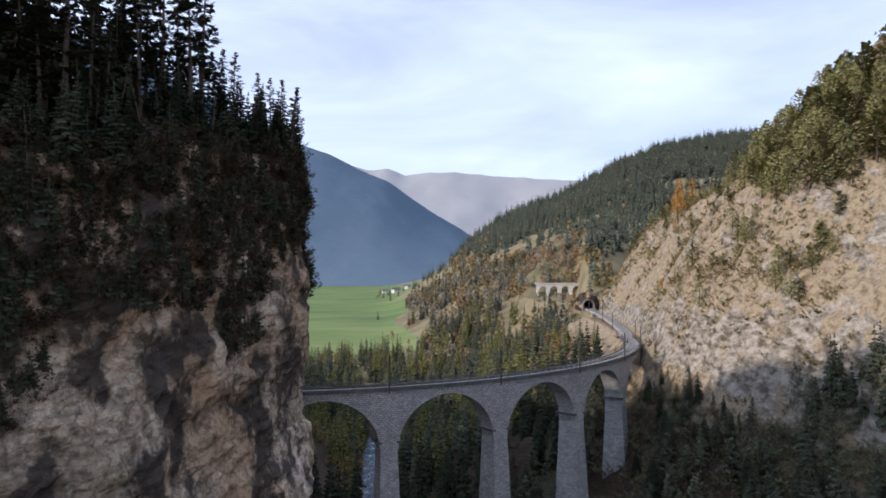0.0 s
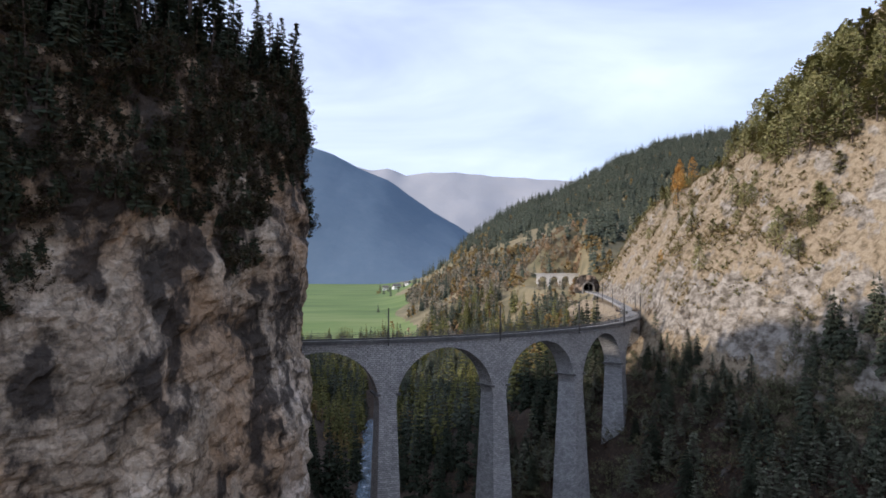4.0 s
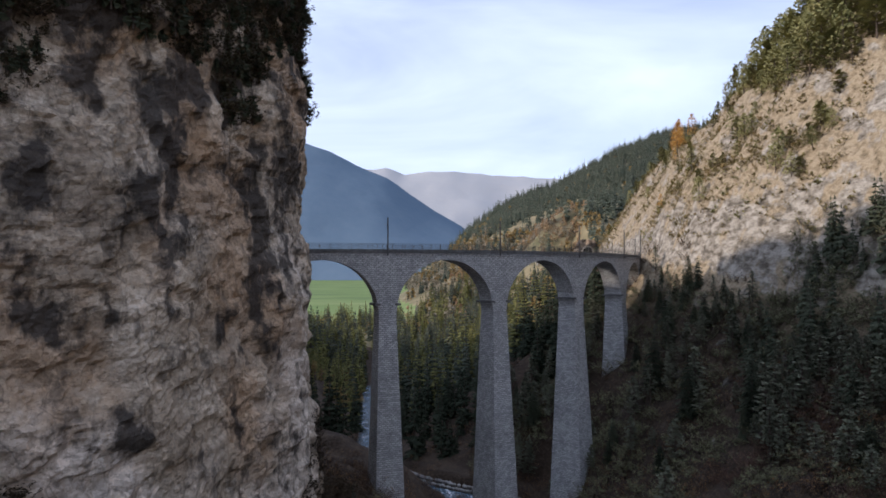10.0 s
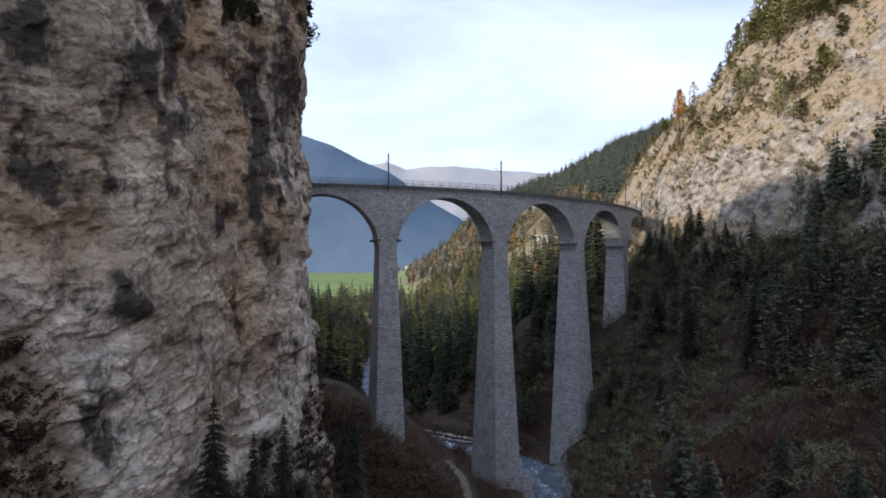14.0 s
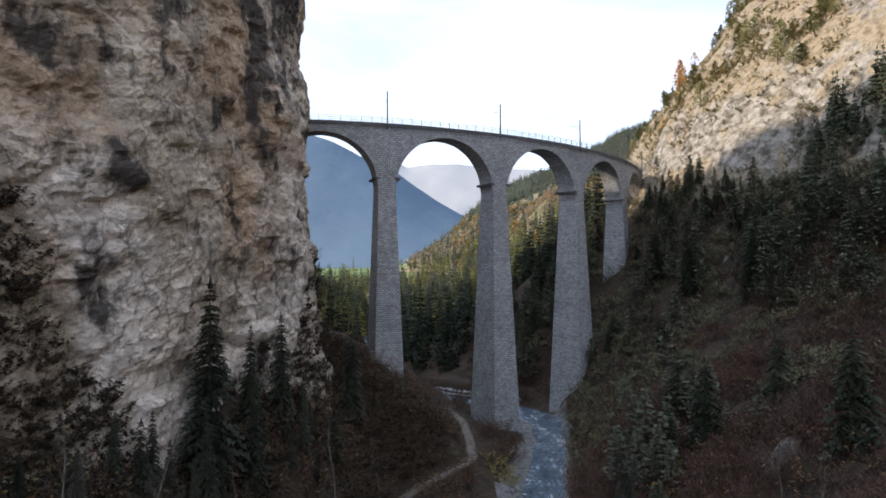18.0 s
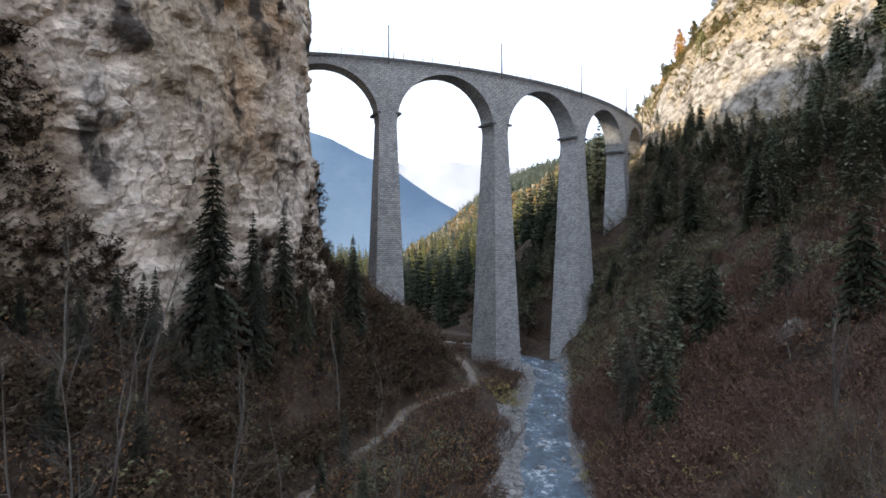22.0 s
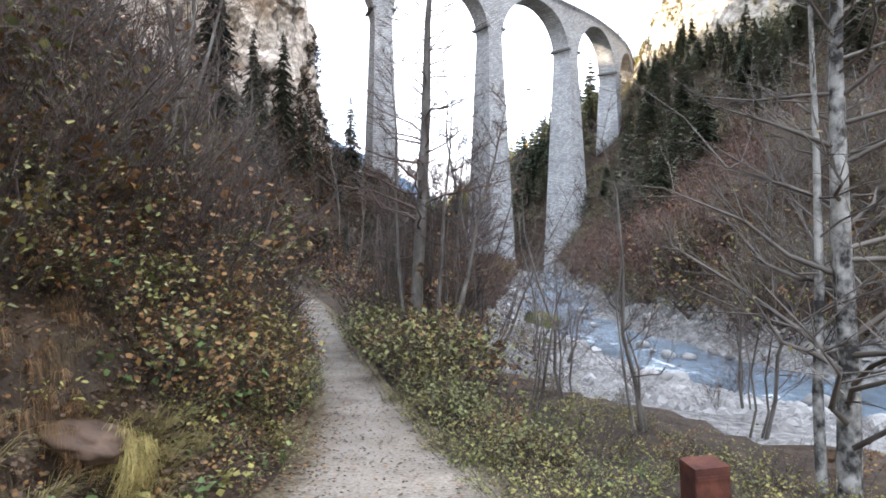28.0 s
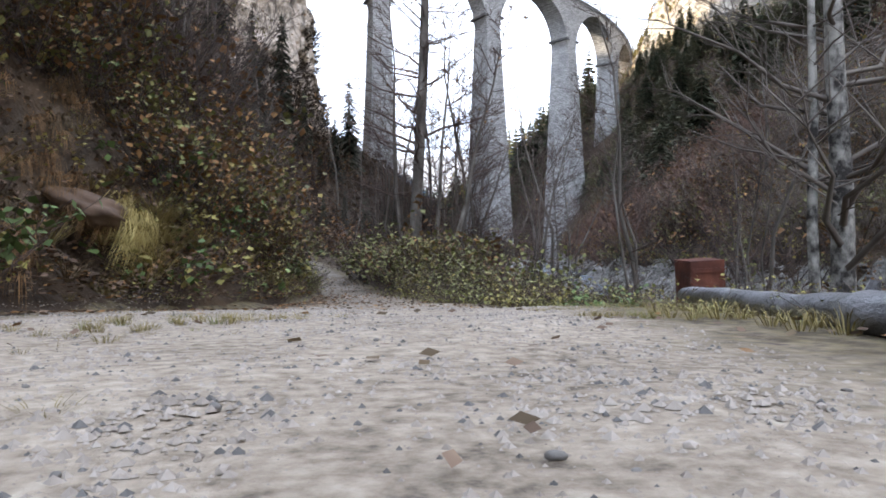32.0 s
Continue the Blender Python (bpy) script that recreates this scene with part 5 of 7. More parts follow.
    joined("far_autumn_trees", golds, hues["rust"], [M_BARK, M_FAR_RUST], "rust brown autumn trees on the valley side", "woods")
    joined("far_autumn_trees", golds, hues["dun"], [M_BARK, M_FAR_DUN], "grey-brown half bare trees on the valley side", "woods")
    joined("far_autumn_trees", golds, hues["amber"], [M_BARK, M_LARCH], "golden autumn trees on the valley side", "woods")
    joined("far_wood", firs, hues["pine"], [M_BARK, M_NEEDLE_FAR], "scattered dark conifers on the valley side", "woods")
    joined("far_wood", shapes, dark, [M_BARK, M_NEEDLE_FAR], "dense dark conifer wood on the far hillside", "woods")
    joined("far_autumn_trees", golds, gold, [M_BARK, M_LARCH], "orange and yellow autumn trees among the far conifers", "woods")


def valley_wood():
    """The wood behind the viaduct, below the railway."""
    rng = random.Random(5)
    shapes = [conifer(18, 3.2, 17, 7, rng, 1, 0.08) for _ in range(5)]
    golds = [leafy_crown(9, 3.0, rng, 60, 1.3, 0.2) for _ in range(3)]
    dark, lit, gold, near = [], [], [], []
    tries = 0
    while len(dark) + len(lit) + len(gold) < 1250 and tries < 9000:
        tries += 1
        y = rng.uniform(186, 520)
        x = rng.uniform(-105, 70) * (0.6 + 0.4 * y / 470)
        if abs(x - float(river_x(y))) < (7 if y < 215 else 3.5) or x > 54 + (y > 330) * 30:
            continue
        if y < 235 and x < 25 and rng.random() < 0.45:
            continue
        if y > 470 and x < -12 or (y > 400 and x > -30 and rng.random() < 0.6) or (y > 400 and x > 62):
            continue
        z = ground_at(x, y)
        # tops fall towards meadow and railway, capped on sight lines from eye height 85
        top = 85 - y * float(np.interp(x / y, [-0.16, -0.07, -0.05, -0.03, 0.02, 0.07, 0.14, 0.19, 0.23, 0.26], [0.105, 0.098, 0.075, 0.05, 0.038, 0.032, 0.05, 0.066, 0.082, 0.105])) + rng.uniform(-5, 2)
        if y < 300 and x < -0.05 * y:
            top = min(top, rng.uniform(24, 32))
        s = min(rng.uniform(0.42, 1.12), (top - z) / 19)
        if s < 0.3:
            continue
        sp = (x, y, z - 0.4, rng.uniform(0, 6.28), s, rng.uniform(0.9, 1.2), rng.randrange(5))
        # trees near the viaduct get dark needles, with the shade in their colour
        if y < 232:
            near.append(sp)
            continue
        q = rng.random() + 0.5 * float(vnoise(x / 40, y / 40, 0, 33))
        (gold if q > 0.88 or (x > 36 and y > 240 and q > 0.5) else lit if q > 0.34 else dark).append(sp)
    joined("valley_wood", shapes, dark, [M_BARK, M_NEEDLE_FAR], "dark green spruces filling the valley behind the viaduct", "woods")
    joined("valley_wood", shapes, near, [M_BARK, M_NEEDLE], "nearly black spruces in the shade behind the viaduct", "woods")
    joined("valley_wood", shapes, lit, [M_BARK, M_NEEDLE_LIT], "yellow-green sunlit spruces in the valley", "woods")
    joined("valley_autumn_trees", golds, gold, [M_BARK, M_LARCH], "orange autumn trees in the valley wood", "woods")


far_wood()
valley_wood()


def top_spot(i, j):
    return Vector(CLIFF[i, j])


# pines and spruces on the cliff's wooded top
def cliff_top_trees():
    rng = random.Random(8)
    kinds = [split_thing("pine_tree", pine(rng.uniform(16, 22), rng.uniform(2.2, 3.0), rng, 62, 0.3), [M_BARK, M_NEEDLE], ["trunk", "crown"], "tall dark pine with a bare trunk on the cliff top", "tree", "pines on the cliff top") for _ in range(4)]
    kinds += [split_thing("fir_tree", conifer(rng.uniform(14, 19), 2.6, 18, 7, rng, 1, 0.15), [M_BARK, M_NEEDLE], ["trunk", "crown"], "dark fir on the cliff top", "tree", "firs on the cliff top") for _ in range(3)]
    n = 0
    spots = []
    ny, nx = CLIFF.shape[:2]
    while n < 290:
        j = rng.randrange(int(nx * 0.1), nx - 14) if rng.random() < 0.4 else rng.randrange(int(nx * 0.16), int(nx * 0.5))
        i = BROW + min(int(abs(rng.gauss(0, 11))), 38) - (rng.random() < 0.16) * rng.randrange(2, 16)
        p = top_spot(min(i, ny - 2), j)
        if p.y < 28 or any((p - q).length < 1.7 for q in spots[-90:]):
            continue
        spots.append(p)
        k = kinds[rng.randrange(7)]
        edge = i < BROW + 3
        sc = rng.uniform(0.3, 0.6) if edge else rng.uniform(0.3, 0.5) if p.y > 84 else rng.uniform(0.45, 0.72) if p.y > 77 else rng.uniform(0.75, 1.15)
        m = pose(p.x, p.y, p.z - 0.3, rng.uniform(-3, 3), rng.uniform(-3, 5) + (8 if edge else 0), rng.uniform(0, 360))
        if n < 7:
            kinds[n].matrix_basis = m
        else:
            c = copy_thing(k, m)
            c.scale = (sc, sc, sc)
        n += 1


cliff_top_trees()


def cliff_brush():
    """Dark dwarf shrubs and grass on the brow and the ledges."""
    rng = random.Random(9)
    shapes = [shrub(1.6, rng, 9, 3, 150, 0.22, 1.0, 0.014, cheap=True) for _ in range(4)]
    greens = [conifer(2.6, 0.9, 8, 6, rng, 1, 0.05) for _ in range(3)]
    ny, nx = CLIFF.shape[:2]
    a, b = [], []
    while len(a) + len(b) < 3600:
        j = rng.randrange(int(nx * 0.08), nx - 14)
        i = rng.randrange(int(BROW * 0.70), BROW + 34)
        p = top_spot(i, j)
        z = p.z
        if p.y < 26:
            continue
        f = float(vnoise(p.x / 6 + p.y / 7, p.z / 7, 2.0, 55)) + 0.5 * float(vnoise(p.y / 2.5, p.z / 2.5, 1, 56))
        line = 81 + 7 * float(sstep(72, 90, p.y)) - 4 * float(vnoise(p.y / 9, 0, 0, 58))
        need = (line - z) / 7
        if f < need - 0.35:
            continue
        sc = rng.uniform(0.5, 1.35)
        (a if rng.random() < 0.72 else b).append((p.x + 0.15, p.y, z - 0.3, rng.uniform(0, 6.28), sc, 1, rng.randrange(4)))
    low_spots = []
    while len(low_spots) < 3100:
        j = rng.randrange(int(nx * 0.05), int(nx * 0.85))
        i = rng.randrange(8, int(BROW * 0.62))
        p = top_spot(i, j)
        if not 30 < p.y < 112:
            continue
        line = float(np.interp(p.y, [36, 46, 54, 60, 66, 80, 88, 96, 112], [73, 63, 38, 20, 19, 25, 30, 35, 31])) + 6 * float(vnoise(p.y / 3, p.z / 5, 0, 59))
        if p.z > line or (p.y > 60 and rng.random() < 0.5):
            continue
        low_spots.append((p.x + 0.2, p.y - 0.1, p.z - 0.4, rng.uniform(0, 6.28), rng.uniform(0.4, 1.1), 1, rng.randrange(4)))
    joined("ledge_shrubs", shapes, low_spots, [M_TWIG, M_LEDGE], "dark brown scrub on the cliff's lower ledges", "shrubs")
    joined("cliff_shrubs", shapes, a, [M_TWIG, M_CLIFFLEAF], "dark withered shrubs hanging on the cliff brow", "shrubs")
    joined("cliff_dwarf_spruces", greens, b, [M_BARK, M_NEEDLE], "small dark spruces on cliff ledges", "shrubs")


M_LEDGE = material("brown_ledge_scrub", [(0.02, 0.016, 0.010), (0.05, 0.036, 0.022), (0.09, 0.062, 0.036)], 0.8, 4, 0.9, 0, vary=0.25, spec=0.1)
M_CLIFFLEAF = material("dark_evergreen_scrub", [(0.020, 0.019, 0.012), (0.046, 0.041, 0.024), (0.085, 0.068, 0.038)], 0.8, 4, 0.9, 0, vary=0.25, spec=0.1)
cliff_brush()


# spruces at the cliff's foot
M_NEEDLE_FOOT = material("deep_green_needles", [(0.020, 0.023, 0.016), (0.043, 0.048, 0.032), (0.076, 0.080, 0.053)], 0.8, 4, 0.8, 0, vary=0.2, spec=0.2)
def foot_spruces():
    rng = random.Random(21)
    kinds = [split_thing("spruce_tree", conifer(20, 2.7, 34, 8, rng, 2, 0.14, droop=0.7, power=0.75), [M_BARK, M_NEEDLE_FOOT], ["trunk", "crown"], "tall dark spruce at the foot of the cliff", "tree", "spruces below the cliff") for _ in range(3)]
    spots = [(-21.2, 66, 36.3), (-19.4, 73, 31.5), (-17.2, 77, 32.5), (-23.3, 58.5, 25.6), (-15.6, 81, 25), (-17.6, 68, 26), (-15, 78, 24), (-20, 62, 24), (-11.9, 94.5, 30.0), (-9.5, 101, 17), (-31.5, 47, 33), (-33, 43, 30), (-35, 42.5, 36), (-29, 50, 24), (-31, 38, 27), (-35, 34, 33)]
    for _ in range(34):
        y = rng.uniform(40, 86)
        x = float(np.interp(y, FACE_Y, FACE_X)) + rng.uniform(4, 9)
        spots.append((x, y, ground_at(x, y) + rng.uniform(3, 8)))
    for x, y, h in ((-4, 50, 5), (-2.6, 47, 4), (-6, 56, 6), (-16, 34, 5), (-14, 38, 4), (-10, 60, 5), (-9.2, 68, 6), (-18, 44, 6), (-3, 41, 4), (-1.5, 55, 5), (-7.5, 29, 3), (-21, 40, 5)):
        spots.append((x, y, ground_at(x, y) + h))
    for k, (x, y, top) in enumerate(spots):
        z = ground_at(x, y)
        s = max(0.18, (top - z) / 20)
        m = pose(x, y, z - 0.2, 0, 0, rng.uniform(0, 360))
        ob = kinds[k] if k < 3 else copy_thing(kinds[k % 3], m)
        ob.matrix_basis = m
        ob.scale = (s * rng.uniform(0.85, 1.1),) * 2 + (s,)


foot_spruces()


# conifers on the shaded right slope and pines on the sunny rocks
def slope_trees():
    rng = random.Random(31)
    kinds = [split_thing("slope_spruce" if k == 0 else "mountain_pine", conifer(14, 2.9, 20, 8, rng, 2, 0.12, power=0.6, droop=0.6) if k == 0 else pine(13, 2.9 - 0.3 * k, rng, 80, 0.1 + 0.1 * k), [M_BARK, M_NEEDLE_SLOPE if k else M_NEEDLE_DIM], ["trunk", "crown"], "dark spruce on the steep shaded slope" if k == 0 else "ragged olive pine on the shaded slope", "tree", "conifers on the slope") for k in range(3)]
    pines = [split_thing("scots_pine", leafy_crown(12, 2.9, rng, 230, 0.95, 0.12) if k % 2 else pine(11, 2.9, rng, 80, 0.15), [M_BARK, M_PINE], ["trunk", "crown"], "olive-green pine among sunlit rocks", "tree", "pines on the sunny slope") for k in range(4)]
    n = 0
    while n < 350:
        y = rng.uniform(30, 205)
        x = rng.uniform(14, 74)
        z = ground_at(x, y)
        xf = float(river_x(y)) + 5
        if x < xf + 2 or z > (47 if y < 136 else 60) or z < float(river_z(y)) + 2 or (y < 62 and z < 26):
            continue
        if math.hypot(x + 41.9, y - 221.8) < 107 and x < 62 and z > 20 and abs(math.hypot(x + 41.9, y - 221.8) - 100) < 6:
            continue
        dens = 0.25 + 0.75 * float(sstep(22, 50, z)) + 0.5 * float(vnoise(x / 14, y / 14, 0, 44))
        if x > 56 and y < 110:
            dens += 0.3
        if z > 54:
            dens *= 0.1
        if rng.random() > dens:
            continue
        m = pose(x, y, z - 0.3, 0, 0, rng.uniform(0, 360))
        ob = kinds[n] if n < 3 else copy_thing(kinds[(0, 1, 2, 1, 2)[n % 5]], m)
        ob.matrix_basis = m
        s = rng.uniform(0.35, 0.8) if z < 44 else rng.uniform(0.3, 0.55)
        ob.scale = (s * 1.05, s * 1.05, s)
        n += 1
    n, spots = 0, []
    while n < 90:
        y = rng.uniform(110, 330)
        x = rng.uniform(62, 112)
        z = ground_at(x, y)
        if z < 74 or z > 106 and y < 185:
            continue
        gully = math.exp(-((y - 166 - (x - 70) * 0.5) / 6) ** 2) * 0.6 + math.exp(-((y - 141 - (x - 78) * 0.4) / 5) ** 2) * 0.6
        if rng.random() > 0.05 + gully + 0.25 * (y > 265 and z > 96):
            continue
        m = pose(x, y, z - 0.3, 0, 0, rng.uniform(0, 360))
        ob = pines[n] if n < 4 else copy_thing(pines[n % 4], m)
        ob.matrix_basis = m
        s = rng.uniform(0.3, 0.62)
        ob.scale = (s * 1.2, s * 1.2, s)
        n += 1
    # the dense pine wood over the brow
    n, tries = 0, 0
    while n < 170 and tries < 6000:
        tries += 1
        y, x = rng.uniform(112, 192), rng.uniform(80, 118)
        z = ground_at(x, y)
        if z < 101 or (y > 182 and z < 108) or z > 134 or any(math.hypot(x - a, y - b) < 2.5 for a, b in spots):
            continue
        spots.append((x, y))
        ob = copy_thing(pines[n % 4], pose(x, y, z - 0.4, rng.uniform(-4, 4), rng.uniform(-4, 4), rng.uniform(0, 360)))
        s = rng.uniform(0.62, 1.0)
        ob.scale = (s * 1.15, s * 1.15, s)
        n += 1
    # pines and a leafless tree alone on the skyline knoll
    for x, y, s in ((86.5, 199.5, 0.62), (88, 201.5, 0.7), (89.5, 198.5, 0.5)):
        ob = copy_thing(pines[0], pose(x, y, ground_at(x, y) - 0.3, 0, 0, x * 40))
        ob.scale = (s, s, s * 1.1)
    bare = split_thing("bare_tree", bare_tree(8, rng, 0.24, 0, r0=0.09, stems=2, n_limb=26, up=0.9, twig=0.02), [M_TWIG_PALE, M_TWIG_PALE], ["trunk", "crown"], "pale leafless tree on the skyline knoll", "tree", "bare trees on the knoll")
    for k, (x, y, s) in enumerate(((90.5, 201, 1.0), (91.6, 199, 1.15), (85.5, 202.5, 0.8), (92.5, 202, 0.9))):
        m = pose(x, y, ground_at(x, y) - 0.2, 0, 0, k * 80)
        ob = copy_thing(bare, m) if k else bare
        ob.matrix_basis = m
        ob.scale = (s, s, s)
    # small spruces in a row before the foot of the rock wall
    for k in range(13):
        y = 136 + 40 * (k + rng.random()) / 13
        x = float(np.interp(y, [129, 139, 146, 150, 161, 175], [66.5, 63.5, 60.8, 59.5, 57, 55.5])) - rng.uniform(0.3, 5)
        ob = copy_thing(kinds[0 if k % 3 else 1], pose(x, y, ground_at(x, y) - 0.3, 0, 0, rng.uniform(0, 360)))
        s = rng.uniform(0.32, 0.6)
        ob.scale = (s * 0.8, s * 0.8, s)
    gold = split_thing("larch_tree", leafy_crown(12, 2.6, rng, 190, 0.8, 0.3), [M_BARK, M_LARCH_BRIGHT], ["trunk", "crown"], "orange autumn larch on the rocks", "tree", "larches on the slope")
    spots = [(91, 262), (94, 268), (89, 256), (96, 274), (86, 250), (66, 205), (99, 282), (97, 262)]
    for k, (x, y) in enumerate(spots):
        m = pose(x, y, ground_at(x, y) - 0.3, 0, 0, k * 50)
        ob = gold if k == 0 else copy_thing(gold, m)
        ob.matrix_basis = m
        s = rng.uniform(0.7, 1.15) if y > 250 else 0.45
        ob.scale = (s, s, s)


slope_trees()


def scatter(rng, n, xr, yr, keep, shapes, lo, hi, sink=0.1):
    """Up to n random spots inside a box that pass keep(x, y, z)."""
    g = np.random.RandomState(rng.randrange(9999))
    x, y = g.uniform(*xr, n), g.uniform(*yr, n)
    z = land(x, y)
    ok = keep(x, y, z)
    return [(a, b, c - sink, g.uniform(0, 6.28), g.uniform(lo, hi), g.uniform(0.8, 1.3), g.randint(shapes)) for a, b, c in zip(x[ok], y[ok], z[ok])]


def slope_brush():
    rng = random.Random(41)
    brown = [shrub(2.4, rng, 13, 6, 60, 0.17, 0.75, 0.010, cheap=True) for _ in range(5)]
    dark = [shrub(1.8, rng, 9, 3, 130, 0.2, 0.9, 0.010, cheap=True) for _ in range(4)]
    lit = [shrub(1.7, rng, 5, 2, 60, 0.36, 0.9, 0.012, cheap=True) for _ in range(4)]

    def gorge(x, y, z):
        d = x - river_x(y)
        thin = (d > 0) | (x < path_x(y)) | (y > 48) | (vnoise(x * 7.3, y * 7.3, 0, 17) > 0.25)
        out = thin & (np.abs(d) > river_half(y) + 0.8 + (d < 0) * 1.2) & (np.abs(x - path_x(y)) > path_half(y) + 0.9) & (z < 67)
        inside = (x - np.interp(y, FACE_Y, FACE_X) < 2) & (y < 118)
        return out & ~inside

    def patch(seed, lo, size=8.0):
        return lambda x, y, z: gorge(x, y, z) & (vnoise(x / size, y / size, 0, seed) > lo)

    a = scatter(rng, 4600, (-34, 60), (24, 130), patch(66, -0.35), 5, 0.5, 1.35)
    a += scatter(rng, 1500, (-20, 75), (130, 215), patch(66, -0.2), 5, 0.5, 1.2)
    b = scatter(rng, 7000, (8, 80), (30, 205), lambda x, y, z: patch(71, -0.1, 11.0)(x, y, z) & (x > river_x(y)) & (z < 54) & ((z > 24) | (y > 100)), 4, 0.5, 1.5)
    e = scatter(rng, 1300, (-34, 2), (26, 115), patch(72, 0.0, 9.0), 4, 0.5, 1.3)
    foot = scatter(rng, 4200, (-34, 0), (36, 115), lambda x, y, z: patch(75, -0.3, 7.0)(x, y, z) & (x < path_x(y) - 1.5), 4, 0.6, 1.5)
    r = scatter(rng, 5200, (12, 64), (26, 110), patch(73, -0.1, 10.0), 5, 0.5, 1.2)
    o = scatter(rng, 130, (12, 60), (26, 130), patch(74, 0.25, 9.0), 4, 0.5, 1.2)

    firs = [conifer(8, 1.9, 12, 7, rng, 1, 0.05, droop=0.55) for _ in range(4)]
    shade = scatter(rng, 260, (56, 88), (84, 130), lambda x, y, z: (z > 40) & (z < 68) & (vnoise(x / 7, y / 7, 0, 81) > -0.25), 4, 0.4, 1.15)
    h = scatter(rng, 1500, (56, 88), (84, 134), lambda x, y, z: (z > 44) & (z < 68), 4, 0.6, 1.5)
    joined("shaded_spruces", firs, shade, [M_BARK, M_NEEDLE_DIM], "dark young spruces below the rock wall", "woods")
    for x, y, q in ((15.6, 68.5, 1.1), (16.3, 72.5, 1.3), (15.2, 70.5, 0.9), (9.5, 107, 1.5), (8.6, 110, 1.3), (10.2, 104, 1.0), (35.5, 96, 1.5), (37, 98, 1.3), (34.5, 93, 1.1)):
        o += [(x + dx, y + dy, ground_at(x + dx, y + dy) - 0.1, dx + dy, q * 0.8, 1.0, k) for k, (dx, dy) in enumerate(((0, 0), (0.9, 0.5), (-0.7, 0.8), (0.2, -1.0)))]

    def sunny(x, y, z):
        return (z > 66) & (vnoise(x / 9, y / 9, 0, 67) + 0.5 * vnoise(x / 3, y / 3, 0, 68) > -0.15)

    c = scatter(rng, 9500, (56, 118), (90, 330), sunny, 4, 0.35, 1.1)
    k = len(c) // 7
    joined("bare_brush", brown, a, [M_TWIG, M_LEAF_BROWN], "leafless brown brush on the gorge slopes", "shrubs")
    joined("evergreen_brush", dark, b + e + h, [M_TWIG, M_OLIVE], "dark olive undergrowth on the shaded slope", "shrubs")
    joined("cliff_foot_brush", dark, foot, [M_TWIG, M_LEDGE], "dark brown brush below the cliff", "shrubs")
    joined("russet_brush", brown, r, [M_TWIG_RUSSET, M_RUSSET_LEAF], "russet leafless brush above the river", "shrubs")
    joined("golden_bushes", dark, o, [M_TWIG, M_LEAF_GOLD], "yellow autumn bushes in the gorge", "shrubs")
    joined("dry_brush", lit, c[k * 2:], [M_TWIG, M_GRASS_DRY], "dry golden brush on the sunny slope", "shrubs")
    joined("autumn_brush", lit, c[:k], [M_TWIG, M_LARCH], "orange autumn brush on the sunny slope", "shrubs")
    joined("green_brush", lit, c[k:k * 2], [M_TWIG, M_NEEDLE_LIT], "green juniper brush on the sunny slope", "shrubs")


M_OLIVE = material("olive_undergrowth", [(0.055, 0.058, 0.030), (0.115, 0.115, 0.058), (0.19, 0.178, 0.092)], 1.5, 4, 0.85, 0, vary=0.25)
M_RUSSET_LEAF = material("russet_dry_leaves", [(0.07, 0.042, 0.028), (0.14, 0.085, 0.055), (0.21, 0.135, 0.088)], 1.5, 4, 0.9, 0, vary=0.25, spec=0.1)
M_TWIG_RUSSET = material("russet_twigs", [(0.085, 0.046, 0.036), (0.16, 0.092, 0.073), (0.23, 0.145, 0.118)], 2, 4, 0.9, 0, vary=0.25)
slope_brush()


# bare trees by the river
def river_trees():
    rng = random.Random(51)
    kinds = [split_thing("bare_tree", bare_tree(12, rng, 0.24, 0, stems=st, n_limb=22, first=0.2, r0=0.085, up=0.9), [M_DARKBARK, M_TWIG_GREY], ["trunk", "crown"], "slender grey leafless tree in the brush", "tree", "bare trees in the gorge") for st in (1, 2, 3, 1)]
    spots = [(-8.9, 19.8, 15), (-7.6, 22, 13.5), (-12.5, 23, 12), (-10.3, 74.4, 16), (-14, 30, 12), (-17, 38, 12), (-9, 33, 10), (-13, 44, 13), (-5.5, 60, 11), (-2, 66, 9), (20, 78, 10), (21, 82, 12), (18.5, 70, 9),
             (24, 45, 9), (27, 50, 10), (22, 38, 8), (30, 62, 10), (33, 47, 9), (-20, 48, 14), (-7, 84, 10), (2, 72, 8), (-16, 58, 13), (14, 33, 9), (17, 29, 8), (36, 70, 11), (28, 92, 9), (-22, 42, 14), (-4, 44, 9), (-11, 52, 11), (-24.5, 36, 13), (17.4, 71.8, 10), (16.6, 70, 7), (-6, 47, 9), (-3.5, 53, 10), (-8, 64, 8), (0.5, 58, 7)]
    for k, (x, y, h) in enumerate(spots):
        m = pose(x, y, ground_at(x, y) - 0.1, rng.uniform(-9, 9), rng.uniform(-9, 9), rng.uniform(0, 360))
        ob = kinds[k] if k < 4 else copy_thing(kinds[k % 4], m)
        ob.matrix_basis = m
        ob.scale = (h / 12,) * 3


river_trees()

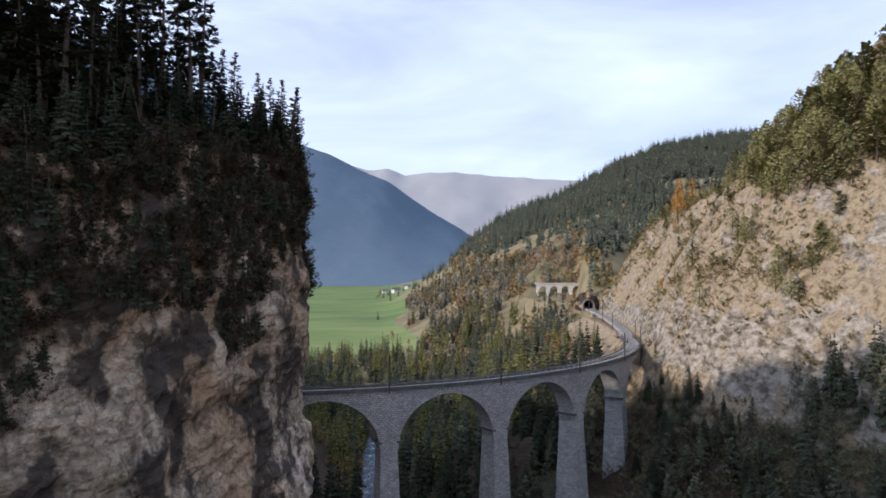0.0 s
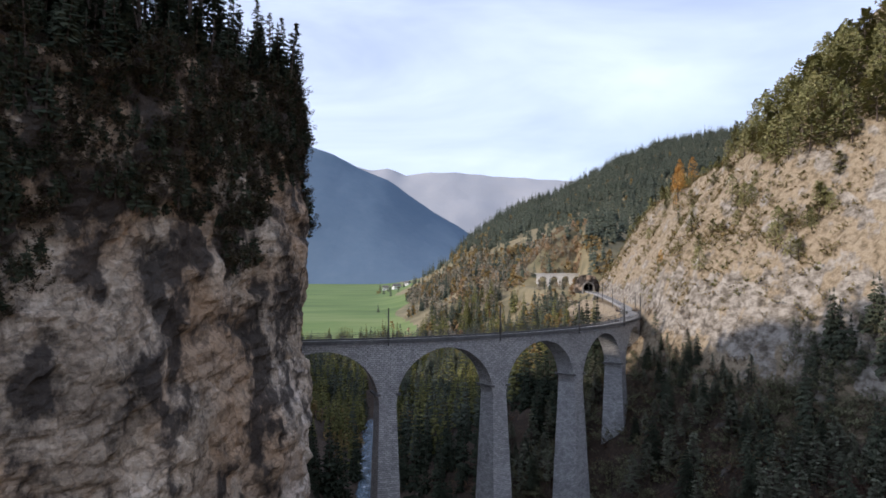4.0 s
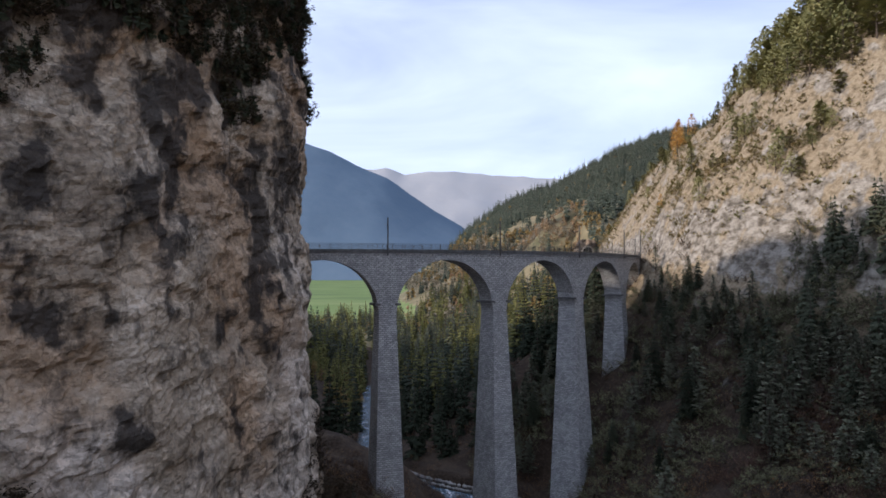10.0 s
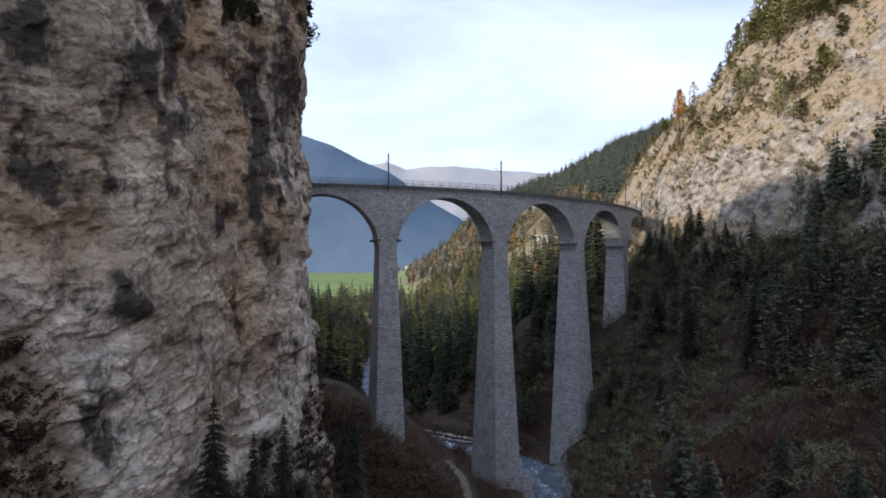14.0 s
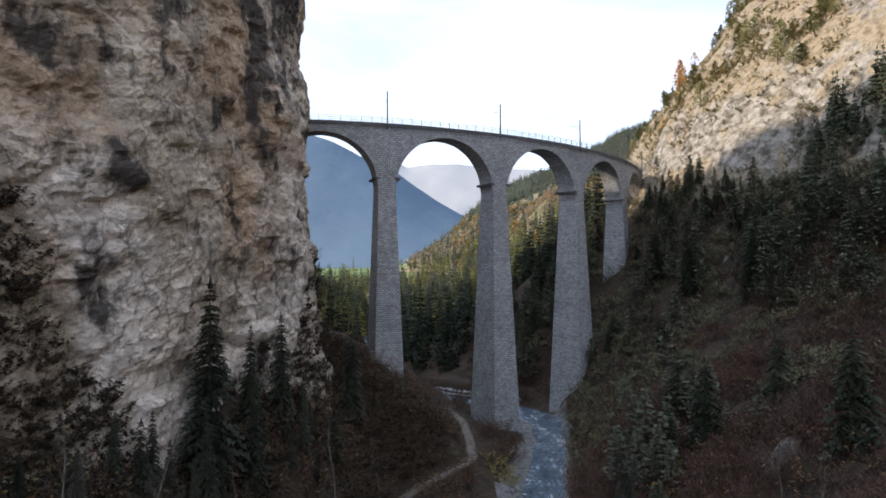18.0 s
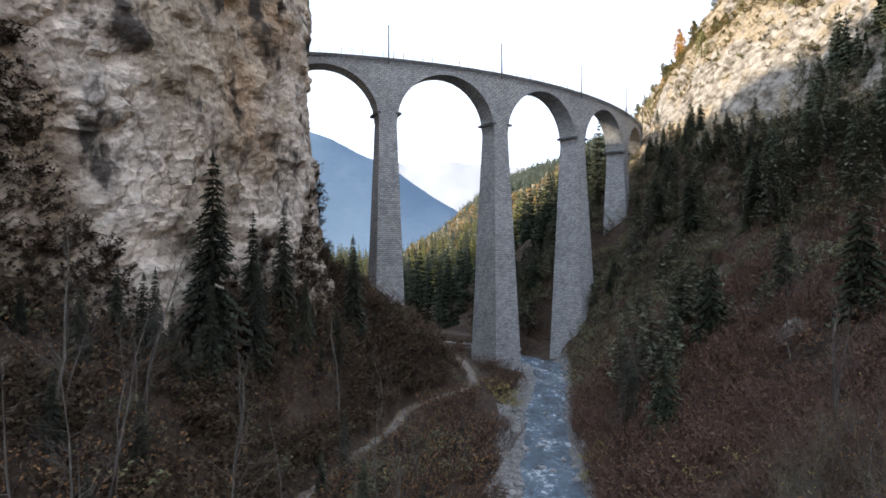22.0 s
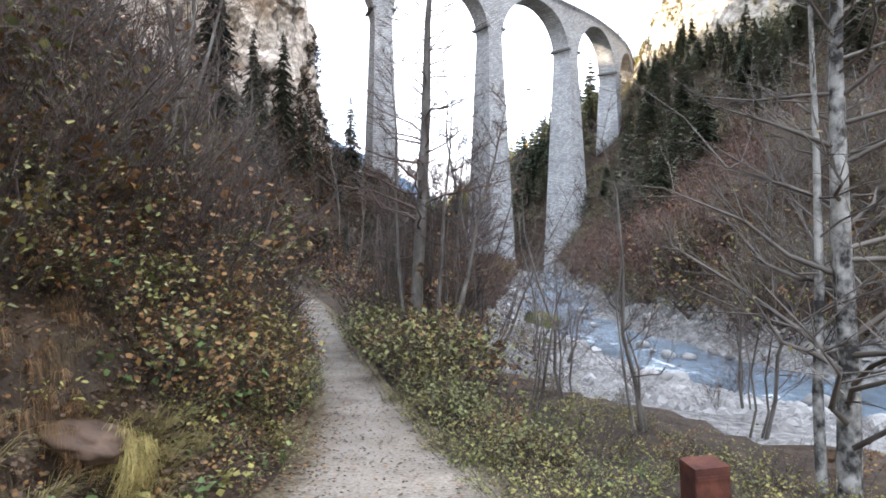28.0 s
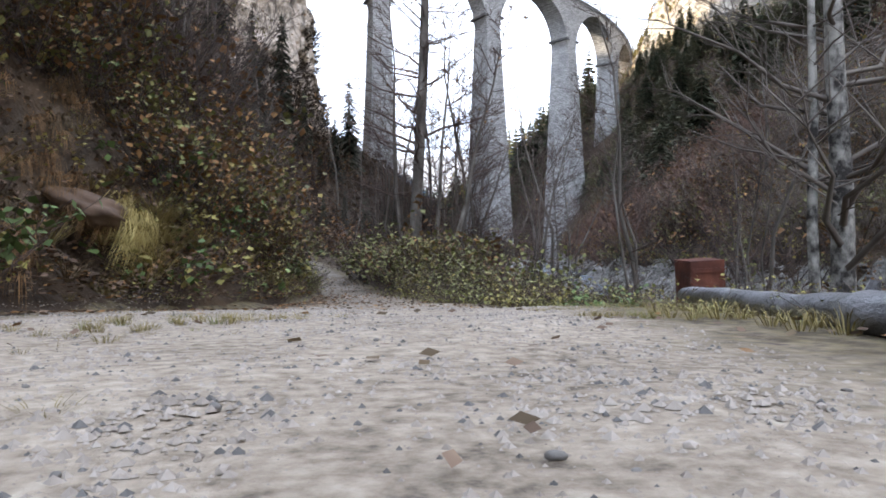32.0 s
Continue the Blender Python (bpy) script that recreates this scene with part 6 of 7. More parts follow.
# ---- railway beyond the viaduct ----
def arched_gallery():
    g = tagged(new("arched_gallery"), "pale stone railway gallery with round arches", "viaduct")
    bm = bmesh.new()
    n, pitch, r, h = 4, 8.8, 3.2, 8.2
    for i in range(n):
        prev = None
        for k in range(13):
            u = -pitch / 2 + pitch * k / 12
            z0 = 3.4 + math.sqrt(max(0, r * r - u * u)) if abs(u) < r else -6
            ring = [bm.verts.new((i * pitch + u, y, z)) for y, z in ((-2, z0), (2, z0), (2, h), (-2, h))]
            if prev:
                for q in range(4):
                    bm.faces.new((prev[q], prev[(q + 1) % 4], ring[(q + 1) % 4], ring[q]))
            prev = ring
    part("arcade", bm, M_PALESTONE, g)
    bm = bmesh.new()
    box(bm, pose(1.5 * pitch, 0, h + 0.35), n * pitch + 2, 4.8, 0.7)
    part("parapet", bm, M_PALESTONE, g)
    g.matrix_basis = pose(76.5, 522, 64.8, 0, 0, 6)


M_PALESTONE = material("pale_limestone", [(0.48, 0.46, 0.42), (0.66, 0.64, 0.60), (0.76, 0.74, 0.70)], 1.2, 6, 0.9, 0.3)
M_MASONRY_PLAIN = material("portal_stone", [(0.10, 0.093, 0.083), (0.19, 0.175, 0.155), (0.28, 0.26, 0.23)], 1.2, 6, 0.9, 0.3)
# near black: the darkness inside the tunnel is put into the colour
M_DARK = material("tunnel_dark", [(0.008, 0.008, 0.008), (0.015, 0.015, 0.015)], 1, 2, 1.0, 0)
arched_gallery()


def tunnel_portal():
    t = tagged(new("tunnel_portal"), "round stone tunnel mouth in the rock", "tunnel")
    bm = bmesh.new()
    for k in range(15):
        a0, a1 = math.pi * (k + 0.03) / 15, math.pi * (k + 0.97) / 15
        vs = [bm.verts.new((rr * math.cos(a), y, 1.8 + rr * math.sin(a))) for y in (-1.0, 1.0) for rr, a in ((2.3, a0), (2.3, a1), (2.75, a1), (2.75, a0))]
        for f in ((0, 1, 2, 3), (7, 6, 5, 4), (0, 4, 5, 1), (1, 5, 6, 2), (2, 6, 7, 3), (3, 7, 4, 0)):
            bm.faces.new([vs[i] for i in f])
    for sx in (-1, 1):
        box(bm, pose(sx * 2.53, 0, 0.4), 0.45, 2.0, 2.9)
    part("arch_ring", bm, M_MASONRY_PLAIN, t)
    bm = bmesh.new()
    prev = None
    for y in (0.5, 14):
        ring = [bm.verts.new((2.35 * math.cos(math.pi * k / 12), y, 1.8 + 2.35 * math.sin(math.pi * k / 12))) for k in range(13)]
        ring = [bm.verts.new((2.35, y, -1))] + ring + [bm.verts.new((-2.35, y, -1))]
        if prev:
            for a in range(len(ring) - 1):
                bm.faces.new((prev[a], prev[a + 1], ring[a + 1], ring[a]))
        prev = ring
    bm.faces.new(prev)
    part("bore", bm, M_DARK, t)
    # rock shoulder round the mouth
    s = Shape()
    rng = random.Random(4)
    n = 18
    for side in range(n):
        a0, a1 = math.pi * 1.2 * side / n - 0.3, math.pi * 1.2 * (side + 1) / n - 0.3
        for q in range(2):
            r0, r1 = 2.65 + q * 1.9, 2.65 + (q + 1) * 1.9
            y0, y1 = 0.3 + q * 0.8, 0.3 + (q + 1) * 0.8

            def rp(r, a, y):
                w = 0 if r < 2.8 else 0.9
                return Vector((r * math.cos(a) + w * float(vnoise(r, a * 3, 0, 2)), y + w * float(vnoise(r, a * 3, 5, 2)), 1.8 + r * math.sin(a) + w * float(vnoise(r, a * 3, 9, 2))))
            s.quad(rp(r0, a0, y0), rp(r0, a1, y0), rp(r1, a1, y1), rp(r1, a0, y1), 0)
    v, tt, _ = s.arrays()
    ob = new("rock_face", tri_mesh("rock_face", v, tt, None, [M_ROCK]))
    ob.parent = t
    t.matrix_basis = pose(67.0, 313, 66.2, 0, 0, 4)


tunnel_portal()
for k, (x, y, z) in enumerate(((60.3, 240, 64.0), (63.3, 268, 65), (64, 296, 66))):
    copy_thing(first, pose(x, y, z - 0.2, 0, 0, 185))


# ---- the river's stones ----
def stone_mesh(name, rng, mat, flat=0.65, sub=2):
    bm = bmesh.new()
    bmesh.ops.create_icosphere(bm, subdivisions=sub, radius=0.5)
    o = Vector((rng.uniform(0, 50), rng.uniform(0, 50), rng.uniform(0, 50)))
    for v in bm.verts:
        k = 1 + 0.38 * noise.noise(v.co * 1.7 + o) + 0.14 * noise.noise(v.co * 4.5 + o)
        v.co = Vector((v.co.x * k, v.co.y * k * 0.85, v.co.z * k * flat))
    return mesh_of(bm, name, mat, sub > 1)


M_BOULDER = material("grey_river_stone", [(0.09, 0.085, 0.08), (0.18, 0.17, 0.16), (0.32, 0.31, 0.29)], 1.4, 8, 0.85, 0.5, 5, (0.32, 0.68), vary=0.15, bump_dist=0.05)
M_MOSS = material("mossy_stone", [(0.035, 0.045, 0.012), (0.09, 0.10, 0.03), (0.20, 0.19, 0.14)], 1.6, 8, 0.95, 0.6, 6, (0.35, 0.70))


def river_stones():
    rng = random.Random(61)
    ms = [stone_mesh("boulder", rng, M_BOULDER) for _ in range(5)]
    for k in range(110):
        # rip-rap on the far bank, behind the piers
        u, row = (k % 55) / 55, k // 55
        y = 160 + 22 * u + rng.uniform(-0.15, 0.15)
        x = float(river_x(y)) + float(river_half(y)) + 0.5 + row * 1.2 + rng.uniform(-0.3, 0.3)
        ob = tagged(new("boulder", rng.choice(ms)), "pale grey boulder in the bank wall", "boulder", "boulders of the bank wall")
        s = rng.uniform(0.9, 1.5)
        ob.matrix_basis = pose(x, y, float(river_z(y)) + 0.25 + row * 0.75, rng.uniform(-20, 20), rng.uniform(-20, 20), rng.uniform(0, 360))
        ob.scale = (s, s, s)
    for k in range(170):
        y = rng.uniform(14, 150)
        side = rng.choice((-1, -1, 1, 0, 0))
        x = float(river_x(y)) + (side * (float(river_half(y)) + rng.uniform(-1.0, 1.4)) if side else rng.uniform(-0.9, 0.9) * float(river_half(y)))
        ob = tagged(new("river_boulder", rng.choice(ms)), "wet grey boulder in the shallow river", "boulder", "boulders in the river")
        s = rng.uniform(0.25, 0.8) if side == 0 else rng.uniform(0.35, 1.2)
        ob.matrix_basis = pose(x, y, float(river_z(y)) - 0.05 if side == 0 else ground_at(x, y) + 0.05, rng.uniform(-20, 20), rng.uniform(-20, 20), rng.uniform(0, 360))
        ob.scale = (s, s, s)
    for x, y, s in ((4.9, 39, 2.0), (13.2, 42.5, 2.4), (3.6, 30, 1.2)):
        ob = tagged(new("mossy_boulder", stone_mesh("mossy_boulder", rng, M_MOSS, 0.6, 3)), "moss-covered boulder standing in the river", "boulder")
        ob.matrix_basis = pose(x, y, float(river_z(y)) + 0.1, 0, 0, rng.uniform(0, 360))
        ob.scale = (s, s, s)
    # shingle
    bits = []
    for q in range(4):
        sh = Shape()
        o = [Vector((rng.uniform(0.6, 1) * a, rng.uniform(0.6, 1) * b, rng.uniform(0.4, 0.7) * c)) for a, b, c in ((1, 0, 0), (0, 1, 0), (-1, 0, 0), (0, -1, 0), (0, 0, 1))]
        for a in range(4):
            sh.tri(o[a], o[(a + 1) % 4], o[4])
        bits.append(sh)
    spots = []
    while len(spots) < 9000:
        y = rng.uniform(12, 130) if rng.random() < 0.4 else rng.uniform(9, 40)
        side = -1 if rng.random() < 0.7 else 1
        x = float(river_x(y)) + side * (float(river_half(y)) + rng.uniform(-0.8, (8.0 if y < 20 else 5.0 if y < 32 else 3.2) if side < 0 else 1.4))
        spots.append((x, y, x, y))
    zs = land(np.array([a[0] for a in spots]), np.array([a[1] for a in spots]))
    spots = [(a[0], a[1], z - 0.01, rng.uniform(0, 6.28), rng.uniform(0.06, 0.28), 1, rng.randrange(4)) for a, z in zip(spots, zs)]
    joined("river_shingle", bits, spots, [M_BOULDER], "loose grey shingle along the river", "shingle")


river_stones()


def broken_slab(name, rng, mat):
    """A weathered ledge with planar breaks."""
    bm = bmesh.new()
    bmesh.ops.create_icosphere(bm, subdivisions=4, radius=0.5)
    planes = [(Vector((rng.gauss(0, 1), rng.gauss(0, 1), rng.gauss(0, 0.8))).normalized(), rng.uniform(0.26, 0.42)) for _ in range(11)]
    o = Vector((rng.uniform(0, 50), rng.uniform(0, 50), 3))
    for v in bm.verts:
        c = v.co * (1 + 0.3 * noise.noise(v.co * 2.2 + o))
        for nrm, d in planes:
            e = c.dot(nrm) - d
            if e > 0:
                c -= nrm * e
        v.co = c * (1 + 0.16 * noise.noise(c * 6 + o) + 0.1 * noise.noise(c * 15 + o))
    return mesh_of(bm, name, mat, False)


def outcrops():
    """Bare slabs that break through the brush of the right slope."""
    rng = random.Random(64)
    ms = [broken_slab("rock_outcrop", rng, M_OUTCROP) for _ in range(4)]
    spots = [(57, 102), (55.5, 104), (54, 100), (48, 76), (45.5, 74), (43, 72), (50, 79), (46, 80), (47.7, 98.6), (44, 94), (58, 116), (60, 122), (52, 112), (41, 66), (38, 63), (62, 131), (56, 138), (49, 142), (53, 128), (47, 120), (36, 108), (33, 68)]
    for k, (x, y) in enumerate(spots):
        ob = tagged(new("rock_outcrop", ms[k % 4]), "pale grey rock slab breaking through slope brush", "rock", "outcrops on the shaded slope")
        ob.matrix_basis = pose(x, y, ground_at(x, y) - 0.25, rng.uniform(-15, 15), rng.uniform(-60, -35), rng.uniform(-30, 30))
        q = rng.uniform(1.6, 3.6)
        ob.scale = (q * rng.uniform(1.2, 2.0), q * 0.7, q * 0.7)


M_OUTCROP = material("weathered_outcrop", [(0.06, 0.052, 0.045), (0.17, 0.15, 0.13), (0.30, 0.27, 0.235)], 0.9, 10, 0.95, 0.9, 2.5, (0.34, 0.66), vary=0.1, bump_dist=0.25)
outcrops()


# ---- the landing place ----
def pebbles():
    rng = random.Random(71)
    ms = [stone_mesh("pebble", rng, M_PEBBLE, 0.6, 1) for _ in range(4)] + [stone_mesh("pebble", rng, M_DARKPEBBLE, 0.55, 2) for _ in range(2)]
    for k in range(230):
        y = 3.3 + 4.8 * rng.random() ** 1.6
        x = rng.uniform(-3.3, 0.0)
        ob = new("pebble", ms[rng.randrange(6) if rng.random() < 0.6 else rng.randrange(4)])
        s = rng.uniform(0.009, 0.02) if rng.random() < 0.92 else rng.uniform(0.02, 0.03)
        ob.parent = path_ob
        ob.matrix_basis = pose(x, y, ground_at(x, y) + 0.03 + s * 0.12 + 0.02 * float(fbm(x * 1.1, y * 1.1, 0, 3, 15)), rng.uniform(-15, 15), rng.uniform(-15, 15), rng.uniform(0, 360))
        ob.scale = (s, s, s)
    bits = []
    for q in range(4):
        sh = Shape()
        o = [Vector((rng.uniform(0.6, 1) * a, rng.uniform(0.6, 1) * b, rng.uniform(0.4, 0.7) * c)) for a, b, c in ((1, 0, 0), (0, 1, 0), (-1, 0, 0), (0, -1, 0), (0, 0, 1))]
        for a in range(4):
            sh.tri(o[a], o[(a + 1) % 4], o[4])
        bits.append(sh)
    n = 42000
    ys = 3.0 + 5.5 * np.array([rng.random() ** 1.5 for _ in range(n)])
    xs = np.array([rng.uniform(-3.4, -0.15) for _ in range(n)])
    zs = land(xs, ys) + 0.03 + 0.02 * fbm(xs * 1.1, ys * 1.1, 0, 3, 15)
    spots = [(x, y, z - 0.002, rng.uniform(0, 6.28), rng.choice((0.004, 0.005, 0.006, 0.008, 0.012)) * rng.uniform(0.7, 1.3), 1, rng.randrange(4)) for x, y, z in zip(xs, ys, zs)]
    joined("gravel_bits", bits, spots[: n * 6 // 7], [M_PEBBLE], "fine pale gravel on the turning place", "gravel")
    joined("gravel_bits", bits, spots[n * 6 // 7:], [M_DARKPEBBLE], "fine dark gravel on the turning place", "gravel")


M_PEBBLE = material("pale_pebble", [(0.18, 0.155, 0.13), (0.28, 0.245, 0.21), (0.38, 0.34, 0.30)], 20, 4, 0.9, 0.3, vary=0.15)
M_DARKPEBBLE = material("dark_pebble", [(0.06, 0.057, 0.054), (0.11, 0.105, 0.10), (0.18, 0.165, 0.15)], 20, 4, 0.85, 0.3, vary=0.15)
pebbles()


def log_barrier():
    lg = tagged(new("log_barrier"), "smooth dark grey weathered log lying on short posts", "log")
    bm = bmesh.new()
    line = [Vector((0.16, 3.6, 4.26)), Vector((0.36, 4.8, 4.25)), Vector((0.62, 6.1, 4.22)), Vector((1.13, 8.38, 4.15))]

    def at(t):
        k = min(2, int(t * 3))
        return line[k].lerp(line[k + 1], t * 3 - k)

    pts, rad = [], []
    for k in range(31):
        t = k / 30
        pts.append((at(max(0, t - 0.07)) + at(t) + at(min(1, t + 0.07))) / 3 + Vector((0.012 * math.sin(t * 13), 0, 0.01 * math.sin(t * 9))))
        rad.append(0.070 - 0.010 * t + 0.014 * math.exp(-((t - 0.30) / 0.025) ** 2) + 0.003 * math.sin(t * 37))
    tube(bm, pts, rad, 16)
    for v in bm.verts:
        v.co += v.co.normalized() * 0.006 * noise.noise(v.co * 9)
    part("trunk", bm, M_LOG, lg, smooth=True)
    for t in (0.12, 0.86):
        p = at(t)
        bm = bmesh.new()
        tube(bm, [Vector((p.x, p.y, ground_at(p.x, p.y) - 0.3)), Vector((p.x, p.y, p.z - 0.05))], [0.055, 0.05], 10)
        part("post", bm, M_DARKBARK, lg)
    bm = bmesh.new()
    p = at(0.31)
    tube(bm, [p + Vector((0, 0, 0.05)), p + Vector((0.02, 0, 0.105))], [0.028, 0.016], 9)
    part("knot", bm, M_LOG, lg)


M_LOG = material("weathered_dark_log", [(0.014, 0.011, 0.009), (0.035, 0.034, 0.038), (0.065, 0.066, 0.075), (0.15, 0.152, 0.165)], 5, 12, 0.33, 0.8, 9, (0.36, 0.64), stretch=(1.6, 0.7, 1.6), spec=0.5, coarse=1.1, coarse_mix=0.55, bump_dist=0.03)
log_barrier()


def rusty_box():
    rb = tagged(new("rusty_box"), "rust-red steel box standing in the weeds", "box")
    w, d, h, t = 0.34, 0.32, 0.46, 0.012
    for nm, m, size in (("front_panel", pose(0, -d / 2, h / 2), (w, t, h)), ("back_panel", pose(0, d / 2, h / 2), (w, t, h)), ("side_panel", pose(-w / 2, 0, h / 2), (t, d - t, h)), ("side_panel", pose(w / 2, 0, h / 2), (t, d - t, h)), ("lid", pose(0, 0, h + 0.01, 2, 0, 0), (w + 0.012, d + 0.012, 0.014))):
        bm = bmesh.new()
        box(bm, m, *size)
        bmesh.ops.bevel(bm, geom=list(bm.edges), offset=0.004, segments=1)
        part(nm, bm, M_RUST, rb)
    bm = bmesh.new()
    box(bm, pose(0, -d / 2 - 0.012, h * 0.82), w * 0.96, 0.012, 0.04)
    part("stiffener", bm, M_RUST, rb)
    rb.matrix_basis = pose(1.66, 9.3, 3.98, 2, -3, 6)


M_RUST = material("rusted_steel", [(0.03, 0.011, 0.008), (0.075, 0.024, 0.015), (0.13, 0.045, 0.025)], 5, 8, 0.9, 0.5, 20, (0.32, 0.68), bump_dist=0.02)
rusty_box()


def clear_of_eye(x, y, r=1.3):
    return math.hypot(x + 0.5, y - 1.8) > r + 1.2


# birch by the river, alders by the path
def near_trees():
    rng = random.Random(81)
    b = split_thing("grey_alder", bare_tree(10, rng, 0.27, 260, 0.05, r0=0.125, first=0.08, up=0.45, n_limb=64, sway=0.25), [M_GREYBARK, M_TWIG_GREY, M_LEAF_GOLD], ["trunk", "crown", "foliage"], "mottled pale grey alder with leafless spreading branches", "tree", "")
    b.matrix_basis = pose(3.6, 10.2, ground_at(3.6, 10.2) - 0.1, 0, 0, 70)
    c = split_thing("grey_alder", bare_tree(8, rng, 0.2, 120, 0.05, r0=0.062, first=0.2, up=0.7, n_limb=34, sway=0.4), [M_GREYBARK, M_TWIG_GREY, M_LEAF_GOLD], ["trunk", "crown", "foliage"], "slim pale grey alder beside a thicker one", "tree", "")
    c.matrix_basis = pose(3.4, 10.35, ground_at(3.4, 10.35) - 0.1, 0, 0, 10)
    a = split_thing("black_alder", bare_tree(14, rng, 0.2, 60, 0.07, r0=0.165, first=0.25, up=0.3, n_limb=62, sway=0.2, twig=0.009, taper=(1.15, 1.05, 1, 0.88, 0.6, 0.35, 0.08)), [M_DARKBARK, M_TWIG, M_LEAF_BROWN], ["trunk", "crown", "foliage"], "tall dark leafless alder beside the footpath", "tree", "")
    a.matrix_basis = pose(-1.46, 23.0, ground_at(-1.46, 23.0) - 0.1, 0, 2.2, 0)
    for x, y, h, tip in ((-1.9, 23.3, 9.5, -1), (-1.0, 22.6, 8.5, 5), (-0.6, 21.0, 8, 13)):
        ob = split_thing("black_alder", bare_tree(h, rng, 0.22, 30, 0.07, r0=0.07, first=0.25, up=0.6, n_limb=34, sway=0.5, twig=0.008), [M_DARKBARK, M_TWIG, M_LEAF_BROWN], ["trunk", "crown", "foliage"], "thin dark alder stem standing close to a thick one", "tree", "")
        ob.matrix_basis = pose(x, y, ground_at(x, y) - 0.1, 0, tip, 0)
    thin = [split_thing("young_alder", bare_tree(7, rng, 0.22, 14, 0.08, r0=0.05, stems=3, first=0.15, up=0.8, n_limb=18), [M_DARKBARK, M_TWIG, M_LEAF_BROWN], ["trunk", "crown", "foliage"], "thin dark leafless alder sapling", "tree", "saplings along the path") for _ in range(3)]
    spots = [(-0.4, 24.3, 8, 4), (0.4, 25.6, 7, 10), (-2.3, 25.2, 6, -5), (0.9, 23.2, 6.5, 24), (1.6, 16, 5, 8), (2.3, 13.4, 5.5, -10), (0.7, 14.2, 4, 12), (4.4, 13.8, 5, 10), (5.8, 17.5, 5, 0), (-5.2, 13.8, 6, -4),
             (-6.2, 16.8, 8, 5), (-8.2, 15.2, 9, 0), (-5.6, 10.2, 6, -14), (-7.5, 11.8, 8, -4), (-9.5, 12, 9, 5), (-4.9, 19, 5, 5), (-6.8, 21, 7, -3), (-0.9, 25.2, 9, 3), (0.2, 24.0, 9.5, -4), (-1.9, 24.6, 8, 2), (0.9, 26.4, 8, 6), (1.8, 20, 5, 5), (3.2, 24, 5, 15), (-3.0, 28.5, 6, 0)]
    for k, (x, y, h, tip) in enumerate(spots):
        m = pose(x, y, ground_at(x, y) - 0.1, rng.uniform(-4, 4), tip, rng.uniform(0, 360) if abs(tip) < 9 else 0)
        ob = thin[k] if k < 3 else copy_thing(thin[k % 3], m)
        ob.matrix_basis = m
        ob.scale = (h / 7,) * 3


near_trees()


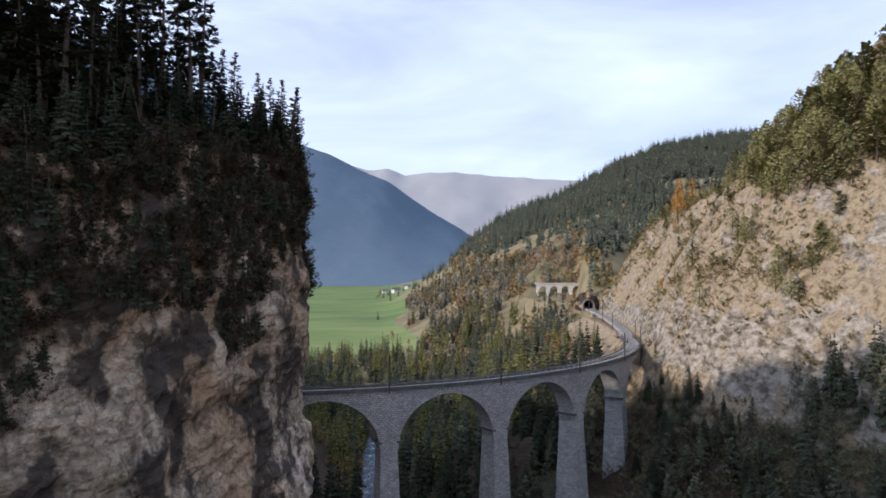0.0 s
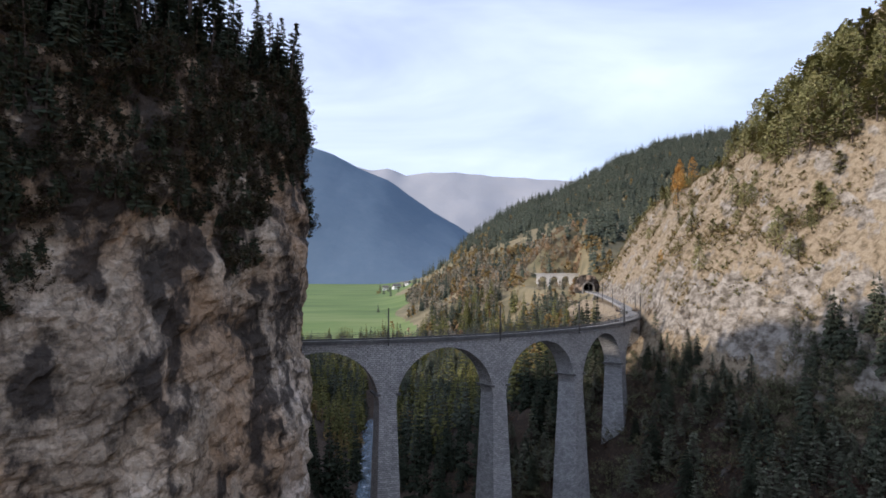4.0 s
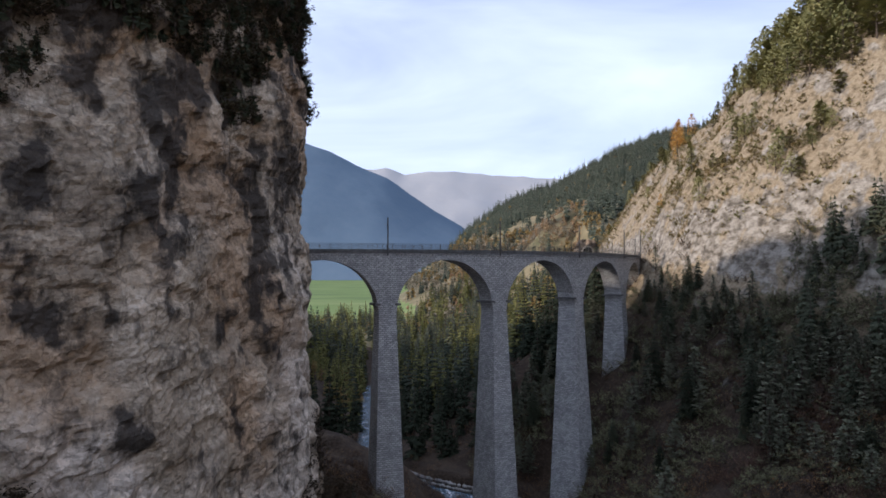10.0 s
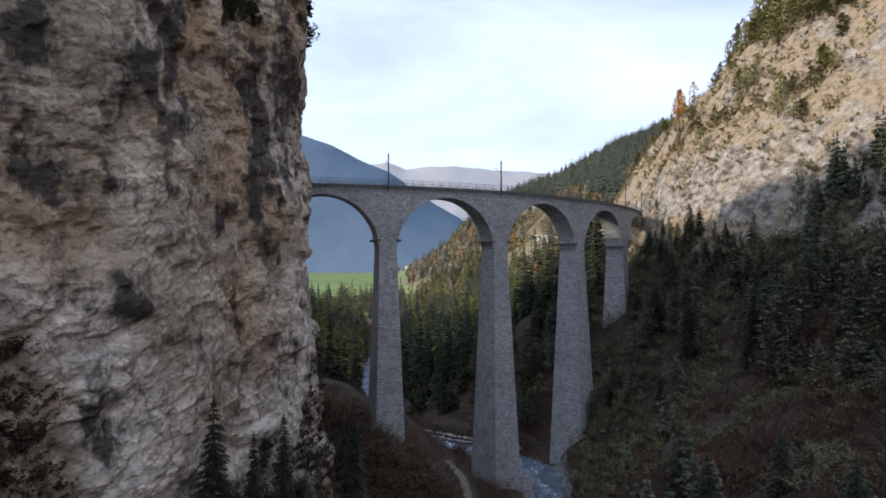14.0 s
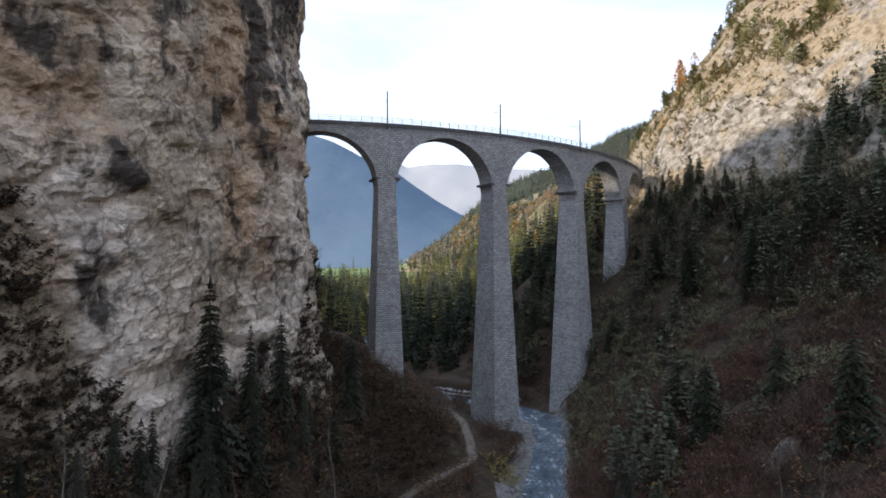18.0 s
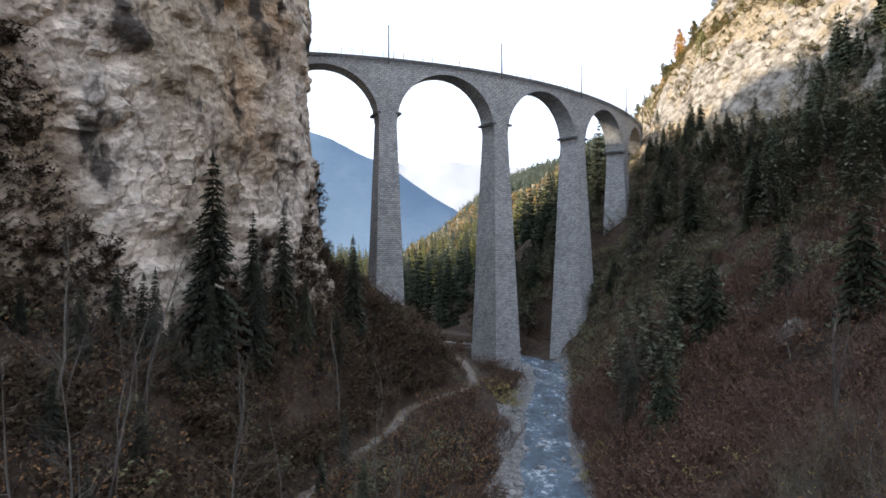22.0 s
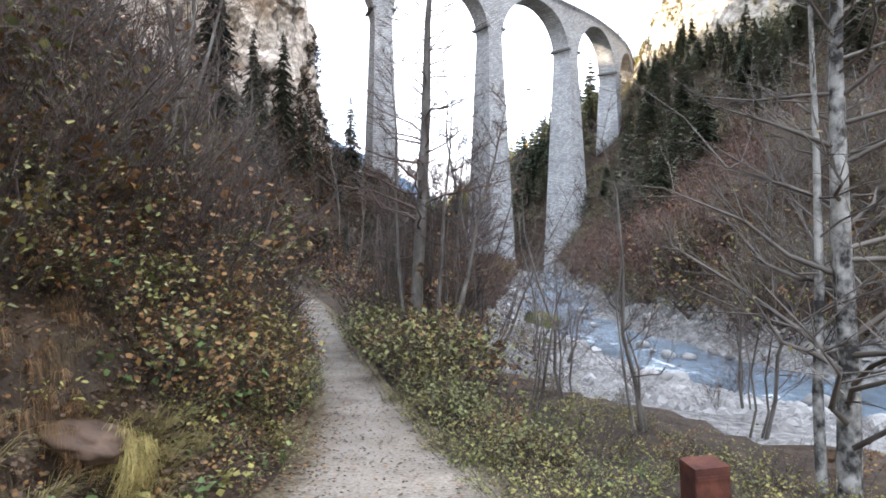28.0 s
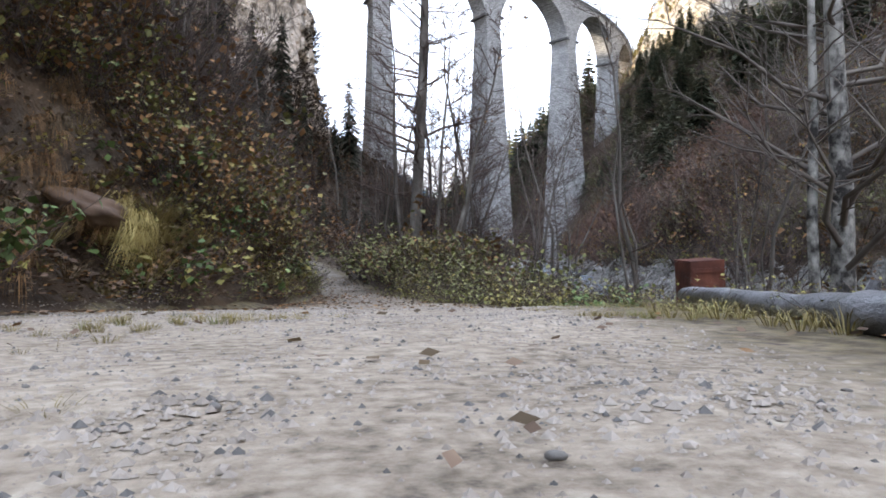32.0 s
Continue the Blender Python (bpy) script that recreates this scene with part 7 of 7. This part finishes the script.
def near_brush():
    rng = random.Random(91)
    leafy = [shrub(1.5, rng, 13, 7, 150, 0.10, 0.7, 0.006) for _ in range(4)]
    tall = [shrub(4.2, rng, 30, 12, 520, 0.085, 0.5, 0.0035) for _ in range(3)]
    bare = [shrub(2.0, rng, 16, 9, 40, 0.055, 0.6, 0.005) for _ in range(4)]
    broad = [shrub(0.5, rng, 9, 4, 85, 0.07, 0.9, 0.006) for _ in range(3)]
    low = [shrub(0.55, rng, 10, 4, 80, 0.042, 1.0, 0.006) for _ in range(3)]
    spots = {"green": [], "gold": [], "brown": [], "bare": [], "lowg": [], "lowy": [], "tall": [], "tallg": [], "broad": [], "broady": []}

    def put(kind, x, y, s, k=4):
        if not clear_of_eye(x, y, s * 0.8):
            return
        spots[kind].append((x, y, ground_at(x, y) - 0.05, rng.uniform(0, 6.28), s, rng.uniform(0.85, 1.25), rng.randrange(k)))

    def bare_bank(x, y):
        return (6.4 < y < 9.4 and x > -6.0 and rng.random() < (0.93 if x > -4.7 else 0.45)) or (y < 6.4 and rng.random() < (0.75 if x > -4.5 else 0.35))

    # left bank
    for _ in range(800):
        y = rng.uniform(1, 30)
        x = float(path_x(y)) - float(path_half(y)) - rng.uniform(0.5, 9)
        q = rng.random()
        v = float(path_x(y)) - float(path_half(y)) - x
        if v < 1.6 and q > 0.5 or bare_bank(x, y):
            continue
        if y < 7 and q < 0.26:
            continue
        put("bare" if q < 0.26 else "brown" if q < 0.62 else "green" if q < 0.82 else "gold", x, y, rng.uniform(0.45, 0.8) if v < 1.5 else rng.uniform(0.6, 1.5))
    for _ in range(420):
        y = rng.uniform(5.5, 15)
        x = float(path_x(y)) - float(path_half(y)) - rng.uniform(0.35, 2.8)
        q = rng.random()
        if bare_bank(x, y):
            continue
        put("brown" if q < 0.4 else "green" if q < 0.75 else "gold", x, y, rng.uniform(0.3, 0.75))
    for _ in range(1100):
        y = rng.uniform(3, 24)
        v = 0.1 + 5.5 * rng.random() ** 1.5
        x = float(path_x(y)) - float(path_half(y)) - v
        if 6.6 < y < 9.3 and rng.random() < 0.6:
            continue
        put("lowg" if rng.random() < 0.75 else "lowy", x, y, rng.uniform(0.3, 0.9), 3)
    for _ in range(210):
        y, x = rng.uniform(5.2, 10), rng.uniform(-8.5, -4.2)
        q = rng.random()
        put("bare" if q < 0.4 else "brown" if q < 0.7 else "green" if q < 0.85 else "gold", x, y, rng.uniform(0.35, 0.75))
    for _ in range(190):
        y = rng.uniform(5.5, 15)
        x = float(path_x(y)) - float(path_half(y)) - 0.15 - 4.2 * rng.random()
        if abs(x + 3.8) < 0.5 and 7.3 < y < 8.7:
            continue
        put("broad" if rng.random() < 0.6 else "broady", x, y, rng.uniform(0.5, 1.15), 3)
    for _ in range(60):
        y = rng.uniform(6, 14)
        x = (0.3 + 2.4 * rng.random()) if y < 9 else float(path_x(y)) + float(path_half(y)) + 0.2 + 2.5 * rng.random()
        if not (0.9 < x < 2.2 and y < 10):
            put("broad" if rng.random() < 0.55 else "broady", x, y, rng.uniform(0.35, 0.7), 3)
    # between path and river
    for _ in range(330):
        y = rng.uniform(8.2, 30)
        g = rng.random()
        x0, x1 = float(path_x(y)) + float(path_half(y)) + 0.5, float(river_x(y)) - float(river_half(y)) - 0.3
        x = x0 + (x1 - x0) * g
        if y < 10.5 and 0.8 < x < 2.4 or (y > 12 and x > 0.6 and rng.random() < 0.88):
            continue
        q = rng.random()
        if y < 20 and x > -0.6:
            if rng.random() < 0.5:
                put("bare" if q < 0.55 else "brown" if q < 0.8 else "gold", x, y, rng.uniform(0.22, 0.5))
            continue
        put("bare" if q < 0.16 else "brown" if q < 0.42 else "gold" if q < 0.6 else "green", x, y, rng.uniform(0.4, 0.8) if y < 16 else rng.uniform(0.5, 1.2))
    for _ in range(420):
        y = rng.uniform(3.2, 16) if rng.random() < 0.4 else rng.uniform(8.5, 16)
        x = (0.25 + rng.random() ** 1.4 * 3.4) if y < 9 else float(path_x(y)) + float(path_half(y)) + rng.random() ** 1.5 * 4
        if 0.6 < x < 2.0 and 7.4 < y < 9.3:
            continue
        put("lowg" if rng.random() < 0.45 else "lowy", x, y, rng.uniform(0.2, 0.5) if y < 7 else rng.uniform(0.3, 0.95), 3)
    for _ in range(90):
        y = rng.uniform(11, 24)
        x = float(path_x(y)) + float(path_half(y)) + rng.uniform(0.3, 1.2 if y < 16 else 2.2)
        put("green" if rng.random() < 0.6 else "gold" if rng.random() < 0.4 else "brown", x, y, rng.uniform(0.3, 0.6) if y < 16 else rng.uniform(0.5, 1.1))
    # far bank of the river
    for _ in range(420):
        y = rng.uniform(10, 45)
        x = float(river_x(y)) + float(river_half(y)) + rng.uniform(0.8, 12)
        q = rng.random()
        put("bare" if q < 0.22 else "brown" if q < 0.45 else "green" if q < 0.72 else "gold", x, y, rng.uniform(0.5, 1.5))
    for _ in range(44):
        y = rng.uniform(11, 24)
        x = float(path_x(y)) - float(path_half(y)) - rng.uniform(2.0, 7.5)
        put("tall" if rng.random() < 0.75 else "tallg", x, y, rng.uniform(0.35, 0.72), 3)
    for _ in range(70):
        y = rng.uniform(14, 34)
        x = float(river_x(y)) + float(river_half(y)) + rng.uniform(1.2, 9)
        put("tallg" if rng.random() < 0.7 else "tall", x, y, rng.uniform(0.35, 0.8), 3)
    for _ in range(75):
        y = rng.uniform(20, 46)
        x = float(river_x(y)) + float(river_half(y)) + rng.uniform(3, 16)
        put("tall" if rng.random() < 0.35 else "tallg", x, y, rng.uniform(0.5, 1.1), 3)
    joined("tall_autumn_brush", tall, spots["tall"], [M_TWIG_GREY, M_LEAF_ORANGE], "tall orange-brown autumn brush on the bank", "shrubs")
    joined("tall_yellow_brush", tall, spots["tallg"], [M_TWIG_PALE, M_LEAF_MIXED], "tall yellow-green brush on the banks", "shrubs")
    joined("leafy_brush", leafy, spots["green"], [M_TWIG, M_LEAF_GREEN], "green-leaved brush along the path", "shrubs")
    joined("yellow_brush", leafy, spots["gold"], [M_TWIG, M_LEAF_GOLD], "yellowing brush along the path", "shrubs")
    joined("withered_brush", leafy, spots["brown"], [M_TWIG_GREY, M_LEAF_BROWN], "withered brown brush on the bank", "shrubs")
    joined("twiggy_brush", bare, spots["bare"], [M_TWIG, M_LEAF_BROWN], "leafless twiggy brush by the river", "shrubs")
    joined("broad_leaved_weeds", broad, spots["broad"], [M_TWIG, M_LEAF_FRESH], "fresh green broad-leaved plants on the bank", "weeds")
    joined("broad_leaved_weeds", broad, spots["broady"], [M_TWIG, M_LEAF_MIXED], "yellowing broad-leaved plants on the bank", "weeds")
    joined("low_weeds", low, spots["lowg"], [M_TWIG, M_LEAF_GREEN], "low green weeds at the gravel's edge", "weeds")
    joined("low_weeds", low, spots["lowy"], [M_TWIG, M_LEAF_MIXED], "low yellow weeds at the gravel's edge", "weeds")


M_LEAF_ORANGE = material("orange_brown_leaves", [(0.14, 0.068, 0.024), (0.28, 0.145, 0.05), (0.41, 0.24, 0.09)], 1.5, 4, 0.85, 0, vary=0.25)
M_LEAF_FRESH = material("fresh_green_leaves", [(0.05, 0.075, 0.022), (0.10, 0.15, 0.045), (0.17, 0.22, 0.075)], 1.5, 4, 0.7, 0, vary=0.25)
M_LEAF_MIXED = material("yellow_green_leaves", [(0.09, 0.085, 0.025), (0.19, 0.17, 0.05), (0.30, 0.26, 0.09)], 1.5, 4, 0.85, 0, vary=0.25)
near_brush()


def draped(rng, tufts, r, length):
    """Grass tufts on a bank that falls towards +x and -y; the blades arch over and hang."""
    s = Shape()
    for _ in range(tufts):
        u, q = rng.gauss(0, r * 0.5), rng.gauss(0, r * 0.5)
        c = Vector((0.8 * u + 0.55 * q, -0.55 * u + 0.8 * q, -0.75 * u + rng.gauss(0, 0.03)))
        for _ in range(rng.randrange(16, 30)):
            a = -0.6 + rng.gauss(0, 0.65)
            ln = length * rng.uniform(0.4, 1.15)
            d = Vector((math.cos(a), math.sin(a), 0))
            w = Vector((-d.y, d.x, 0)) * rng.uniform(0.0018, 0.004)
            rise, out = rng.uniform(0.1, 0.5), rng.uniform(0.25, 0.55)
            p = c + Vector((rng.gauss(0, 0.02), rng.gauss(0, 0.02), 0))
            pts = [p + d * (out * ln * math.sin(t * 1.5)) + Vector((0, 0, ln * (rise * t * 1.6 - (0.5 + rise) * t ** 2 * 1.35))) for t in (0, 0.3, 0.65, 1)]
            for k in range(3):
                e, f = 1 - 0.28 * k, 1 - 0.28 * (k + 1)
                s.quad(pts[k] - w * e, pts[k] + w * e, pts[k + 1] + w * f, pts[k + 1] - w * f, 0)
    return s


def turf_overhang():
    rng = random.Random(131)
    top = tagged(new("turf_overhang"), "overhanging earth lip with draped golden grass", "earth bank")
    bm = bmesh.new()
    bmesh.ops.create_icosphere(bm, subdivisions=4, radius=0.5)
    for v in bm.verts:
        k = 1 + 0.22 * noise.noise(v.co * 3.1) + 0.10 * noise.noise(v.co * 9) + 0.06 * noise.noise(v.co * 22)
        v.co = Vector((v.co.x * k * 0.85, v.co.y * k * 1.0, v.co.z * k * 0.30))
    part("earth_lip", bm, M_DULL_LEAF, top, "leaf-covered turf lip", smooth=True)
    for name, n, r, ln, m, place, label in (("grass_curtain", 30, 0.24, 0.55, M_GRASS_GOLD, (0.34, -0.12, 0.02), "golden hanging grass"),
                                            ("grass_fringe", 34, 0.34, 0.30, M_GRASS_RUST, (-0.08, -0.14, 0.10), "withered hanging grass")):
        v, t, _ = draped(rng, n, r, ln).arrays()
        ob = new(name, tri_mesh(name, v, t, None, [m]))
        ob.parent = top
        ob.matrix_basis = pose(*place)
        tagged(ob, label)
    top.matrix_basis = pose(-3.9, 8.62, 4.9, -4, 18, 10)
    spots = [(x, y, ground_at(x, y) + 0.05, rng.uniform(-0.4, 0.4), q, 1, rng.randrange(3)) for x, y, q in ((-3.72, 7.1, 0.9), (-3.85, 7.3, 1.0), (-3.6, 6.85, 0.8), (-3.95, 6.9, 1.0), (-4.25, 8.9, 0.9), (-3.1, 9.3, 0.6))]
    for _ in range(46):
        x, y = rng.uniform(-5.6, -4.1), rng.uniform(6.6, 9.6)
        spots.append((x, y, ground_at(x, y) + 0.04, rng.uniform(-0.5, 0.5), rng.uniform(0.5, 1.0), 1, rng.randrange(3)))
    shapes = [draped(rng, 8, 0.24, 0.36) for _ in range(3)]
    joined("draped_grass", shapes, spots[::2], [M_GRASS_RUST], "rust brown grass draped over the bank", "grass")
    joined("draped_grass", shapes, spots[1::2], [M_STALE], "withered grass draped over the bank", "grass")


def near_grass():
    rng = random.Random(101)
    tufts = [tuft(rng, 46, 0.30, 0.7, 0.004) for _ in range(4)]
    long_ = [tuft(rng, 55, 0.55, 1.3, 0.0062) for _ in range(3)]
    dry, green, hang, stale = [], [], [], []

    def spot(x, y, s, k):
        return (x, y, ground_at(x, y) + 0.005, rng.uniform(0, 6.28), s, 1, rng.randrange(k))

    for _ in range(420):
        y = rng.uniform(3.0, 9.5)
        x = rng.uniform(-0.05, 1.5) if rng.random() < 0.7 else rng.uniform(-3.9, -3.2)
        (dry if rng.random() < 0.6 else green).append(spot(x, y, rng.uniform(0.12, 0.42), 4))
    for cx, cy, r, n in ((-1.85, 5.6, 0.35, 34), (-1.95, 4.9, 0.3, 22), (-2.1, 4.2, 0.3, 18), (-2.9, 7.2, 0.4, 20), (-0.2, 6.4, 0.3, 40), (-0.15, 5.4, 0.25, 30), (-1.5, 3.6, 0.15, 6)):
        for _ in range(n):
            (dry if rng.random() < 0.8 else green).append(spot(cx + rng.gauss(0, r * 0.6), cy + rng.gauss(0, r * 0.6), rng.uniform(0.10, 0.24), 4))
    for _ in range(420):
        y = rng.uniform(3, 12)
        x = float(path_x(y)) - float(path_half(y)) - 0.15 - 3.2 * rng.random()
        if vnoise(x * 0.9, y * 0.9, 0, 19) < -0.1:
            continue
        (hang if rng.random() < 0.55 else stale).append(spot(x, y, rng.uniform(0.25, 0.75), 3))
    for _ in range(26):
        hang.append(spot(-3.5 + rng.gauss(0, 0.12), 8.8 + rng.gauss(0, 0.3), rng.uniform(0.3, 0.6), 3))
    for _ in range(150):
        y = rng.uniform(5.2, 9.6)
        x = -3.75 - 3.0 * rng.random()
        if abs(x + 3.85) > 0.35 or abs(y - 8.1) > 0.5:
            (hang if rng.random() < 0.35 else stale).append(spot(x, y, rng.uniform(0.25, 0.5), 3))
    joined("dry_grass", tufts, dry, [M_GRASS_DRY], "dry yellow grass tufts at the gravel's edge", "grass")
    joined("green_grass", tufts, green, [M_LEAF_GREEN], "short green grass at the gravel's edge", "grass")
    joined("bank_grass", long_, stale, [M_STALE], "withered brown grass on the bank", "grass")
    joined("bank_grass", long_, hang, [M_GRASS_DRY], "long dry grass hanging over the bank", "grass")
    # fallen leaves
    sh = []
    for q in range(4):
        s = Shape()
        leaf(s, Vector((0, 0, 0.0)), 0.055, rng, 0)
        s.v = [(a, b, abs(c) * 0.3) if q < 2 else (a, b, c + 0.03) for a, b, c in s.v]
        sh.append(s)
    g = np.random.RandomState(7)
    n = 46000
    y = 2.4 + 12.6 * g.random_sample(n) ** 1.1
    v = np.where(g.random_sample(n) < 0.25, g.normal(0.3, 0.35, n), g.uniform(0, 4.5, n))
    loose = g.random_sample(n) < 0.012
    v[loose] = -1
    x = np.where(loose, g.uniform(-3, 0.8, n), path_x(y) - path_half(y) - v)
    z = land(x, y) + np.where(v < 0, 0.042, g.uniform(0.02, 0.06, n)) + (0.06 * sstep(0.6, 1.6, v) + 0.1 * np.exp(-((v - 0.1) / 0.3) ** 2)) * (v > 0)
    y[:3000] = g.uniform(9.2, 24, 3000)
    x[:3000] = path_x(y[:3000]) + g.uniform(-1.05, 1.05, 3000) * path_half(y[:3000])
    z[:3000], v[:3000] = land(x[:3000], y[:3000]) + 0.045, -1
    kind = g.random_sample(n)
    lv = ([], [], [])
    for i in range(n):
        lv[0 if kind[i] < 0.45 else 1 if kind[i] < 0.8 else 2].append((x[i], y[i], z[i], rng.uniform(0, 6.28), rng.uniform(0.5, 1.1), 1, rng.randrange(2) + 2 * (v[i] > 0.25)))
    for spots, mat, label in ((lv[0], M_DULL_LEAF, "dull grey-brown fallen leaves on the bank"), (lv[1], M_STALE, "dark brown fallen leaves on the bank"), (lv[2], M_LEAF_BROWN, "fresh brown fallen leaves on the bank")):
        joined("fallen_leaves", sh, spots, [mat], label, "leaves")


M_STALE = material("withered_stalks", [(0.05, 0.035, 0.02), (0.11, 0.078, 0.045), (0.18, 0.135, 0.08)], 3, 4, 0.9, 0, vary=0.3)
M_GRASS_GOLD = material("golden_grass", [(0.12, 0.088, 0.028), (0.24, 0.185, 0.06), (0.36, 0.29, 0.11)], 2, 4, 0.85, 0, vary=0.25)
M_GRASS_RUST = material("rusty_grass", [(0.11, 0.062, 0.028), (0.22, 0.13, 0.06), (0.32, 0.20, 0.10)], 2, 4, 0.85, 0, vary=0.25)
M_DULL_LEAF = material("dull_fallen_leaves", [(0.06, 0.038, 0.026), (0.13, 0.085, 0.058), (0.22, 0.155, 0.11)], 5, 4, 0.85, 0, vary=0.3)
turf_overhang()
near_grass()


# ---- houses at the edge of the far meadow ----
def farmhouse(m, s, wall_mat):
    h = tagged(new("farmhouse"), "small white farmhouse with a grey gable roof", "house", "houses in the valley")
    bm = bmesh.new()
    box(bm, pose(0, 0, 2.2), 11, 8, 6.4)
    wall = part("wall", bm, wall_mat, h)
    bm = bmesh.new()
    vs = [bm.verts.new(q) for q in ((-6.2, -5, 5.1), (6.2, -5, 5.1), (6.2, 0, 8.6), (-6.2, 0, 8.6), (-6.2, 5, 5.1), (6.2, 5, 5.1), (-6.2, -5, 5.5), (6.2, -5, 5.5), (6.2, 0, 9.0), (-6.2, 0, 9.0), (-6.2, 5, 5.5), (6.2, 5, 5.5))]
    for f in ((0, 1, 2, 3), (3, 2, 5, 4), (6, 9, 8, 7), (9, 10, 11, 8), (0, 6, 7, 1), (4, 5, 11, 10), (0, 3, 9, 6), (3, 4, 10, 9), (1, 7, 8, 2), (2, 8, 11, 5)):
        bm.faces.new([vs[i] for i in f])
    part("roof", bm, M_ROOF, h)
    for sx in (-3.2, 0, 3.2):
        bm = bmesh.new()
        box(bm, pose(sx, -4.02, 2.8), 1.1, 0.1, 1.4)
        part("window", bm, M_STEEL, wall)
    h.matrix_basis = m
    h.scale = (s, s, s)


M_PLASTER = material("white_plaster", [(0.55, 0.54, 0.52), (0.75, 0.74, 0.72)], 0.5, 4, 0.9, 0.1)
M_ROOF = material("grey_roof", [(0.10, 0.09, 0.085), (0.17, 0.155, 0.145)], 0.8, 4, 0.9, 0.2)
for x, y, turn, s in ((-84, 1240, 20, 1.1), (-66, 1255, -30, 0.9), (-92, 1290, 60, 0.8), (-112, 1330, 10, 1.0)):
    farmhouse(pose(x, y, ground_at(x, y), 0, 0, turn), s, M_PLASTER)
